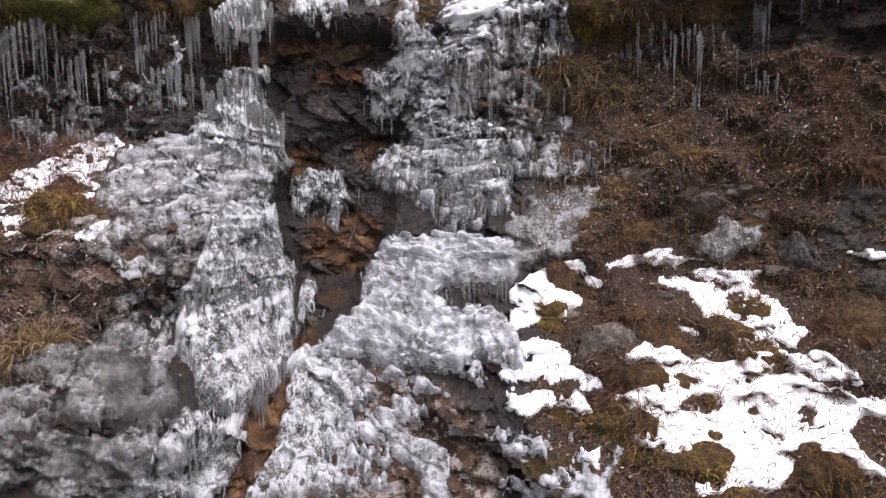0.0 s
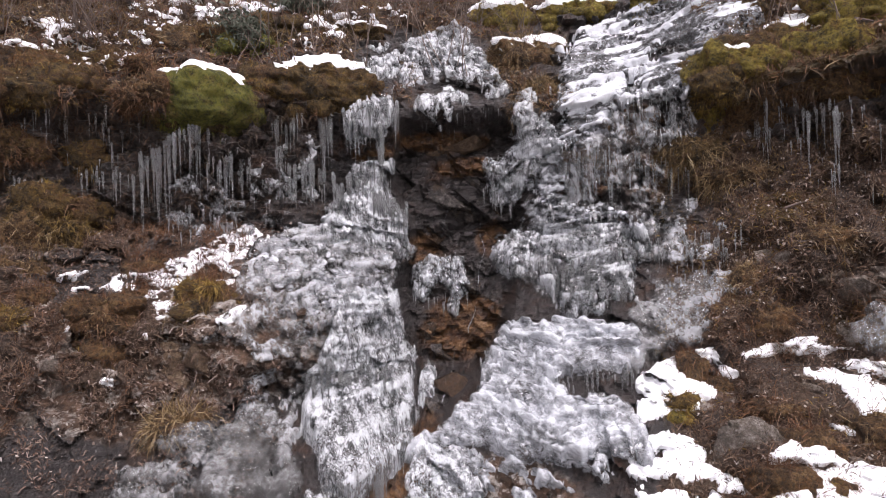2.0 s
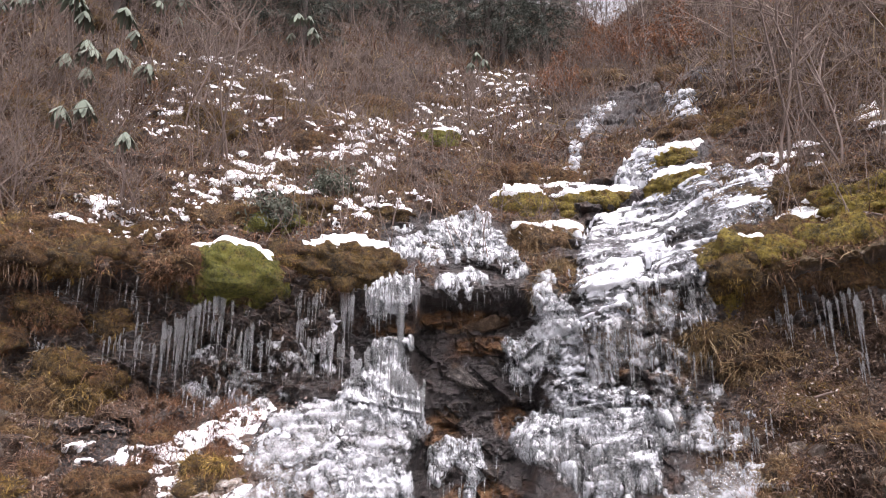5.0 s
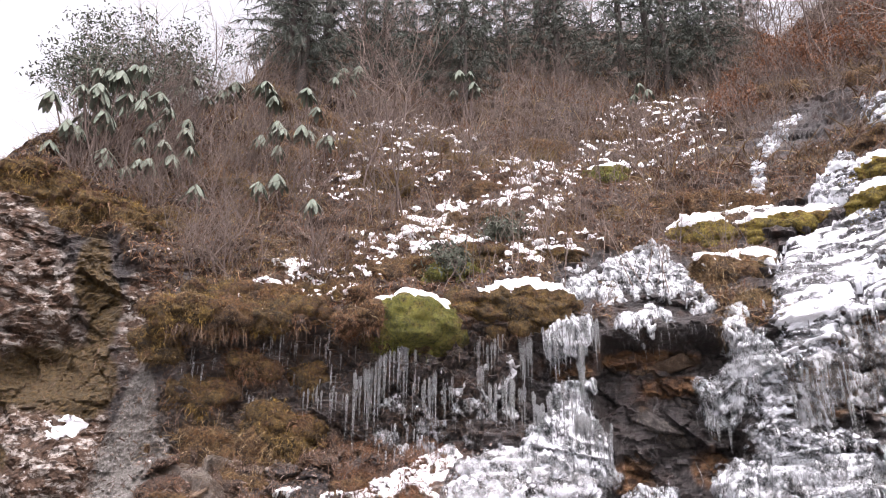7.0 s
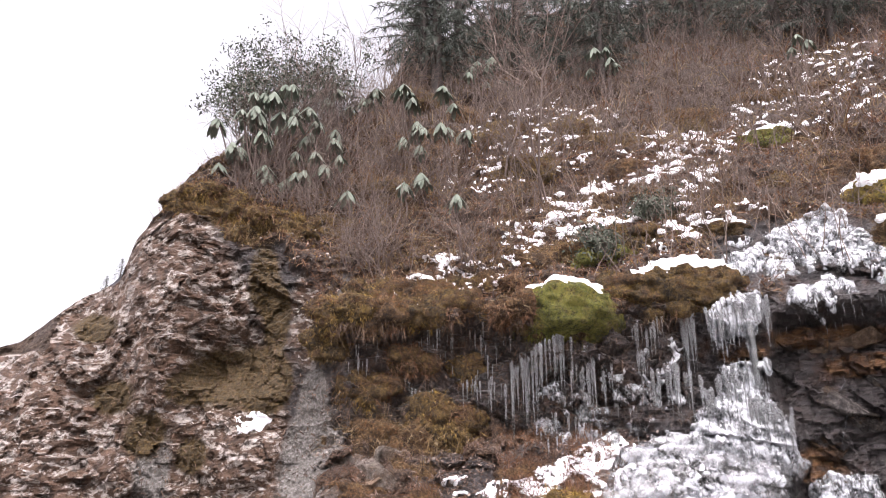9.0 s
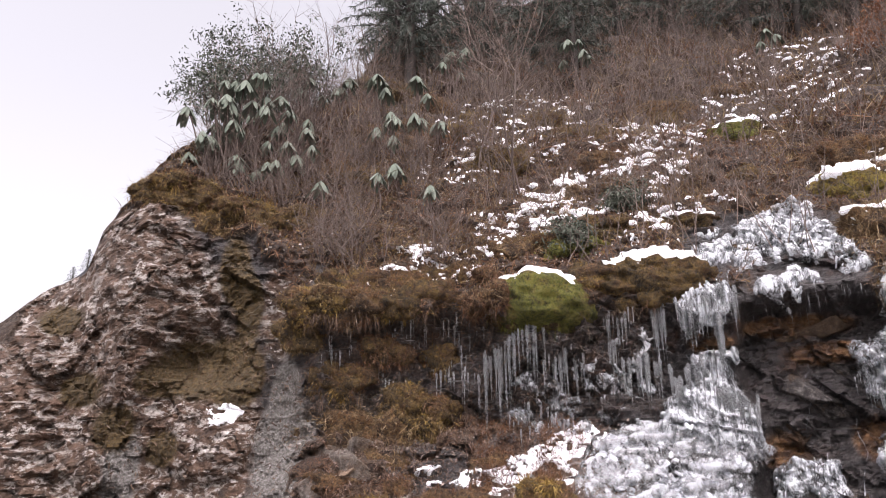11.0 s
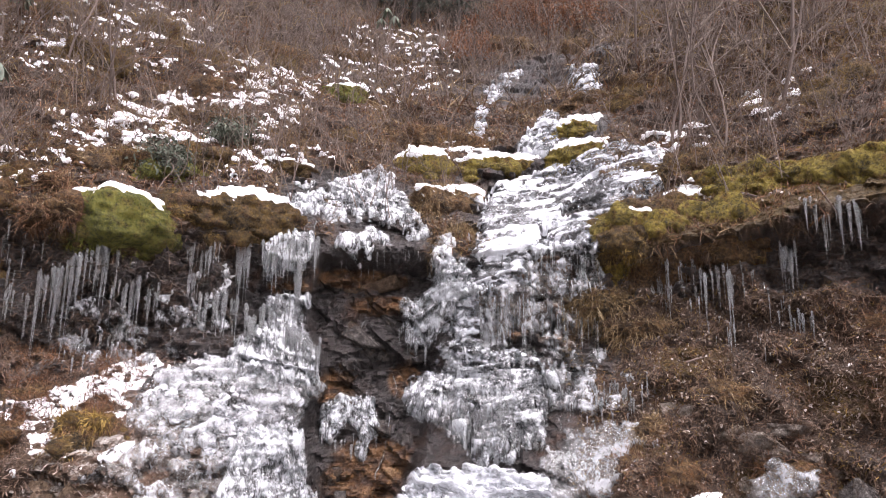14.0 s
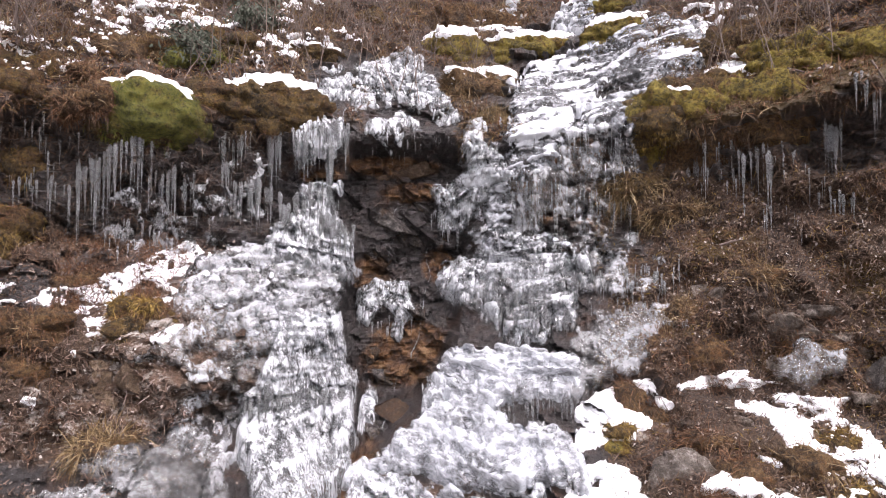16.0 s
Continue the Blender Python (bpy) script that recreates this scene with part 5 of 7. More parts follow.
outline = [(-0.1, 3.69), (2.1, 3.76), (2.9, 3.64), (2.2, 3.52), (0.2, 3.48)]
body = sheet("ice_cascade", outline, M_FALL, thick=0.06, grow=0.03, ragged=0.05, lump=0.022, lump_size=11, holes=0.16, hole_size=7, grain=0.7, step=0.014, label="white ribbon of ice over dark stream stones", seed=144)
drips(body, outline, 36, (0.03, 0.10), (0.004, 0.011), 0.05, seed=144)
outline = [(15.2, 2.63), (17.0, 2.73), (19.2, 2.78), (20.9, 2.67), (19.7, 2.59), (17.7, 2.58), (16.0, 2.52)]
body = sheet("ice_apron", outline, M_STREAM, fill=0.5, thick=0.07, ragged=0.04, lump=0.02, lump_size=10, holes=0.08, hole_size=6, step=0.014, label="white ice brow over the clear panel", seed=150)
drips(body, outline, 60, (0.03, 0.12), (0.004, 0.010), 0.05, seed=150)
outline = [(16.6, 2.36), (18.8, 2.38), (20.3, 2.33), (18.5, 2.27), (16.7, 2.29)]
body = sheet("ice_apron", outline, M_STREAM, fill=0.5, thick=0.07, ragged=0.04, lump=0.02, lump_size=10, holes=0.08, hole_size=6, step=0.014, label="white ice ledge across the clear panel", seed=151)
drips(body, outline, 60, (0.03, 0.12), (0.004, 0.010), 0.05, seed=151)
outline = [(14.3, 2.51), (15.7, 2.57), (16.7, 2.33), (16.2, 2.05), (13.9, 2.06), (13.5, 2.24)]
body = sheet("ice_apron", outline, M_STREAM, fill=0.5, thick=0.07, ragged=0.04, lump=0.02, lump_size=10, holes=0.08, hole_size=6, step=0.014, label="white ice ribs beside the square rock", seed=152)
drips(body, outline, 60, (0.03, 0.12), (0.004, 0.010), 0.05, seed=152)
outline = [(13.8, 1.99), (14.5, 2.08), (16.6, 2.07), (19.4, 2.00), (21.3, 1.90), (21.8, 1.78), (18.8, 1.75), (15.6, 1.81), (13.9, 1.88)]
body = sheet("ice_apron", outline, M_STREAM, fill=0.5, thick=0.07, ragged=0.04, lump=0.02, lump_size=10, holes=0.08, hole_size=6, step=0.014, label="white ice apron below the square rock", seed=153)
drips(body, outline, 60, (0.03, 0.12), (0.004, 0.010), 0.05, seed=153)
outline = [(18.7, 2.79), (19.2, 2.97), (22.1, 3.10), (26.8, 3.11), (27.0, 3.03), (23.5, 2.98), (21.1, 2.93)]
body = sheet("ice_apron", outline, M_STREAM, fill=0.5, thick=0.07, ragged=0.04, lump=0.02, lump_size=10, holes=0.08, hole_size=6, step=0.014, label="white ice lip over hanging veils", seed=154)
drips(body, outline, 60, (0.03, 0.12), (0.004, 0.010), 0.05, seed=154)
outline = [(19.7, 2.87), (23.5, 2.97), (26.7, 3.01), (26.5, 2.56), (24.6, 2.51), (21.4, 2.56), (19.8, 2.66)]
body = sheet("ice_curtain", outline, M_FLOW, fill=0.5, thick=0.04, ragged=0.03, lump=0.01, lump_size=14, stretch=5, holes=0.22, hole_size=7, grain=0.25, step=0.014, label="dark clear ice veil under the white lip", seed=156, ribs=0.02)
drips(body, outline, 140, (0.06, 0.2), (0.004, 0.010), 0.03, seed=156)
sheet("ice_tongue", [(9.6, -0.27), (11.8, -0.27), (13.2, -0.37), (15.7, -0.41), (16.1, -0.66), (13.6, -0.68), (13.4, -0.53), (11.2, -0.48), (10.3, -0.38)],
      M_SLIDE, fill=0.6, thick=0.06, ragged=0.04, lump=0.02, lump_size=6, detail=0.15, holes=0.08, hole_size=4, label="smooth translucent ice tongue over tan rock", seed=160)
sheet("ice_glaze", [(4.5, 0.01), (8.5, -0.06), (9.1, -0.19), (8.3, -0.28), (10.8, -0.37), (10.6, -0.72), (4.9, -0.75), (5.8, -0.42), (4.5, -0.24)],
      M_SLIDE, fill=0.4, thick=0.05, ragged=0.06, lump=0.03, lump_size=9, detail=0.3, holes=0.54, hole_size=6, step=0.014, label="lumpy grey ice over brown rock", seed=161)
sheet("snow_patch", [(-15.0, 1.55), (-13.9, 1.70), (-11.7, 1.81), (-10.4, 1.88), (-9.4, 1.79), (-7.5, 1.76), (-9.4, 1.70), (-9.8, 1.61), (-11.7, 1.56), (-11.3, 1.46), (-13.5, 1.53), (-14.8, 1.43)],
      M_SNOW, thick=0.016, ragged=0.05, lump=0.004, holes=0.26, hole_size=11, edge=0.018, step=0.012, grow=0.018, kind="stuff", label="lacy melting snow on the boulder top", seed=28)
sheet("snow_patch", [(-23.0, 1.36), (-21.0, 1.40), (-19.0, 1.45), (-17.1, 1.54), (-14.8, 1.62), (-15.0, 1.46), (-15.4, 1.35), (-16.9, 1.35), (-17.1, 1.24), (-15.8, 1.21), (-15.5, 1.17), (-16.8, 1.13), (-17.7, 1.21), (-18.9, 1.33), (-21.0, 1.34)],
      M_SNOW, thick=0.016, ragged=0.05, lump=0.004, holes=0.26, hole_size=11, edge=0.018, step=0.012, grow=0.018, kind="stuff", label="lacy melting snow along the boulder", seed=130)
sheet("snow_patch", [(-23.8, 1.48), (-23.0, 1.52), (-22.0, 1.51), (-23.0, 1.47)],
      M_SNOW, thick=0.014, ragged=0.015, lump=0.004, holes=0, hole_size=6, edge=0.015, step=0.012, grow=0.02, kind="stuff", label="scrap of snow on brown turf", seed=131)
sheet("snow_patch", [(-23.5, 1.06), (-23.1, 1.09), (-22.7, 1.09), (-23.0, 1.05)],
      M_SNOW, thick=0.014, ragged=0.015, lump=0.004, holes=0, hole_size=6, edge=0.015, step=0.012, grow=0.02, kind="stuff", label="scrap of snow on brown turf", seed=132)
sheet("snow_patch", [(-20.0, 1.13), (-19.5, 1.14), (-19.2, 1.09), (-19.4, 1.03)],
      M_SNOW, thick=0.014, ragged=0.015, lump=0.004, holes=0, hole_size=6, edge=0.015, step=0.012, grow=0.02, kind="stuff", label="scrap of snow on brown turf", seed=133)
sheet("snow_patch", [(-18.5, 1.01), (-18.1, 1.02), (-18.0, 0.96)],
      M_SNOW, thick=0.014, ragged=0.015, lump=0.004, holes=0, hole_size=6, edge=0.015, step=0.012, grow=0.02, kind="stuff", label="scrap of snow on brown turf", seed=134)
sheet("snow_patch", [(-12.8, 1.10), (-11.6, 1.16), (-10.7, 1.18), (-11.1, 1.11), (-12.2, 1.08)],
      M_SNOW, thick=0.014, ragged=0.015, lump=0.004, holes=0, hole_size=6, edge=0.015, step=0.012, grow=0.02, kind="stuff", label="scrap of snow on brown turf", seed=135)
sheet("snow_patch", [(-13.7, 1.35), (-12.6, 1.39), (-11.5, 1.39), (-12.1, 1.34)],
      M_SNOW, thick=0.014, ragged=0.015, lump=0.004, holes=0, hole_size=6, edge=0.015, step=0.012, grow=0.02, kind="stuff", label="scrap of snow on brown turf", seed=136)
sheet("snow_patch", [(-20.5, 1.27), (-20.1, 1.28), (-20.0, 1.21)],
      M_SNOW, thick=0.014, ragged=0.015, lump=0.004, holes=0, hole_size=6, edge=0.015, step=0.012, grow=0.02, kind="stuff", label="scrap of snow on brown turf", seed=137)
sheet("snow_patch", [(-21.2, 0.68), (-20.7, 0.66), (-20.7, 0.61)],
      M_SNOW, thick=0.014, ragged=0.015, lump=0.004, holes=0, hole_size=6, edge=0.015, step=0.012, grow=0.02, kind="stuff", label="scrap of snow on brown turf", seed=138)

for k, spread in enumerate(((-13.5, -3.4, 1.95, 2.42), (-20.5, -13.0, 1.95, 2.30), (-12.0, -4.0, 2.42, 2.80))):
    b0, b1, z0, z1 = spread
    sheet("ice_glaze", [(b0, z0), (b1, z0), (b1, z1), ((b0 + b1) / 2, z1 + 0.08), (b0, z1 - 0.05)],
          M_FALL, fill=0.1, thick=0.02, ragged=0.10, lump=0.012, lump_size=12, holes=0.66 + 0.03 * k, hole_size=8, grain=0.6, step=0.014, kind="stuff", label="scraps of white ice on the wet rock wall", seed=240 + k)

sheet("ice_sheet", [(36.0, 0.98), (38.6, 1.06), (41.2, 1.05), (41.0, 0.86), (38.4, 0.78), (36.2, 0.84)],
      M_DULL, fill=0.7, thick=0.03, ragged=0.05, lump=0.012, lump_size=8, step=0.014, label="patch of dull grey ice on the leafy bank", seed=250)

# ---- icicles ----
icicle_row([(-26.6, 3.08), (-22.9, 2.96)], 29, (0.10, 0.40), (0.012, 0.024), "clear icicles under the turf ledge", seed=1)
icicle_row([(-21.7, 2.98), (-20.1, 2.89)], 13, (0.08, 0.30), (0.010, 0.020), "short icicles in hanging roots", seed=2)
icicle_row([(-18.2, 2.50), (-16.0, 2.70), (-13.1, 2.83)], 57, (0.25, 0.85), (0.014, 0.028), "dense curtain of long clear icicles under the mossy boulder", seed=3, curve=0.7)
icicle_row([(-13.3, 2.46), (-10.0, 2.56)], 23, (0.2, 0.65), (0.012, 0.026), "long clear icicles on dark rock", seed=4)
icicle_row([(-8.2, 2.89), (-5.7, 3.00)], 21, (0.15, 0.45), (0.012, 0.022), "icicles below the ledge", seed=5)
icicle_row([(-4.3, 3.04), (-3.3, 3.04)], 10, (0.45, 0.9), (0.018, 0.034), "thick icicle bundle beside the fall", seed=6)
icicle_row([(-8.0, 2.55), (-3.7, 2.47)], 44, (0.25, 0.8), (0.012, 0.03), "long clear icicles on dark layered rock", seed=7)
icicle_row([(-22.5, 2.42), (-18.2, 2.36)], 23, (0.12, 0.55), (0.012, 0.026), "scattered icicles over wet rock", seed=8)
icicle_row([(-31.9, 2.63), (-29.1, 2.67)], 12, (0.1, 0.4), (0.010, 0.018), "thin icicles at the ledge's end", seed=9)
icicle_row([(-27.2, 2.36), (-24.6, 2.37)], 10, (0.1, 0.35), (0.010, 0.02), "short icicles on wet earth", seed=10)
icicle_row([(-2.3, 3.00), (2.3, 3.00)], 60, (0.15, 0.5), (0.014, 0.03), "white fringe of icicles at the top of the fall", seed=11, out=0.16)
icicle_row([(0.6, 2.78), (1.0, 2.78)], 6, (0.45, 0.6), (0.03, 0.05), "thick joined icicles below the curtain", seed=12, out=0.14)
icicle_row([(-3.4, 2.31), (0.4, 2.41)], 44, (0.25, 0.6), (0.015, 0.032), "icicles clothing the ice column", seed=13, out=0.2)
icicle_row([(-0.2, 2.20), (2.9, 1.98)], 44, (0.2, 0.55), (0.015, 0.03), "slanting row of icicles on the ice column", seed=14, out=0.22)
icicle_row([(17.8, 2.94), (21.6, 3.01), (26.3, 3.00)], 68, (0.15, 0.5), (0.008, 0.016), "fine clear icicles veiling brown rock", seed=15)
icicle_row([(16.2, 2.48), (20.7, 2.55)], 70, (0.2, 0.5), (0.005, 0.010), "clear drips down a rock step", seed=16, out=0.22)
icicle_row([(16.9, 2.22), (20.6, 2.27)], 31, (0.08, 0.25), (0.008, 0.016), "short drips from a rock step", seed=17, out=0.22)
icicle_row([(21.4, 2.39), (25.9, 2.34)], 34, (0.15, 0.45), (0.009, 0.018), "thin icicles on wet brown rock", seed=18)
icicle_row([(30.3, 2.77), (33.2, 2.82), (36.6, 2.69)], 60, (0.2, 0.75), (0.014, 0.03), "long icicles under the mossy overhang", seed=19)
icicle_row([(39.9, 2.94), (41.1, 2.92)], 12, (0.3, 0.6), (0.016, 0.034), "big icicles in the dark overhang", seed=20)
icicle_row([(41.8, 3.20), (45.9, 3.14)], 31, (0.2, 0.5), (0.014, 0.03), "row of icicles at the roof of the overhang", seed=21)
icicle_row([(39.5, 2.40), (42.2, 2.30)], 18, (0.12, 0.4), (0.012, 0.024), "icicles low in the overhang", seed=22)
icicle_row([(21.6, 1.64), (29.6, 1.64)], 68, (0.08, 0.35), (0.008, 0.018), "short icicles on thin rock beds", seed=23)
icicle_row([(14.6, 1.38), (21.6, 1.46)], 65, (0.12, 0.4), (0.012, 0.024), "icicle fringe of the ice steps", seed=24, out=0.12)
icicle_row([(14.2, 1.18), (21.1, 1.22)], 52, (0.1, 0.3), (0.012, 0.022), "lower icicle fringe of the ice steps", seed=25, out=0.12)
icicle_row([(15.7, 0.62), (21.5, 0.65)], 39, (0.08, 0.24), (0.010, 0.02), "icicle fringe under the edge of the ice fan", seed=26, out=0.12)
icicle_row([(9.2, 2.23), (11.9, 2.08)], 23, (0.08, 0.28), (0.012, 0.022), "drips under the hanging ice block", seed=27, out=0.16)
icicle_row([(3.1, 1.16), (7.7, 1.15)], 18, (0.08, 0.24), (0.012, 0.022), "drips under the forked ice clump", seed=28, out=0.18)
icicle_row([(2.3, 2.94), (12.0, 3.01)], 39, (0.04, 0.2), (0.006, 0.012), "tiny icicles along the dark lip", seed=29)
icicle_row([(-5.8, 0.67), (2.6, 0.55)], 70, (0.2, 0.6), (0.015, 0.03), "ribbed icicles on the tall ice column", seed=30, out=0.24)
icicle_row([(-6.0, 0.38), (2.6, 0.12)], 57, (0.15, 0.45), (0.015, 0.03), "ribbed icicles low on the tall ice column", seed=31, out=0.22)
icicle_row([(-5.4, 0.12), (2.3, -0.07)], 39, (0.1, 0.3), (0.015, 0.028), "drips at the foot of the ice column", seed=32, out=0.2)
icicle_row([(-15.7, 2.08), (-12.8, 2.07)], 13, (0.1, 0.3), (0.010, 0.02), "icicles on broken wet rock", seed=33)
icicle_row([(-33.4, 2.87), (-26.7, 2.65)], 14, (0.06, 0.3), (0.008, 0.016), "thin icicles in dark roots", seed=40)
icicle_row([(-18.2, 2.19), (-8.3, 2.06)], 40, (0.05, 0.3), (0.008, 0.018), "stray icicles low on the rock wall", seed=41, jitter=0.3)
icicle_row([(-26.7, 2.65), (-18.2, 2.65)], 22, (0.05, 0.3), (0.008, 0.016), "stray icicles on the root-hung wall", seed=42, jitter=0.3)
icicle_row([(-22.3, 2.63), (-15.9, 2.69)], 26, (0.06, 0.35), (0.008, 0.02), "stray icicles under the ledge", seed=43, jitter=0.3)
icicle_row([(30.2, 2.42), (38.7, 2.17)], 26, (0.06, 0.3), (0.008, 0.018), "stray icicles on the bank", seed=44, jitter=0.3)
icicle_row([(36.0, 2.70), (39.2, 2.45)], 14, (0.08, 0.35), (0.010, 0.02), "icicles at the back of the overhang", seed=45, jitter=0.2)
icicle_row([(14.7, 0.49), (16.4, 0.57), (18.9, 0.62), (21.5, 0.65)], 30, (0.08, 0.2), (0.008, 0.016), "icicles under the fan edge", seed=90)
icicle_row([(22.0, 2.33), (24.1, 2.38), (26.3, 2.34)], 26, (0.12, 0.3), (0.006, 0.014), "clear icicles over tan rock", seed=91)
icicle_row([(22.1, 1.73), (25.2, 1.68), (28.3, 1.64)], 24, (0.08, 0.2), (0.006, 0.012), "fine icicles under rock beds", seed=92)
icicle_row([(22.5, 1.41), (25.6, 1.38), (28.3, 1.44)], 24, (0.08, 0.2), (0.006, 0.012), "fine icicles under rock beds", seed=93)

# ---- mounds and stones ----
mound("mossy_boulder", -13.3, 3.28, 0.90, 0.66, 0.50, M_GREEN, "smooth boulder under bright green moss, snow along its top", "boulder", M_GREENHAIR, 2600, (0.012, 0.03), 0.5, seed=1, snow=0.5, width=0.006, rough=0.16)
mound("moss_mound", -14.1, 2.89, 0.65, 0.24, 0.25, M_OLIVE, "yellow-green moss hanging below the boulder", "moss", M_GREENHAIR, 2200, (0.03, 0.09), 1.2, seed=2)
mound("moss_mound", -4.0, 3.44, 0.87, 0.49, 0.42, M_OLIVE, "orange-brown mossy mound with a snow cap", "moss", M_MOSSHAIR, 3600, (0.03, 0.07), 0.8, seed=3, snow=0.5)
mound("stone", 1.9, 3.47, 0.39, 0.33, 0.22, M_LAND, "rounded dark wet stone in the stream", "stone", seed=4)
mound("turf_mound", -31.5, 3.0, 0.47, 0.28, 0.3, M_OLIVE, "mossy end of the turf ledge", "turf", M_MOSSHAIR, 4200, (0.02, 0.07), 0.8, seed=6, width=0.004, rough=0.3)
mound("grass_tussock", -24.3, 1.89, 0.70, 0.59, 0.4, M_TURF, "big shaggy tussock of dead grass", "grass", M_STRAW, 7000, (0.08, 0.26), 1.0, seed=10, width=0.004)
mound("grass_tussock", -29.4, 1.92, 0.70, 0.41, 0.3, M_TURF, "matted dead grass under the ledge", "grass", M_STRAW, 5000, (0.08, 0.22), 1.0, seed=11, width=0.004)
mound("boulder", -28.8, 1.55, 0.61, 0.56, 0.4, M_STONE, "cracked grey and tan boulder at the slope's foot", "boulder", seed=12, rough=0.5)
mound("boulder", -31.9, 1.45, 0.39, 0.44, 0.35, M_STONE, "split tan boulder leaning on the bank", "boulder", seed=13, rough=0.5)
mound("moss_mound", -38.9, 4.48, 0.79, 0.50, 0.45, M_OLIVE, "orange moss tuft on top of the crag", "moss", M_MOSSHAIR, 4600, (0.05, 0.14), 0.9, seed=14)
mound("moss_mound", -44.1, 4.80, 0.83, 0.53, 0.45, M_OLIVE, "yellow-brown moss draped over the crag's shoulder", "moss", M_MOSSHAIR, 4600, (0.05, 0.14), 0.9, seed=15)
mound("turf_mound", -34.5, 4.56, 0.67, 0.52, 0.4, M_OLIVE, "brown turf on top of the crag", "turf", M_MOSSHAIR, 4200, (0.02, 0.07), 0.8, seed=16, width=0.004, rough=0.3)
mound("moss_mound", 11.3, 4.60, 0.84, 0.52, 0.35, M_GOLD, "mossy hummock dusted with snow", "moss", M_MOSSHAIR, 3600, (0.03, 0.08), 0.8, seed=18, snow=0.6)
mound("grass_tussock", 13.0, 3.88, 0.68, 0.55, 0.4, M_TURF, "shaggy straw tussock between the two falls, snow on top", "grass", M_STRAW, 6500, (0.08, 0.22), 1.3, seed=19, snow=0.5)
mound("grass_tussock", 14.4, 3.30, 0.37, 0.37, 0.25, M_OLIVE, "mossy straw below the tussock", "grass", M_STRAW, 2600, (0.06, 0.2), 1.6, seed=20)
mound("moss_mound", 17.8, 4.56, 0.84, 0.42, 0.3, M_GOLD, "mossy rounded rock at the stream's edge", "moss", M_MOSSHAIR, 2400, (0.02, 0.05), 0.8, seed=21, snow=0.6)
mound("moss_mound", 25.0, 4.68, 0.68, 0.40, 0.3, M_GOLD, "snow-streaked mossy rock in the stream", "moss", M_MOSSHAIR, 1800, (0.02, 0.05), 0.8, seed=22, snow=0.9)
mound("moss_mound", 25.2, 5.24, 0.66, 0.40, 0.3, M_GOLD, "snow-capped mossy rock in the upper stream", "moss", M_MOSSHAIR, 1800, (0.02, 0.05), 0.8, seed=23, snow=0.9)
mound("moss_mound", 25.3, 6.12, 0.75, 0.43, 0.35, M_TURF, "brown mossy boulder under bare branches", "moss", M_MOSSHAIR, 1800, (0.03, 0.07), 0.8, seed=24)
mound("moss_mound", 3.7, 6.52, 0.79, 0.42, 0.35, M_GREEN, "mossy boulder with snow on top", "moss", M_GREENHAIR, 1800, (0.02, 0.05), 0.8, seed=25, snow=1.0)
mound("moss_mound", 4.3, 5.04, 0.37, 0.57, 0.3, M_OLIVE, "upright rock covered in moss", "moss", M_MOSSHAIR, 1800, (0.02, 0.05), 0.8, seed=26)
mound("moss_mound", -0.9, 4.28, 0.64, 0.28, 0.3, M_OLIVE, "mossy bank under a snow pillow", "moss", M_MOSSHAIR, 2200, (0.02, 0.05), 0.8, seed=27, snow=1.0)
mound("stone", 0.8, 4.08, 0.42, 0.25, 0.2, M_LAND, "dark stone by the upper ice", "stone", seed=28)
mound("stone", 8.0, 4.52, 0.68, 0.18, 0.2, M_LAND, "flat wet ledge stone above the ice", "stone", seed=29)
mound("moss_mound", 27.6, 2.87, 0.26, 0.42, 0.25, M_GOLD, "moss cushion at the overhang's edge", "moss", M_MOSSHAIR, 2000, (0.03, 0.06), 1.0, seed=35)
mound("grass_tussock", 26.0, 2.51, 0.54, 0.30, 0.3, M_OLIVE, "straw and moss tuft with scraps of snow", "grass", M_STRAW, 3600, (0.06, 0.2), 1.2, seed=36)
mound("stone", 26.0, 2.16, 0.47, 0.21, 0.25, M_RUSTROCK, "rusty orange-brown stone jutting from the bank", "stone", seed=37)
mound("grass_tussock", 29.3, 2.22, 0.54, 0.24, 0.25, M_TURF, "dead grass hanging beside the rusty stone", "grass", M_STRAW, 3200, (0.08, 0.24), 1.3, seed=38)
mound("grass_tussock", -15.8, 0.41, 0.38, 0.19, 0.2, M_TURF, "straw tuft in a crack of the boulder", "grass", M_STRAW, 1500, (0.1, 0.24), 1.6, seed=41)
mound("grass_tussock", 34.6, -0.30, 0.61, 0.20, 0.2, M_OLIVE, "mossy straw tuft below the snow", "grass", M_MOSSHAIR, 3600, (0.03, 0.09), 0.9, seed=42)
mound("grass_tussock", 30.4, -0.13, 0.44, 0.20, 0.2, M_OLIVE, "mossy straw tuft at the snow's edge", "grass", M_MOSSHAIR, 3000, (0.03, 0.09), 0.9, seed=43)
mound("grass_tussock", 25.6, -0.14, 0.32, 0.16, 0.18, M_OLIVE, "straw tuft between snow and ice", "grass", M_MOSSHAIR, 2400, (0.03, 0.09), 0.9, seed=44)
mound("moss_mound", 40.4, -0.01, 0.16, 0.15, 0.14, M_TURF, "brown hummock rising through snow", "moss", M_MOSSHAIR, 1600, (0.03, 0.07), 0.8, seed=46)
mound("moss_mound", 34.3, -0.04, 0.08, 0.08, 0.10, M_TURF, "small brown hummock in the snow", "moss", M_MOSSHAIR, 700, (0.02, 0.05), 0.8, seed=47)
mound("moss_mound", 37.1, -0.04, 0.16, 0.07, 0.10, M_TURF, "small brown hummock in the snow", "moss", M_MOSSHAIR, 900, (0.02, 0.05), 0.8, seed=48)
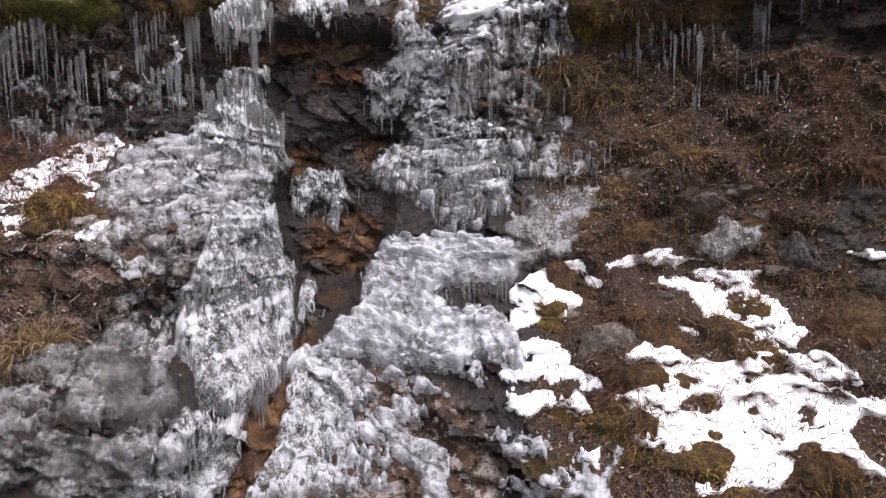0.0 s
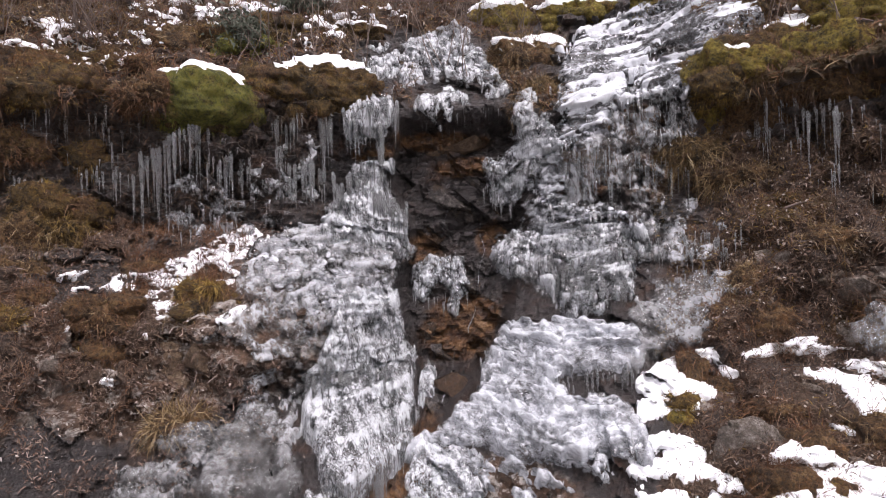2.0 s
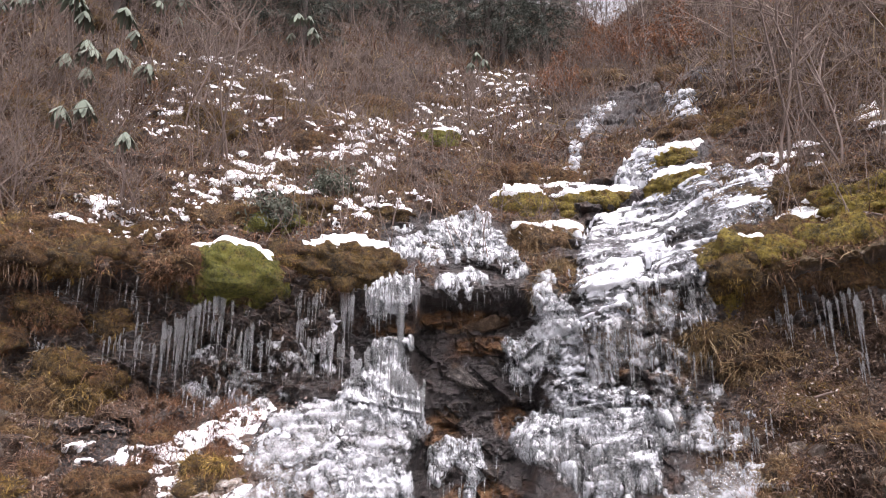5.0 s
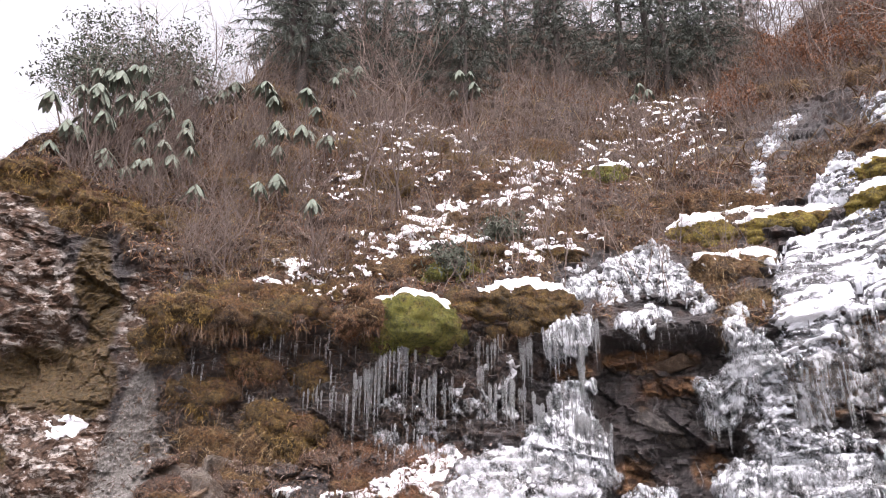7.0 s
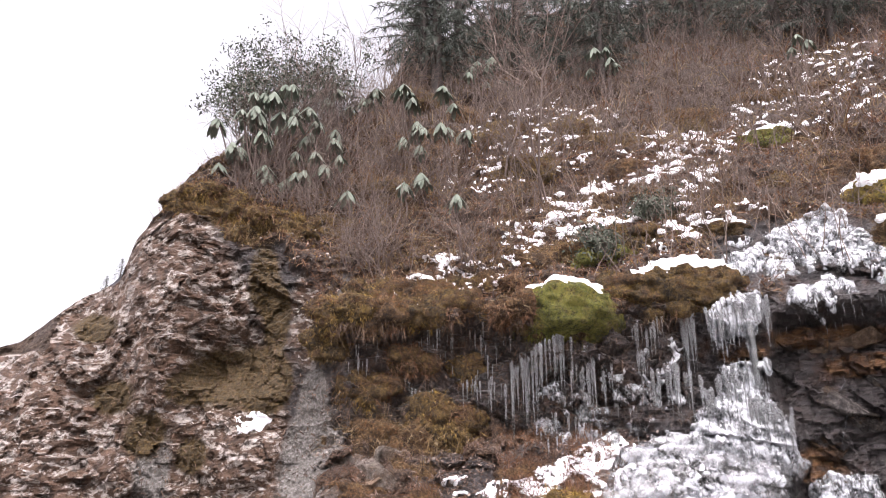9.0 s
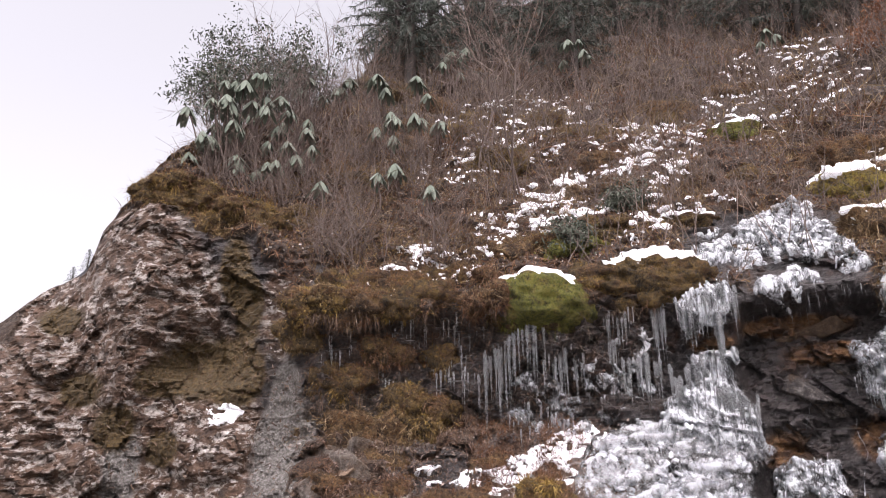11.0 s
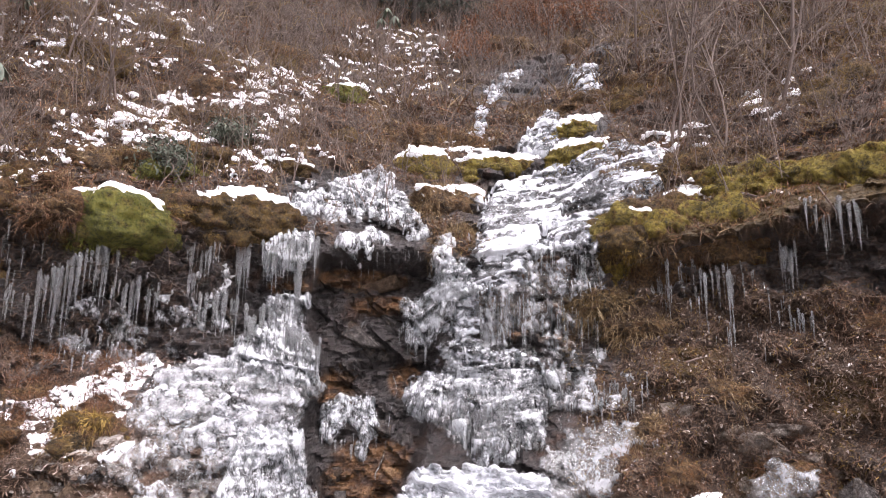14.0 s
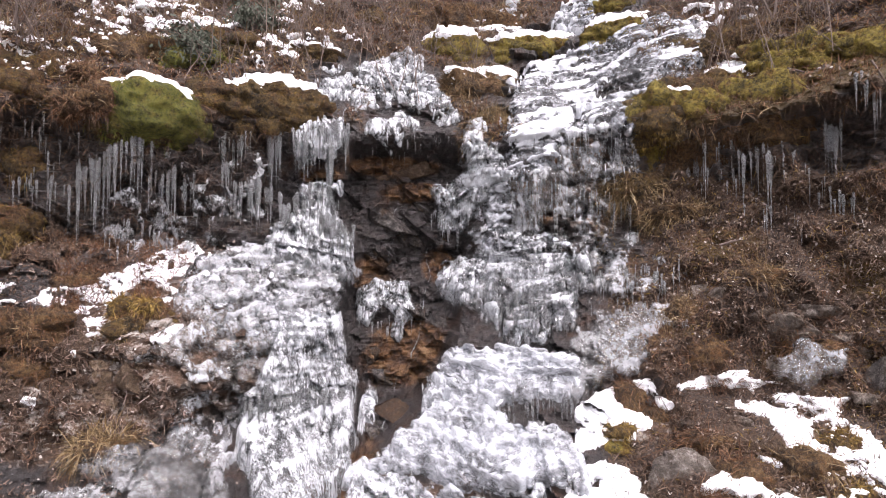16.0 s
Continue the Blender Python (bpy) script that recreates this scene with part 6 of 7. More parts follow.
mound("moss_mound", 34.9, 0.06, 0.19, 0.12, 0.12, M_TURF, "brown mossy stone in the snow", "moss", M_MOSSHAIR, 1200, (0.02, 0.05), 0.8, seed=49)
mound("moss_mound", 41.3, -0.15, 0.19, 0.08, 0.10, M_TURF, "small brown hummock in the snow", "moss", M_MOSSHAIR, 900, (0.02, 0.05), 0.8, seed=50)
mound("moss_mound", 37.4, -0.23, 0.18, 0.08, 0.10, M_TURF, "small brown hummock in the snow", "moss", M_MOSSHAIR, 900, (0.02, 0.05), 0.8, seed=51)
mound("moss_mound", 44.6, -0.26, 0.29, 0.13, 0.14, M_TURF, "brown turf showing through the snow", "moss", M_MOSSHAIR, 1600, (0.03, 0.07), 0.8, seed=52)
mound("moss_mound", 47.1, -0.17, 0.29, 0.10, 0.14, M_TURF, "brown turf showing through the snow", "moss", M_MOSSHAIR, 1600, (0.03, 0.07), 0.8, seed=53)
mound("moss_mound", 31.7, 0.04, 0.09, 0.06, 0.08, M_TURF, "small brown hummock in the snow", "moss", M_MOSSHAIR, 500, (0.02, 0.05), 0.8, seed=54)
mound("moss_mound", 39.0, -0.35, 0.11, 0.06, 0.08, M_TURF, "small brown hummock in the snow", "moss", M_MOSSHAIR, 500, (0.02, 0.05), 0.8, seed=55)
mound("turf_mound", -33.3, 2.85, 0.36, 0.3, 0.22, M_OLIVE, "mossy clod on the ledge's end", "turf", M_MOSSHAIR, 4200, (0.02, 0.07), 0.8, seed=62, width=0.004, rough=0.3)
mound("boulder", 15.2, 2.34, 0.21, 0.35, 0.18, M_LAND, "dark wet rock between ice strands", "boulder", seed=64)
mound("stone", 35.3, 1.33, 0.26, 0.16, 0.12, M_STONE, "pale stone on the leafy bank", "stone", seed=66, rough=0.3)
mound("stone", 39.8, 1.35, 0.32, 0.14, 0.12, M_STONE, "pale flat stone on the leafy bank", "stone", seed=67, rough=0.3)
mound("stone", 32.1, 1.50, 0.37, 0.21, 0.14, M_STONE, "grey stone half buried in litter", "stone", seed=68, rough=0.3)
mound("boulder", 36.3, 0.94, 0.56, 0.30, 0.25, M_STONE, "grey ice-glazed rock in the bank", "boulder", seed=71, rough=0.5)
mound("stone", 6.6, 3.59, 0.33, 0.20, 0.15, M_LAND, "dark stone among the ice cascade", "stone", seed=72)
mound("stone", 8.8, 3.51, 0.29, 0.23, 0.15, M_LAND, "dark rounded stone among the ice cascade", "stone", seed=73)
mound("turf_mound", -6.9, 5.00, 0.86, 0.39, 0.3, M_TURF, "brown hummock on the hillside", "turf", M_STRAW, 3900, (0.06, 0.2), 0.7, seed=74, width=0.004, rough=0.36)
mound("turf_mound", -14.1, 4.00, 0.81, 0.34, 0.3, M_TURF, "brown grassy hummock above the ledge", "turf", M_STRAW, 3900, (0.06, 0.2), 0.7, seed=75, width=0.004, rough=0.36)
mound("turf_mound", -6.6, 4.20, 0.70, 0.35, 0.3, M_OLIVE, "olive moss hummock above the ledge", "turf", M_GREENHAIR, 3000, (0.03, 0.08), 0.7, seed=76, width=0.004, rough=0.36)
mound("turf_mound", -11.0, 3.96, 0.67, 0.34, 0.3, M_GREEN, "green moss hummock above the ledge", "turf", M_GREENHAIR, 3000, (0.03, 0.08), 0.7, seed=77, width=0.004, rough=0.36)
mound("turf_mound", 12.0, 5.16, 1.08, 0.50, 0.35, M_TURF, "tangled brown hummock above the tussock", "turf", M_RUSTY, 4500, (0.06, 0.2), 0.7, seed=79, width=0.004, rough=0.36)
mound("moss_mound", 30.9, 4.16, 0.69, 0.42, 0.3, M_OLIVE, "olive bank beside the frozen stream", "moss", M_STRAW, 2600, (0.03, 0.11), 0.7, seed=80)
mound("moss_mound", 35.9, 4.28, 0.91, 0.42, 0.3, M_TURF, "brown bank above the overhang", "turf", M_STRAW, 2600, (0.06, 0.2), 0.7, seed=81)
mound("moss_mound", 44.3, 7.40, 1.65, 0.83, 0.5, M_OLIVE, "long mossy rock rib on the steep bank", "moss", M_MOSSHAIR, 1800, (0.03, 0.08), 0.7, seed=82)
mound("boulder", 18.8, 2.27, 0.42, 0.43, 0.10, M_TAN, "square tan rock veiled with clear ice", "boulder", seed=63, rough=0.1, sink=0.75)
mound("stone", 1.6, 3.44, 0.47, 0.40, 0.24, M_LAND, "dark rounded stone beside the ice cascade", "stone", seed=172)
mound("stone", 9.8, 3.44, 0.23, 0.26, 0.16, M_LAND, "dark wet stone in the ice cascade", "stone", seed=173)
mound("moss_mound", 24.2, 0.35, 0.31, 0.15, 0.16, M_GOLD, "golden moss tuft between snow strips", "moss", M_MOSSHAIR, 2600, (0.03, 0.09), 0.9, seed=45)
mound("moss_mound", 24.9, 0.47, 0.20, 0.11, 0.12, M_OLIVE, "brown moss tuft in the snow patch", "moss", M_MOSSHAIR, 1200, (0.02, 0.06), 0.9, seed=145)
mound("boulder", 29.6, 0.24, 0.40, 0.49, 0.14, M_STONE, "grey-tan rock bared beside the snow", "boulder", seed=146, rough=0.5, sink=0.7)
mound("stone", 37.0, 0.16, 0.36, 0.16, 0.12, M_STONE, "grey stone bared beside the snow", "stone", seed=147, rough=0.5, sink=0.7)
mound("moss_mound", 40.6, 0.42, 0.25, 0.17, 0.14, M_OLIVE, "mossy brown tuft in broken snow", "moss", M_MOSSHAIR, 1600, (0.03, 0.08), 0.9, seed=148)
mound("moss_mound", 41.3, 0.19, 0.28, 0.13, 0.14, M_OLIVE, "golden moss along the snow edge", "moss", M_MOSSHAIR, 1600, (0.03, 0.08), 0.9, seed=149)
mound("moss_mound", 37.8, -0.48, 0.37, 0.14, 0.16, M_OLIVE, "golden moss below the snow field", "moss", M_MOSSHAIR, 2400, (0.03, 0.09), 0.9, seed=150)
mound("moss_mound", 30.4, -0.05, 0.29, 0.14, 0.14, M_OLIVE, "brown turf tongue at the snow edge", "moss", M_RUSTY, 2400, (0.03, 0.09), 0.9, seed=151)
mound("moss_mound", 34.9, 0.09, 0.26, 0.10, 0.12, M_OLIVE, "brown turf in the snow field", "moss", M_RUSTY, 1600, (0.03, 0.07), 0.9, seed=152)
mound("moss_mound", 45.4, -0.37, 0.49, 0.13, 0.14, M_OLIVE, "brown turf at the snow edge", "moss", M_RUSTY, 2400, (0.03, 0.09), 0.9, seed=153)
mound("moss_mound", 28.4, 3.2, 0.35, 0.28, 0.3, M_OLIVE, "brown moss at the end of the overhang", "moss", M_MOSSHAIR, 2600, (0.02, 0.06), 0.9, seed=182)
mound("boulder", 4.9, 2.25, 0.69, 0.41, 0.26, M_SLATE, "dark wet slab in the recess between the falls", "boulder", seed=190, rough=0.6, sink=0.7, tilt=0.5)
mound("boulder", 8.9, 2.35, 0.38, 0.40, 0.22, M_SLATE, "dark wet rock in the recess between the falls", "boulder", seed=191, rough=0.6, sink=0.75, tilt=0.7)
mound("boulder", 6.7, 2.70, 0.69, 0.19, 0.2, M_TAN, "rusty ledge stone in the recess", "boulder", seed=192, rough=0.6, sink=0.7, tilt=-0.15)
mound("stone", 11.5, 3.21, 0.56, 0.19, 0.2, M_LAND, "dark ledge stone under the tussock", "stone", seed=194, rough=0.2)
mound("moss_mound", -26.7, 2.65, 0.4, 0.18, 0.22, M_OLIVE, "mossy clod on the wet wall", "moss", M_RUSTY, 3600, (0.03, 0.08), 0.9, seed=195)
mound("moss_mound", -21.5, 2.54, 0.42, 0.24, 0.18, M_OLIVE, "orange moss clod on the wet wall", "moss", M_MOSSHAIR, 2400, (0.02, 0.07), 0.9, seed=196)
mound("moss_mound", -30.0, 2.35, 0.47, 0.27, 0.2, M_OLIVE, "moss clod on the wet wall", "moss", M_RUSTY, 2400, (0.03, 0.08), 0.9, seed=197)
mound("moss_mound", -23.8, 2.0, 0.65, 0.53, 0.35, M_OLIVE, "shaggy golden moss tussock under the ledge", "moss", M_MOSSHAIR, 7000, (0.03, 0.10), 0.9, seed=198)
mound("boulder", 4.5, 1.83, 0.50, 0.31, 0.2, M_RUSTROCK, "brown tilted rock in the gully", "boulder", seed=193, rough=0.6, sink=0.75, tilt=0.5)
mound("boulder", 8.0, 1.98, 0.44, 0.29, 0.2, M_SLATE, "dark tilted rock in the gully", "boulder", seed=199, rough=0.6, sink=0.75, tilt=0.6)
mound("boulder", 5.9, 1.58, 0.55, 0.25, 0.2, M_RUSTROCK, "brown rock low in the gully", "boulder", seed=200, rough=0.6, sink=0.75, tilt=0.3)
mound("boulder", -16.2, 0.74, 0.40, 0.46, 0.16, M_TAN, "tan rock face at the boulder corner", "boulder", seed=210, rough=0.35, sink=0.5, tilt=-0.3)
mound("boulder", -14.0, 0.82, 0.26, 0.42, 0.14, M_TAN, "tan rock rib beside the boulder corner", "boulder", seed=220, rough=0.35, sink=0.5, tilt=-0.4)
mound("boulder", -28.2, 1.71, 0.51, 0.40, 0.2, M_STONE, "pale grey boulder in the bank", "boulder", seed=211, rough=0.5, sink=0.6, tilt=0.3)
mound("boulder", -29.5, 1.56, 0.33, 0.28, 0.2, M_TAN, "tan boulder in the bank", "boulder", seed=212, rough=0.5, sink=0.6, tilt=0.3)
mound("boulder", -25.3, 0.74, 0.56, 0.66, 0.18, M_STONE, "grey rock slab bared on the slope", "boulder", seed=213, rough=0.5, sink=0.75, tilt=0.35)
mound("boulder", -27.3, 0.42, 0.59, 0.35, 0.18, M_STONE, "grey broken rock low on the slope", "boulder", seed=214, rough=0.5, sink=0.75, tilt=0.2)
mound("moss_mound", -13.4, 1.30, 0.35, 0.30, 0.16, M_OLIVE, "rust-brown grass hanging below the snow", "moss", M_RUSTY, 3600, (0.05, 0.13), 1.2, seed=215)
mound("moss_mound", -20.9, 1.18, 0.36, 0.26, 0.14, M_TURF, "brown turf clod on the slope", "moss", M_RUSTY, 2600, (0.04, 0.1), 1.1, seed=216)
mound("moss_mound", -21.2, 0.80, 0.40, 0.30, 0.14, M_TURF, "brown turf clod on the slope", "moss", M_RUSTY, 2600, (0.04, 0.1), 1.1, seed=217)
mound("moss_mound", -27.6, 1.20, 0.32, 0.19, 0.16, M_OLIVE, "ochre moss clod on the slope", "moss", M_MOSSHAIR, 2600, (0.03, 0.08), 1.0, seed=218)
mound("grass_tussock", -16.0, 0.40, 0.29, 0.16, 0.14, M_TURF, "straw tuft hanging from a crack", "grass", M_STRAW, 1600, (0.08, 0.2), 1.5, seed=219)

for k, (b, z, w, h) in enumerate(((5.6, 0.58, 0.36, 0.24), (7.2, 0.36, 0.40, 0.22), (4.3, 0.80, 0.26, 0.26), (5.0, 0.22, 0.30, 0.20), (9.4, 0.62, 0.34, 0.20), (8.6, 1.25, 0.34, 0.26), (10.6, 1.10, 0.30, 0.22), (3.9, 1.28, 0.24, 0.30), (10.8, 2.0, 0.30, 0.28), (6.9, 2.08, 0.42, 0.26))):
    mound("boulder", b, z, w, h, 0.16, M_RUSTROCK if k in (1, 4) else M_SLATE, "rust-brown wet rock in the gully" if k in (1, 4) else "dark wet rock in the gully", "boulder", seed=850 + k, rough=0.5, sink=0.6, tilt=0.5)
for k, (b, z, w, h, look_of) in enumerate(((32.6, 1.50, 0.36, 0.26, M_STONE), (37.0, 1.25, 0.62, 0.26, M_STONE), (39.6, 1.22, 0.56, 0.24, M_STONE), (44.0, 0.75, 0.36, 0.5, M_SLATE), (48.8, 0.55, 0.9, 0.30, M_SLATE), (49.6, 0.25, 0.9, 0.26, M_SLATE), (47.0, 0.95, 0.5, 0.24, M_SLATE))):
    mound("boulder", b, z, w, h, 0.18, look_of, "pale weathered rock showing through the leafy bank" if look_of is M_STONE else "dark layered rock at the edge of the bank", "boulder", seed=870 + k, rough=0.45, sink=0.6, tilt=0.15)
# turf and moss along the two overhanging ledges, clod by clod
gl = np.random.default_rng(61)
for k in range(46):
    b = -33.5 + 27.5 * (k + gl.uniform(0, 0.9)) / 46
    if -17.2 < b < -9.8:
        continue
    low, high = np.interp(b, (-33.4, -31, -28, -26.8, -24, -21, -17, -10, -6), (2.84, 2.80, 2.84, 2.98, 3.0, 3.03, 2.98, 3.0, 3.05)), np.interp(b, (-33.5, -31.7, -27.8, -24, -17, -6), (3.02, 3.17, 3.24, 3.38, 3.54, 3.5))
    f = gl.random()
    kind = gl.integers(4)
    mound("turf_mound", b, low + 0.20 + (high - low) * (1.1 * f - 0.15), gl.uniform(0.18, 0.48), gl.uniform(0.12, 0.28), gl.uniform(0.10, 0.30), (M_OLIVE, M_TURF, M_TURF, M_OLIVE)[kind],
          ("golden-brown moss on the turf ledge", "dark brown turf hanging over the ledge", "rusty dead grass on the turf ledge", "olive moss clod on the turf ledge")[kind], "turf",
          (M_MOSSHAIR, M_LITTER, M_RUSTY, M_MOSSHAIR)[kind], int(gl.uniform(1500, 2600)), (0.02, 0.06 if kind != 2 else 0.10), gl.uniform(0.5, 0.9), seed=700 + k, width=0.005, rough=0.3)
for k in range(44):
    b = 27.6 + 19.5 * (k + gl.uniform(0, 0.9)) / 44
    low, high = np.interp(b, (27, 29, 32, 37, 38.6, 44, 47), (3.12, 3.10, 3.08, 3.14, 3.46, 3.46, 3.4)), np.interp(b, (27, 29, 32, 34.5, 38, 44, 47), (3.20, 3.36, 3.62, 3.76, 3.76, 3.78, 3.8))
    f = gl.random()
    gold = gl.random() < (0.72 if b < 36 else 0.92)
    mound("moss_mound", b, low + 0.17 + (high - low) * f, gl.uniform(0.25, 0.60), gl.uniform(0.16, 0.30), gl.uniform(0.15, 0.32), M_GOLD if gold else M_OLIVE,
          "golden-green moss cushion on the overhang" if gold else "brown moss cushion on the overhang", "moss", M_MOSSHAIR if gold else M_RUSTY, int(gl.uniform(1500, 2800)), (0.015, 0.05), 0.7, seed=760 + k,
          snow=1.5 if gold and f > 0.45 and b < 36.5 else 0.0)
for k in range(18):
    b = 28.2 + 10.0 * (k + gl.uniform(0, 0.9)) / 18
    mound("turf_mound", b, float(np.interp(b, (28, 34, 38, 40, 46), (2.82, 2.90, 2.92, 3.08, 3.12))) + gl.uniform(-0.08, 0.06), gl.uniform(0.3, 0.6), gl.uniform(0.16, 0.26), 0.14, M_TURF,
          "dark brown roots and turf under the moss", "turf", M_LITTER if k % 3 else M_RUSTY, 1500, (0.03, 0.11), 0.9, seed=820 + k, width=0.004, rough=0.2, sink=0.8)

# ---- plants of the hillside ----


def grow(soup, g, start, heading, length, radius, depth, fork, droop, twigs=None):
    """A crooked branch and its side branches."""
    n = 6 if depth > 0 else 4 + depth
    pts, d = [np.array(start, float)], np.array(heading, float)
    for i in range(n - 1):
        d = d + g.normal(0, 0.14, 3) + np.array((0, 0, droop))
        d /= np.linalg.norm(d)
        pts.append(pts[-1] + d * length / (n - 1))
    target = twigs if (twigs is not None and depth <= 0) else soup
    tube(target, pts, np.linspace(radius, radius * 0.45, n), 4 if depth > 0 else 3)
    if depth <= -1:
        return pts[-1:]
    tips = [pts[-1]]
    for k in range(fork):
        i = int(g.integers(1, n))
        turn = g.normal(0, 1, 3)
        turn -= turn @ d * d
        h = d * 0.75 + 0.75 * turn / (np.linalg.norm(turn) + 1e-9)
        h /= np.linalg.norm(h)
        tips += grow(soup, g, pts[i], h, length * g.uniform(0.4, 0.65), radius * 0.5, depth - 1, fork, droop, twigs)
    return tips


def bare_shrub(seed, stems, height, thick):
    """Prototype of a leafless shrub: stems and twigs."""
    g = np.random.default_rng(seed)
    s, t = Soup(), Soup()
    for k in range(stems):
        a = g.uniform(0, 6.28)
        lean = g.uniform(0.1, 0.6)
        grow(s, g, (0.12 * math.cos(a), 0.12 * math.sin(a), -0.05), (lean * math.cos(a), lean * math.sin(a), 1), height * g.uniform(0.6, 1.0), thick, 1, 4, 0.04, t)
    return s.get(), t.get()


def put_shrub(b, z, proto, scale, turn, group):
    p = spot(b, z)
    ob = copy_thing(proto, Matrix.Translation(p) @ Matrix.Rotation(turn, 4, "Z") @ Matrix.Diagonal((scale, scale, scale, 1)))
    return ob


SHRUBS = []
for k, (stems, height, thick) in enumerate(((7, 1.3, 0.010), (5, 1.7, 0.012), (9, 1.0, 0.008), (6, 1.5, 0.010))):
    proto = thing("bare_shrub", (0, -30 - k, -3), "leafless grey-brown shrub of thin tangled twigs", "shrub", "bare shrubs on the hillside")
    (sv, sf), (tv, tf) = bare_shrub(30 + k, stems, height, thick)
    part("trunk", sv, sf, M_BARK, proto)
    part("crown", tv, tf, M_TWIG, proto, "fine red-brown twigs")
    SHRUBS.append(proto)
SAPLINGS = []
for k in range(3):
    proto = thing("bare_sapling", (0, -40 - k, -3), "thin leafless grey sapling with crooked branches", "tree", "bare saplings on the hillside")
    g = np.random.default_rng(60 + k)
    s, t = Soup(), Soup()
    for i in range(2):
        grow(s, g, (0.1 * i, 0, -0.1), (0.2 * g.normal(), 0.2 * g.normal(), 1), 3.4 - 0.8 * i, 0.024, 1, 7, 0.06, t)
    part("trunk", *s.get(), M_BARK, proto)
    part("crown", *t.get(), M_TWIG, proto, "fine grey-brown twigs")
    SAPLINGS.append(proto)

gs = np.random.default_rng(11)
planted = 0
while planted < 300:
    b = gs.uniform(-42.5, 54)
    top = float(crest(np.array([b]))[0])
    lip = float(along(LIP_Z, np.array([b]))[0])
    z = lip + 0.5 + (top - lip - 0.5) * gs.random() ** 1.3
    if gs.random() > (lip + 4 + (z - lip)) / 13 + 0.15:
        continue
    if 13 < b < 29 and z < 6.2 + 0.02 * b or (-16 < b < 3 and z < 4.3 and gs.random() < 0.5):
        continue
    put_shrub(b, z, SHRUBS[gs.integers(4)], gs.uniform(0.45, 1.0) * (0.55 + 0.65 * (z - lip) / (top - lip)), gs.uniform(0, 6.28), "")
    planted += 1
for k in range(64):
    b = gs.uniform(-24, 52)
    top = float(crest(np.array([b]))[0])
    z = top - 6 * gs.random() ** 1.5
    put_shrub(b, z, SAPLINGS[gs.integers(3)], gs.uniform(0.6, 1.1), gs.uniform(0, 6.28), "")
for b, z, sc in ((33, 4.6, 0.9), (37, 4.3, 0.8), (41, 5.0, 1.0), (36, 5.6, 1.0), (30, 7.0, 1.0), (-15, 5.0, 0.7), (-18, 5.6, 0.8), (-38, 6.4, 0.5), (-33, 7.6, 0.5)):
    put_shrub(b, z, SAPLINGS[gs.integers(3)], sc, gs.uniform(0, 6.28), "")


def leaf_whorl(soup, g, tip, count, size):
    """Drooping leathery leaves round a shoot's tip."""
    for k in range(count):
        a = k * 2.4 + g.uniform(-0.3, 0.3)
        out = np.array((math.cos(a), math.sin(a), 0))
        side = np.array((-math.sin(a), math.cos(a), 0))
        length = size * g.uniform(0.75, 1.1)
        hang = g.uniform(0.95, 1.5)
        w = length * 0.13
        rows, ang, p = [], 0.3, np.array(tip, float)
        n = 6
        for i in range(n):
            f = i / (n - 1)
            half = w * math.sin(math.pi * min(0.98, 0.12 + 0.86 * f)) ** 0.7
            fold = np.array((0, 0, -0.35 * half))
            rows += [p - side * half + fold, p, p + side * half + fold]
            ang += (hang - ang) * 0.45
            p = p + (out * math.cos(ang) + np.array((0, 0, -math.sin(ang)))) * length / (n - 1)
        i = np.arange(n * 3).reshape(n, 3)
        a0, b0, c0, d0 = i[:-1, :-1], i[:-1, 1:], i[1:, 1:], i[1:, :-1]
        soup.put(rows, np.concatenate([np.stack([a0, b0, c0], -1).reshape(-1, 3), np.stack([a0, c0, d0], -1).reshape(-1, 3)]))


def rhododendron(b, z, tall, whorls):
    p = spot(b, z)
    g = np.random.default_rng(int(abs(b) * 100 + z * 1000))
    root = thing("rhododendron", p, "rhododendron with drooping grey-green leathery leaves", "shrub", "rhododendrons on the hillside")
    for k in range(whorls):
        s, leaves = Soup(), Soup()
        a = g.uniform(0, 6.28)
        reach = 0.0 if k == 0 else g.uniform(0.08, 0.34) * min(1.5, 0.6 + 0.12 * whorls)
        tip = np.array((reach * math.cos(a), reach * math.sin(a) * 0.7, tall * (1 if k == 0 else g.uniform(0.65, 1.08))))
        pts = [np.array((0, 0, -0.08)) * (1 - f) + tip * f + np.array((0.05 * math.sin(f * 5 + k), 0.04 * math.sin(f * 4 + 2 * k), 0.06 * math.sin(f * 3.1))) * (1 - f) for f in np.linspace(0, 1, 7)]
        tube(s, pts, np.linspace(0.016, 0.007, 7), 5)
        leaf_whorl(leaves, g, tip + (0, 0, 0.02), int(g.integers(9, 14)), g.uniform(0.24, 0.33))
        stem = part("stem", *s.get(), M_BARK, root)
        part("leaf_whorl", *leaves.get(), M_LEATHER, stem, "drooping grey-green leaves")


def leather_leaf():
    s = Shade("leathery_leaf")
    col = s.ramp(s.math("ADD", s.math("MULTIPLY", s.noise(9, 3), 0.5), s.math("MULTIPLY", s.island(), 0.5)),
                 [(0.25, (0.11, 0.13, 0.10)), (0.5, (0.16, 0.185, 0.145)), (0.8, (0.23, 0.255, 0.21))])
    return s.done(col, 0.8, Specular_IOR_Level=0.2)


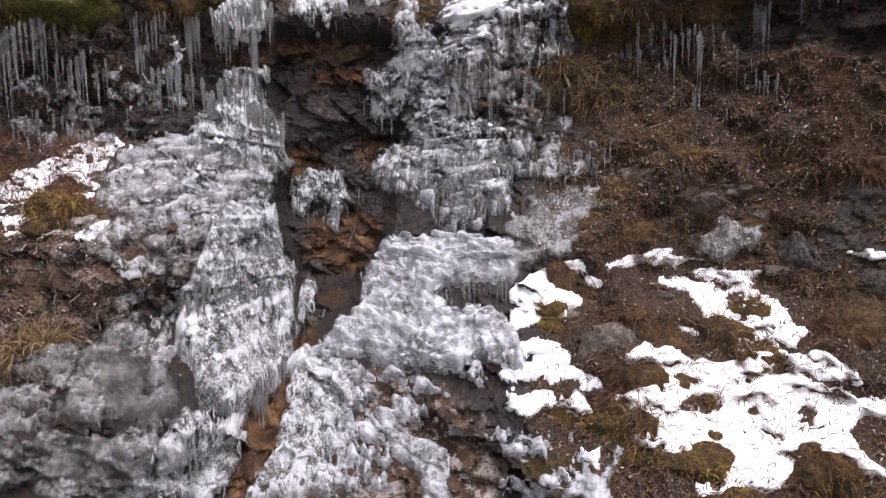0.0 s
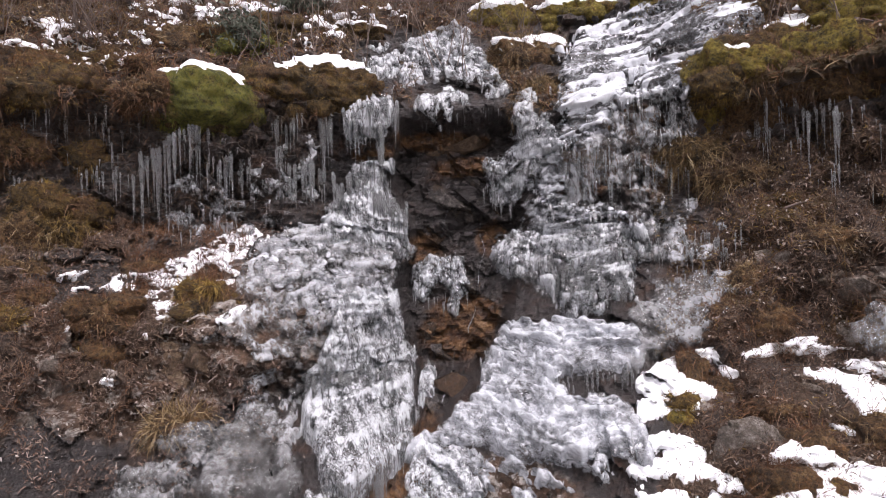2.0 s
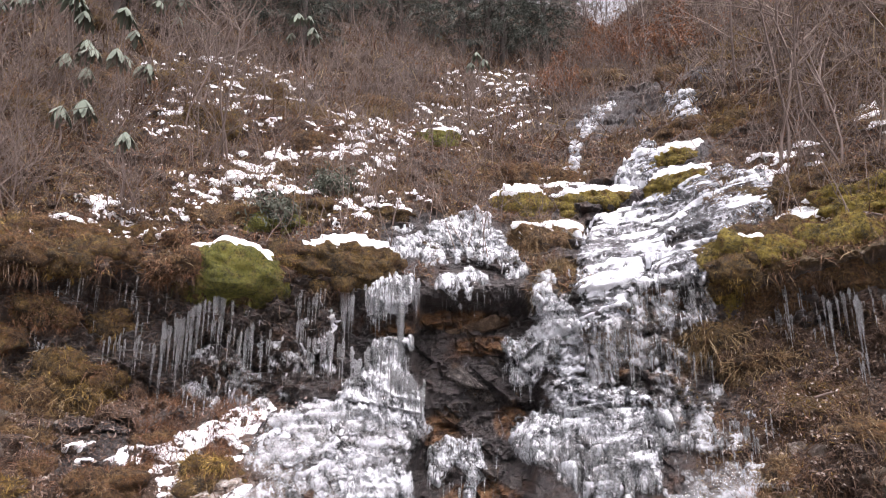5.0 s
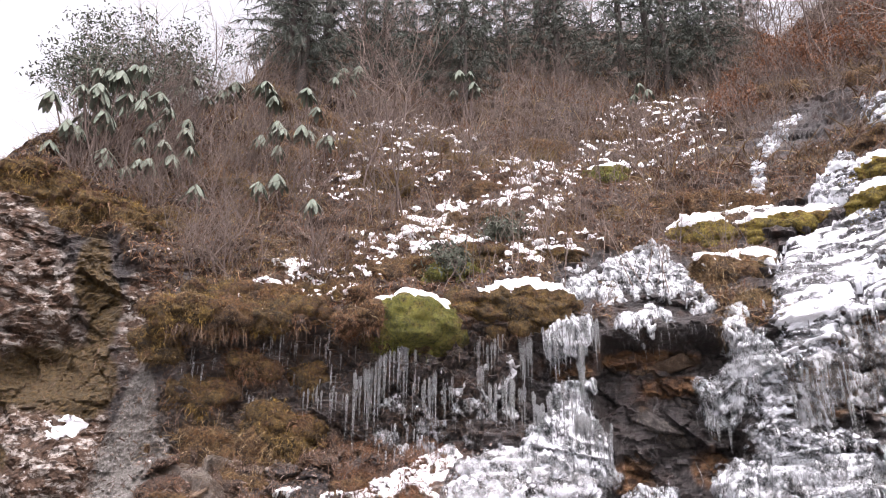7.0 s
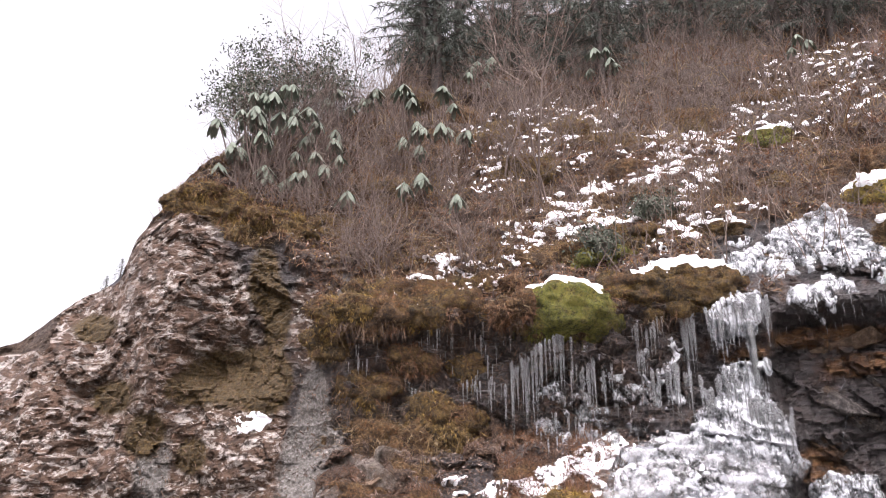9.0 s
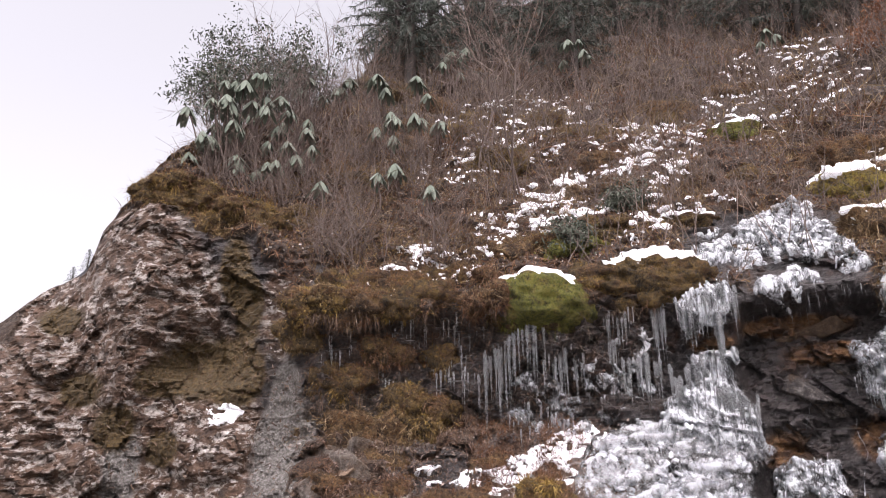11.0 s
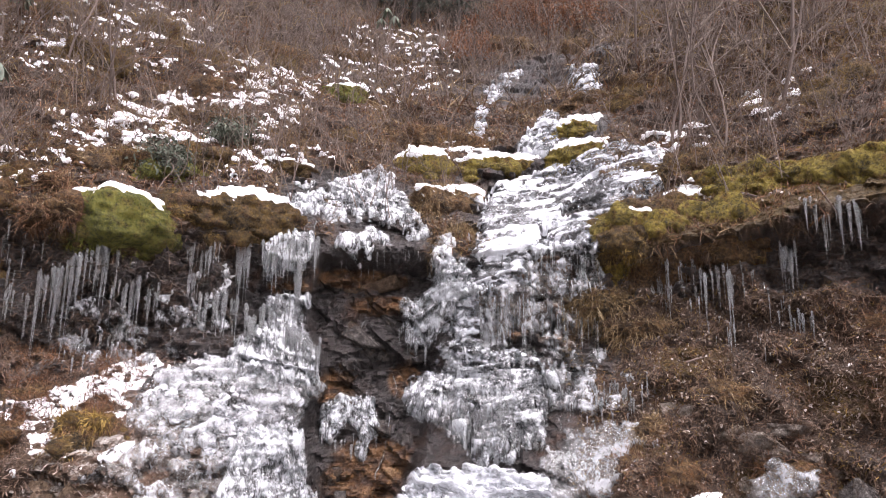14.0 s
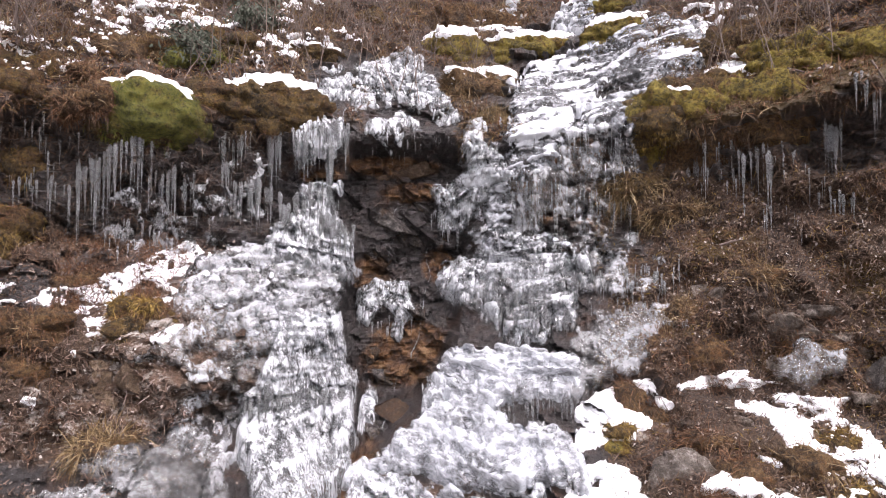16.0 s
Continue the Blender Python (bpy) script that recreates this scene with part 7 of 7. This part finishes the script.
M_LEATHER = leather_leaf()
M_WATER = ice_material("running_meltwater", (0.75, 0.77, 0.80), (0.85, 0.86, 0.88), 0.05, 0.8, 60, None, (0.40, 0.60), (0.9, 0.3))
M_GREYLEAF = blade_material("dull_evergreen_leaves", [(0.25, (0.03, 0.036, 0.024)), (0.5, (0.065, 0.075, 0.053)), (0.8, (0.12, 0.135, 0.10))])
M_FLAKE = blade_material("pale_dead_leaves", [(0.2, (0.05, 0.03, 0.022)), (0.5, (0.17, 0.12, 0.09)), (0.7, (0.34, 0.28, 0.24)), (0.85, (0.52, 0.48, 0.45))])
# Blue-grey distance haze is mixed into the spur's own colour.
M_FAR = stone_material("far_wooded_spur", (0.022, 0.025, 0.033), (0.036, 0.04, 0.05), (0.065, 0.07, 0.082))
M_NEEDLE = blade_material("conifer_needles", [(0.25, (0.03, 0.038, 0.03)), (0.5, (0.065, 0.078, 0.062)), (0.8, (0.12, 0.135, 0.11))])
M_ORANGE = blade_material("russet_leaves", [(0.25, (0.07, 0.026, 0.012)), (0.5, (0.17, 0.065, 0.026)), (0.85, (0.28, 0.13, 0.055))])


def conifer(seed, height):
    g = np.random.default_rng(seed)
    proto = thing("conifer", (0, -50 - seed, -3), "dark green conifer with drooping boughs", "tree", "conifers on the ridge")
    t, n, boughs = Soup(), Soup(), Soup()
    tube(t, [(0, 0, -0.3), (0.02, 0.03, height * 0.5), (0, 0, height)], (0.14, 0.09, 0.02), 7)
    for k in range(80):
        f = 0.08 + 0.92 * k / 80
        a = k * 2.4 + g.uniform(-0.4, 0.4)
        reach = (1 - f) ** 0.8 * height * 0.30 * g.uniform(0.6, 1.2) + 0.15
        out = np.array((math.cos(a), math.sin(a), 0))
        pts = [np.array((0, 0, height * f)) + out * reach * q + np.array((0, 0, 0.12 * q - 0.30 * q * q)) * reach for q in np.linspace(0, 1, 5)]
        tube(boughs, pts, np.linspace(0.02, 0.006, 5), 3)
        m = int(36 + 60 * (1 - f))
        q = g.random(m) ** 0.7
        base = np.array([np.interp(q, np.linspace(0, 1, 5), [p[i] for p in pts]) for i in range(3)]).T
        d = out * 0.6 + g.normal(0, 0.9, (m, 3)) + np.array((0, 0, -0.25))
        d /= np.linalg.norm(d, axis=1, keepdims=True)
        blades(n, base, d, g.uniform(0.10, 0.22, m), g.uniform(0.014, 0.026, m), 0.35)
    part("trunk", *t.get(), M_DARKBARK, proto)
    tagged(part("bough", *boughs.get(), M_DARKBARK, proto), kind="stuff")
    part("foliage", *n.get(), M_NEEDLE, proto)
    return proto


CONIFERS = [conifer(1, 6.0), conifer(2, 5.0)]
gc = np.random.default_rng(5)
for b, angle in ((-26.4, 30.2), (-25.2, 31.2), (-24, 31.5), (-22, 32), (-19.5, 31.5), (-17, 32.3), (-14.5, 31.6), (-12, 32), (-9.5, 31.8), (-7, 32.4), (-4.5, 31.8), (-2, 32.5), (0.5, 32), (3, 32.4), (5.5, 31.8), (8, 31), (10, 30.8), (12, 30.6), (13.8, 31),
                 (15.5, 31.3), (17, 32), (23.5, 33), (27, 34), (31, 34), (36, 33.5), (41, 33), (46, 33), (51, 33)):
    b, angle = b + gc.uniform(-0.7, 0.7), angle + gc.uniform(-0.5, 1.8)
    z = float(height_at(np.array([b]), angle)[0])
    sc = gc.uniform(0.45, 0.95)
    copy_thing(CONIFERS[gc.integers(2)], Matrix.Translation(spot(b, z)) @ Matrix.Rotation(b, 4, "Z") @ Matrix.Diagonal((sc, sc, sc, 1)))


def far_ridge():
    """A distant wooded spur beyond the crag."""
    bear = np.linspace(-70, -40, 90)
    a = np.radians(bear)
    h = 1.6 + 70 * np.tan(np.radians(np.interp(bear, (-70, -60, -56, -53, -50, -47, -40), (2, 4.8, 6.6, 9.4, 14.2, 17, 19)))) + 1.2 * fbm(bear * 0.6, bear * 0, bear * 0, 4, 3)
    rows = []
    for f, r in ((0.0, 55), (0.35, 60), (0.7, 65), (1.0, 70), (0.6, 85)):
        rows.append(np.stack([r * np.sin(a), r * np.cos(a), -8 + (h + 8) * f], -1))
    ob = mesh_object("backdrop", np.array(rows).reshape(-1, 3), grid_faces(5, 90), M_FAR)
    tagged(ob, "distant dark wooded spur beyond the crag", "hill", kind="structure")
    for b in (-50.3, -51.2, -55.2):
        k = 1.6 + 70 * math.tan(math.radians(float(np.interp(b, (-70, -60, -56, -53, -50, -47, -40), (2, 4.8, 6.6, 9.4, 14.2, 17, 19)))))
        q = math.radians(b)
        copy_thing(CONIFERS[0], Matrix.Translation((70 * math.sin(q), 70 * math.cos(q), k - 0.3)) @ Matrix.Diagonal((0.5, 0.5, 0.4, 1)))


far_ridge()
def thicket():
    """The brush between the shrubs, too tangled to tell apart."""
    t = Soup()
    g = np.random.default_rng(77)
    b = g.uniform(-42, 54, 6000)
    lip, top = along(LIP_Z, b), crest(b)
    z = lip + 0.3 + (top - lip - 0.3) * g.random(6000)
    ok = ~((b > 13) & (b < 29) & (z < 6.0)) & (g.random(6000) < 0.25 + (z - lip) / 9)
    for p in place(b[ok], z[ok])[:1150]:
        for k in range(3):
            h = (g.normal(0, 0.35), g.normal(0, 0.35), 1)
            grow(t, g, p + (g.normal(0, 0.15), g.normal(0, 0.15), -0.05), h, g.uniform(0.4, 1.2), 0.006, 0, 3, 0.02)
    ob = mesh_object("brushwood", *t.get(), M_TWIG)
    tagged(ob, "tangled leafless brushwood covering the hillside", "brushwood", kind="stuff")


thicket()
for proto in (*SHRUBS, *SAPLINGS, *CONIFERS):
    for o in (*proto.children, proto):
        bpy.data.objects.remove(o)


def leafy_bush(name, b, z, wide, tall, seed, leaf, label, spread=14):
    p = spot(b, z)
    g = np.random.default_rng(seed)
    root = thing(name, p, label, "shrub")
    s, t, n = Soup(), Soup(), Soup()
    tips = []
    for k in range(9):
        a = g.uniform(0, 6.28)
        tips += grow(s, g, (0.1 * math.cos(a), 0.1 * math.sin(a), -0.05), (wide * 0.6 * math.cos(a), wide * 0.6 * math.sin(a), 1), tall * g.uniform(0.7, 1.1), 0.01, 1, 4, 0.02, t)
    tips = np.repeat(np.array(tips), spread, 0) + g.normal(0, 0.06, (len(tips) * spread, 3))
    d = g.normal(0, 1, tips.shape)
    d /= np.linalg.norm(d, axis=1, keepdims=True)
    blades(n, tips, d, g.uniform(0.03, 0.075, len(tips)), g.uniform(0.012, 0.026, len(tips)), 0.4)
    part("trunk", *s.get(), M_BARK, root)
    part("crown", *t.get(), M_TWIG, root)
    part("foliage", *n.get(), leaf, root, smooth_shade=False)


for k, (b, z, w, h) in enumerate(((22.1, 10.24, 1.0, 0.80), (25.2, 8.92, 0.9, 0.80), (19.0, 10.16, 0.9, 0.70), (15.2, 8.28, 0.7, 0.50), (20.5, 9.60, 0.9, 0.80))):
    leafy_bush("russet_bush", b, z, w, h, 200 + k, M_ORANGE, "bush still holding russet-orange dead leaves")

for k, (b, z, w, h) in enumerate(((-40.0, 6.44, 0.45, 1.20), (-41.9, 6.28, 0.40, 0.95), (-37.6, 6.76, 0.45, 1.10), (-35.4, 7.56, 0.40, 0.90))):
    leafy_bush("evergreen_bush", b, z, w, h, 300 + k, M_GREYLEAF, "dense bush of small dull grey-green leaves", 17)
for k, (b, z, w, h) in enumerate(((-10.4, 3.85, 0.3, 0.26), (-5.6, 4.45, 0.25, 0.26))):
    leafy_bush("evergreen_bush", b, z, w, h, 310 + k, M_GREYLEAF, "low grey-green evergreen bush among snow", 9)

gh = np.random.default_rng(23)
for k in range(34):
    b = gh.uniform(-33, 50)
    z = float(height_at(np.array([b]), gh.uniform(22.5, 31))[0])
    if 13 < b < 29 and z < 6.4:
        continue
    moss = gh.random()
    mound("hummock", b, z, gh.uniform(0.5, 1.2), gh.uniform(0.35, 0.7), gh.uniform(0.25, 0.45), M_TURF if moss < 0.6 else M_OLIVE, "brown grassy hummock under bare shrubs" if moss < 0.6 else "olive mossy hummock under bare shrubs",
          "hummock", M_STRAW if moss < 0.3 else M_RUSTY if moss < 0.6 else M_MOSSHAIR, 900, (0.06, 0.22), 0.6, seed=400 + k, width=0.008)

# tufts and stones of the lower banks
for k in range(40):
    east = k % 3 > 0
    b, z = (gh.uniform(25, 52), gh.uniform(-0.2, 2.3)) if east else (gh.uniform(-33, -17), gh.uniform(0.5, 1.8))
    if gh.random() < 0.72:
        mound("grass_tuft", b, z, gh.uniform(0.16, 0.42), gh.uniform(0.12, 0.28), gh.uniform(0.08, 0.16), M_TURF, "limp tuft of dead grass on the bank", "grass",
              M_STRAW if gh.random() < 0.5 else M_RUSTY, 700, (0.06, 0.2), gh.uniform(0.8, 1.5), seed=500 + k, width=0.004)
    else:
        mound("stone", b, z, gh.uniform(0.12, 0.34), gh.uniform(0.08, 0.2), gh.uniform(0.06, 0.14), M_STONE, "grey-brown stone half buried in leaf litter", "stone", seed=500 + k, rough=0.3)


def trickle(name, line, width, label):
    """A thread of meltwater running down the rock."""
    t = np.linspace(0, 1, len(line))
    f = np.linspace(0, 1, 40)
    b, z = np.interp(f, t, [q[0] for q in line]), np.interp(f, t, [q[1] for q in line])
    b = b + 0.25 * fbm(z * 5, z * 0, z * 0, 3, 7)
    s = Soup()
    tube(s, place(b, z, 0.03), width * (0.6 + 0.5 * value_noise(f * 12, f * 0, f * 0, 3)), 5)
    ob = mesh_object(name, *s.get(), M_WATER)
    tagged(ob, label, "water")


trickle("water_trickle", [(9.2, 1.93), (9.0, 1.42), (8.3, 1.08), (7.9, 0.75)], 0.006, "thread of meltwater down the dark gully")
trickle("water_trickle", [(6.8, 0.58), (6.0, 0.35), (5.2, 0.15)], 0.005, "splashing meltwater low in the gully")
trickle("water_trickle", [(6.3, 2.41), (6.2, 2.04), (6.0, 1.81)], 0.004, "thin meltwater drip on black rock")


def stick(line, width, label):
    s = Soup()
    p = [spot(*q) + outward(*q) * 0.05 for q in line]
    tube(s, p, np.linspace(width, width * 0.5, len(p)), 6)
    tagged(mesh_object("fallen_branch", *s.get(), M_BARK), label, "branch")


stick([(32.6, 1.84), (33.3, 1.87), (34.0, 1.89)], 0.014, "pale broken stick on the leafy bank")
stick([(38.7, 3.45), (36.4, 3.68), (34.4, 3.98)], 0.010, "thin fallen branch on the mossy overhang")
stick([(43.0, 3.45), (43.9, 3.21), (44.5, 3.03)], 0.010, "thin branch hanging over the overhang")
stick([(-42.3, 4.96), (-41.8, 4.68), (-40.9, 4.32)], 0.016, "crooked grey branch on the crag")
stick([(-35.2, 5.16), (-32.0, 4.56), (-29.0, 4.08)], 0.010, "long thin branch lying on the slope")

# ---- ground cover ----


def scatter(count, b0, b1, z0, z1, keep):
    b, z = gs.uniform(b0, b1, count), gs.uniform(z0, z1, count)
    ok = keep(b, z) & (z < crest(b))
    return b[ok], z[ok]


M_DUST = blade_material("old_leaf_scraps", [(0.15, (0.04, 0.022, 0.015)), (0.45, (0.13, 0.078, 0.055)), (0.7, (0.25, 0.175, 0.14)), (0.95, (0.46, 0.40, 0.37))])


def litter(count, b0, b1, z0, z1, long, wide, lie, material, label, name="leaf_litter", keep=None, clump=None):
    b, z = scatter(count, b0, b1, z0, z1, keep or (lambda b, z: soil_share(b, z) > 0.5))
    if clump is not None:
        ok = fbm(b * clump, z * clump * 6, b * 0, 3, 15) > -0.05
        b, z = b[ok], z[ok]
    p, n = place(b, z, 0.012), outward(b, z)
    d = gs.normal(0, 1, p.shape) + n * lie + np.array((0, 0, 0.1))
    d /= np.linalg.norm(d, axis=1, keepdims=True)
    s = Soup()
    blades(s, p, d, gs.uniform(*long, len(p)), gs.uniform(*wide, len(p)), gs.uniform(0.0, 0.6, len(p)))
    ob = mesh_object(name, *s.get(), material, False)
    tagged(ob, label, name.replace("_", " "), kind="stuff")


litter(60000, 22, 56, -1.0, 2.7, (0.02, 0.11), (0.003, 0.008), 0.5, M_LITTER, "brown twigs and dead leaves on the wet bank", "leaf_litter")
litter(9500, 22, 56, -1.0, 2.7, (0.015, 0.04), (0.010, 0.026), 0.3, M_FLAKE, "pale curled leaves on the bank", "dead_leaves")
litter(20000, 22, 56, -1.0, 2.7, (0.05, 0.17), (0.002, 0.004), 0.9, M_RUSTY, "dead stalks on the bank", "dead_stalks", clump=0.35)
litter(1600, -34, -6, 0.1, 2.0, (0.012, 0.035), (0.010, 0.024), 0.3, M_FLAKE, "pale curled leaves on the boulder slope", "dead_leaves", keep=lambda b, z: z < 1.9)
litter(20000, -36, -13, 0.3, 2.0, (0.02, 0.10), (0.003, 0.007), 0.5, M_LITTER, "twigs and leaves below the icicle ledge", "leaf_litter")
litter(14000, -34, -13, 0.3, 2.0, (0.04, 0.14), (0.002, 0.004), 0.9, M_RUSTY, "rusty dead grass on the boulder slope", "dead_stalks", clump=0.4)
litter(9000, -19, -7, 1.25, 1.95, (0.04, 0.15), (0.002, 0.005), 0.8, M_RUSTY, "rust-brown dead grass on the boulder's top", "dead_grass", keep=lambda b, z: fbm(b * 0.6, z * 4, b * 0, 3, 8) > 0.0)
litter(70000, -50, 56, 3.0, 6.5, (0.05, 0.2), (0.003, 0.007), 1.2, M_STRAW, "dry brown grass on the hillside", "dry_grass", clump=0.25)
litter(50000, -50, 56, 3.0, 6.5, (0.04, 0.15), (0.004, 0.010), 0.7, M_RUSTY, "dead fern and leaves on the hillside", "dead_fern")
litter(9000, -46, 56, 3.2, 9.0, (0.02, 0.05), (0.016, 0.03), 0.4, M_FLAKE, "pale fallen leaves on the hillside", "dead_leaves")
litter(22000, -46, 56, 6.0, 16.0, (0.15, 0.5), (0.008, 0.018), 1.3, M_RUSTY, "brown undergrowth on the upper hillside", "undergrowth", clump=0.2)
litter(14000, -46, 56, 6.0, 16.0, (0.15, 0.5), (0.008, 0.018), 1.5, M_STRAW, "straw-coloured undergrowth on the upper hillside", "undergrowth")
litter(12000, -50, 22, 0.3, 3.0, (0.02, 0.08), (0.004, 0.012), 0.4, M_LITTER, "scraps of leaf on the wet rock", "leaf_litter", keep=lambda b, z: (soil_share(b, z) < 0.5) & (b < -13))
litter(6000, -34, -4, 2.0, 3.2, (0.05, 0.2), (0.0015, 0.003), 0.8, M_LITTER, "roots and twigs hanging on the rock wall", "root_tangle", keep=lambda b, z: z > 1.95)
litter(6000, 26, 56, 2.3, 3.3, (0.05, 0.2), (0.0015, 0.003), 0.8, M_LITTER, "roots and twigs under the overhang", "root_tangle", keep=lambda b, z: z > 2.2)
litter(16000, -34, -8, 0.0, 1.9, (0.015, 0.07), (0.004, 0.010), 0.4, M_DUST, "red-grey leaf scraps over the rocky slope", "leaf_litter", keep=lambda b, z: fbm(b * 0.5, z * 4, b * 0, 3, 18) > -0.12)
litter(14000, 23, 56, -0.9, 2.6, (0.02, 0.07), (0.003, 0.007), 0.9, M_MOSSHAIR, "golden-brown moss tufts on the wet bank", "moss_tufts", keep=lambda b, z: fbm(b * 0.35, z * 3, b * 0 + 5, 4, 19) > 0.12)
litter(9000, 23, 56, -0.9, 2.6, (0.015, 0.06), (0.004, 0.010), 0.4, M_DUST, "red-grey leaf scraps on the wet bank", "leaf_litter", keep=lambda b, z: fbm(b * 0.5, z * 4, b * 0, 3, 28) > 0.0)

litter(26000, -46, 56, 3.0, 7.0, (0.02, 0.07), (0.004, 0.010), 0.9, M_MOSSHAIR, "golden moss tufts on the hillside", "moss_tufts", keep=lambda b, z: (soil_share(b, z) > 0.5) & (fbm(b * 0.3, z * 2, b * 0 + 5, 4, 59) > 0.05))

# ---- rhododendrons: bearing, height, stem height, whorls ----
for b, z, tall, whorls in (
        (-22.7, 3.92, 0.76, 1),
        (-32.6, 4.64, 0.39, 1),
        (-25.8, 4.88, 0.47, 2),
        (-27.5, 4.60, 0.46, 1),
        (-35.7, 5.20, 0.59, 4),
        (-37.3, 4.92, 0.40, 4),
        (-40.0, 5.08, 0.33, 2),
        (-42.2, 5.20, 0.50, 4),
        (-35.7, 5.44, 1.04, 5),
        (-26.4, 5.88, 0.82, 3),
        (-27.7, 5.80, 0.63, 2),
        (-23.5, 5.92, 0.73, 2),
        (-27.2, 6.40, 1.17, 4),
        (-23.8, 6.60, 1.10, 3),
        (-20.6, 8.64, 1.27, 6),
        (-8.4, 8.88, 1.17, 6),
        (7.5, 9.16, 0.82, 3),
        (-40.6, 5.20, 1.33, 9),
        (-42.0, 5.24, 1.00, 6),
        (-38.8, 5.64, 1.31, 6),
        (-34.0, 6.72, 1.01, 4),
        (-30.4, 6.92, 0.93, 3),
        (-22.1, 6.10, 0.6, 2)):
    rhododendron(b, z, tall, whorls)
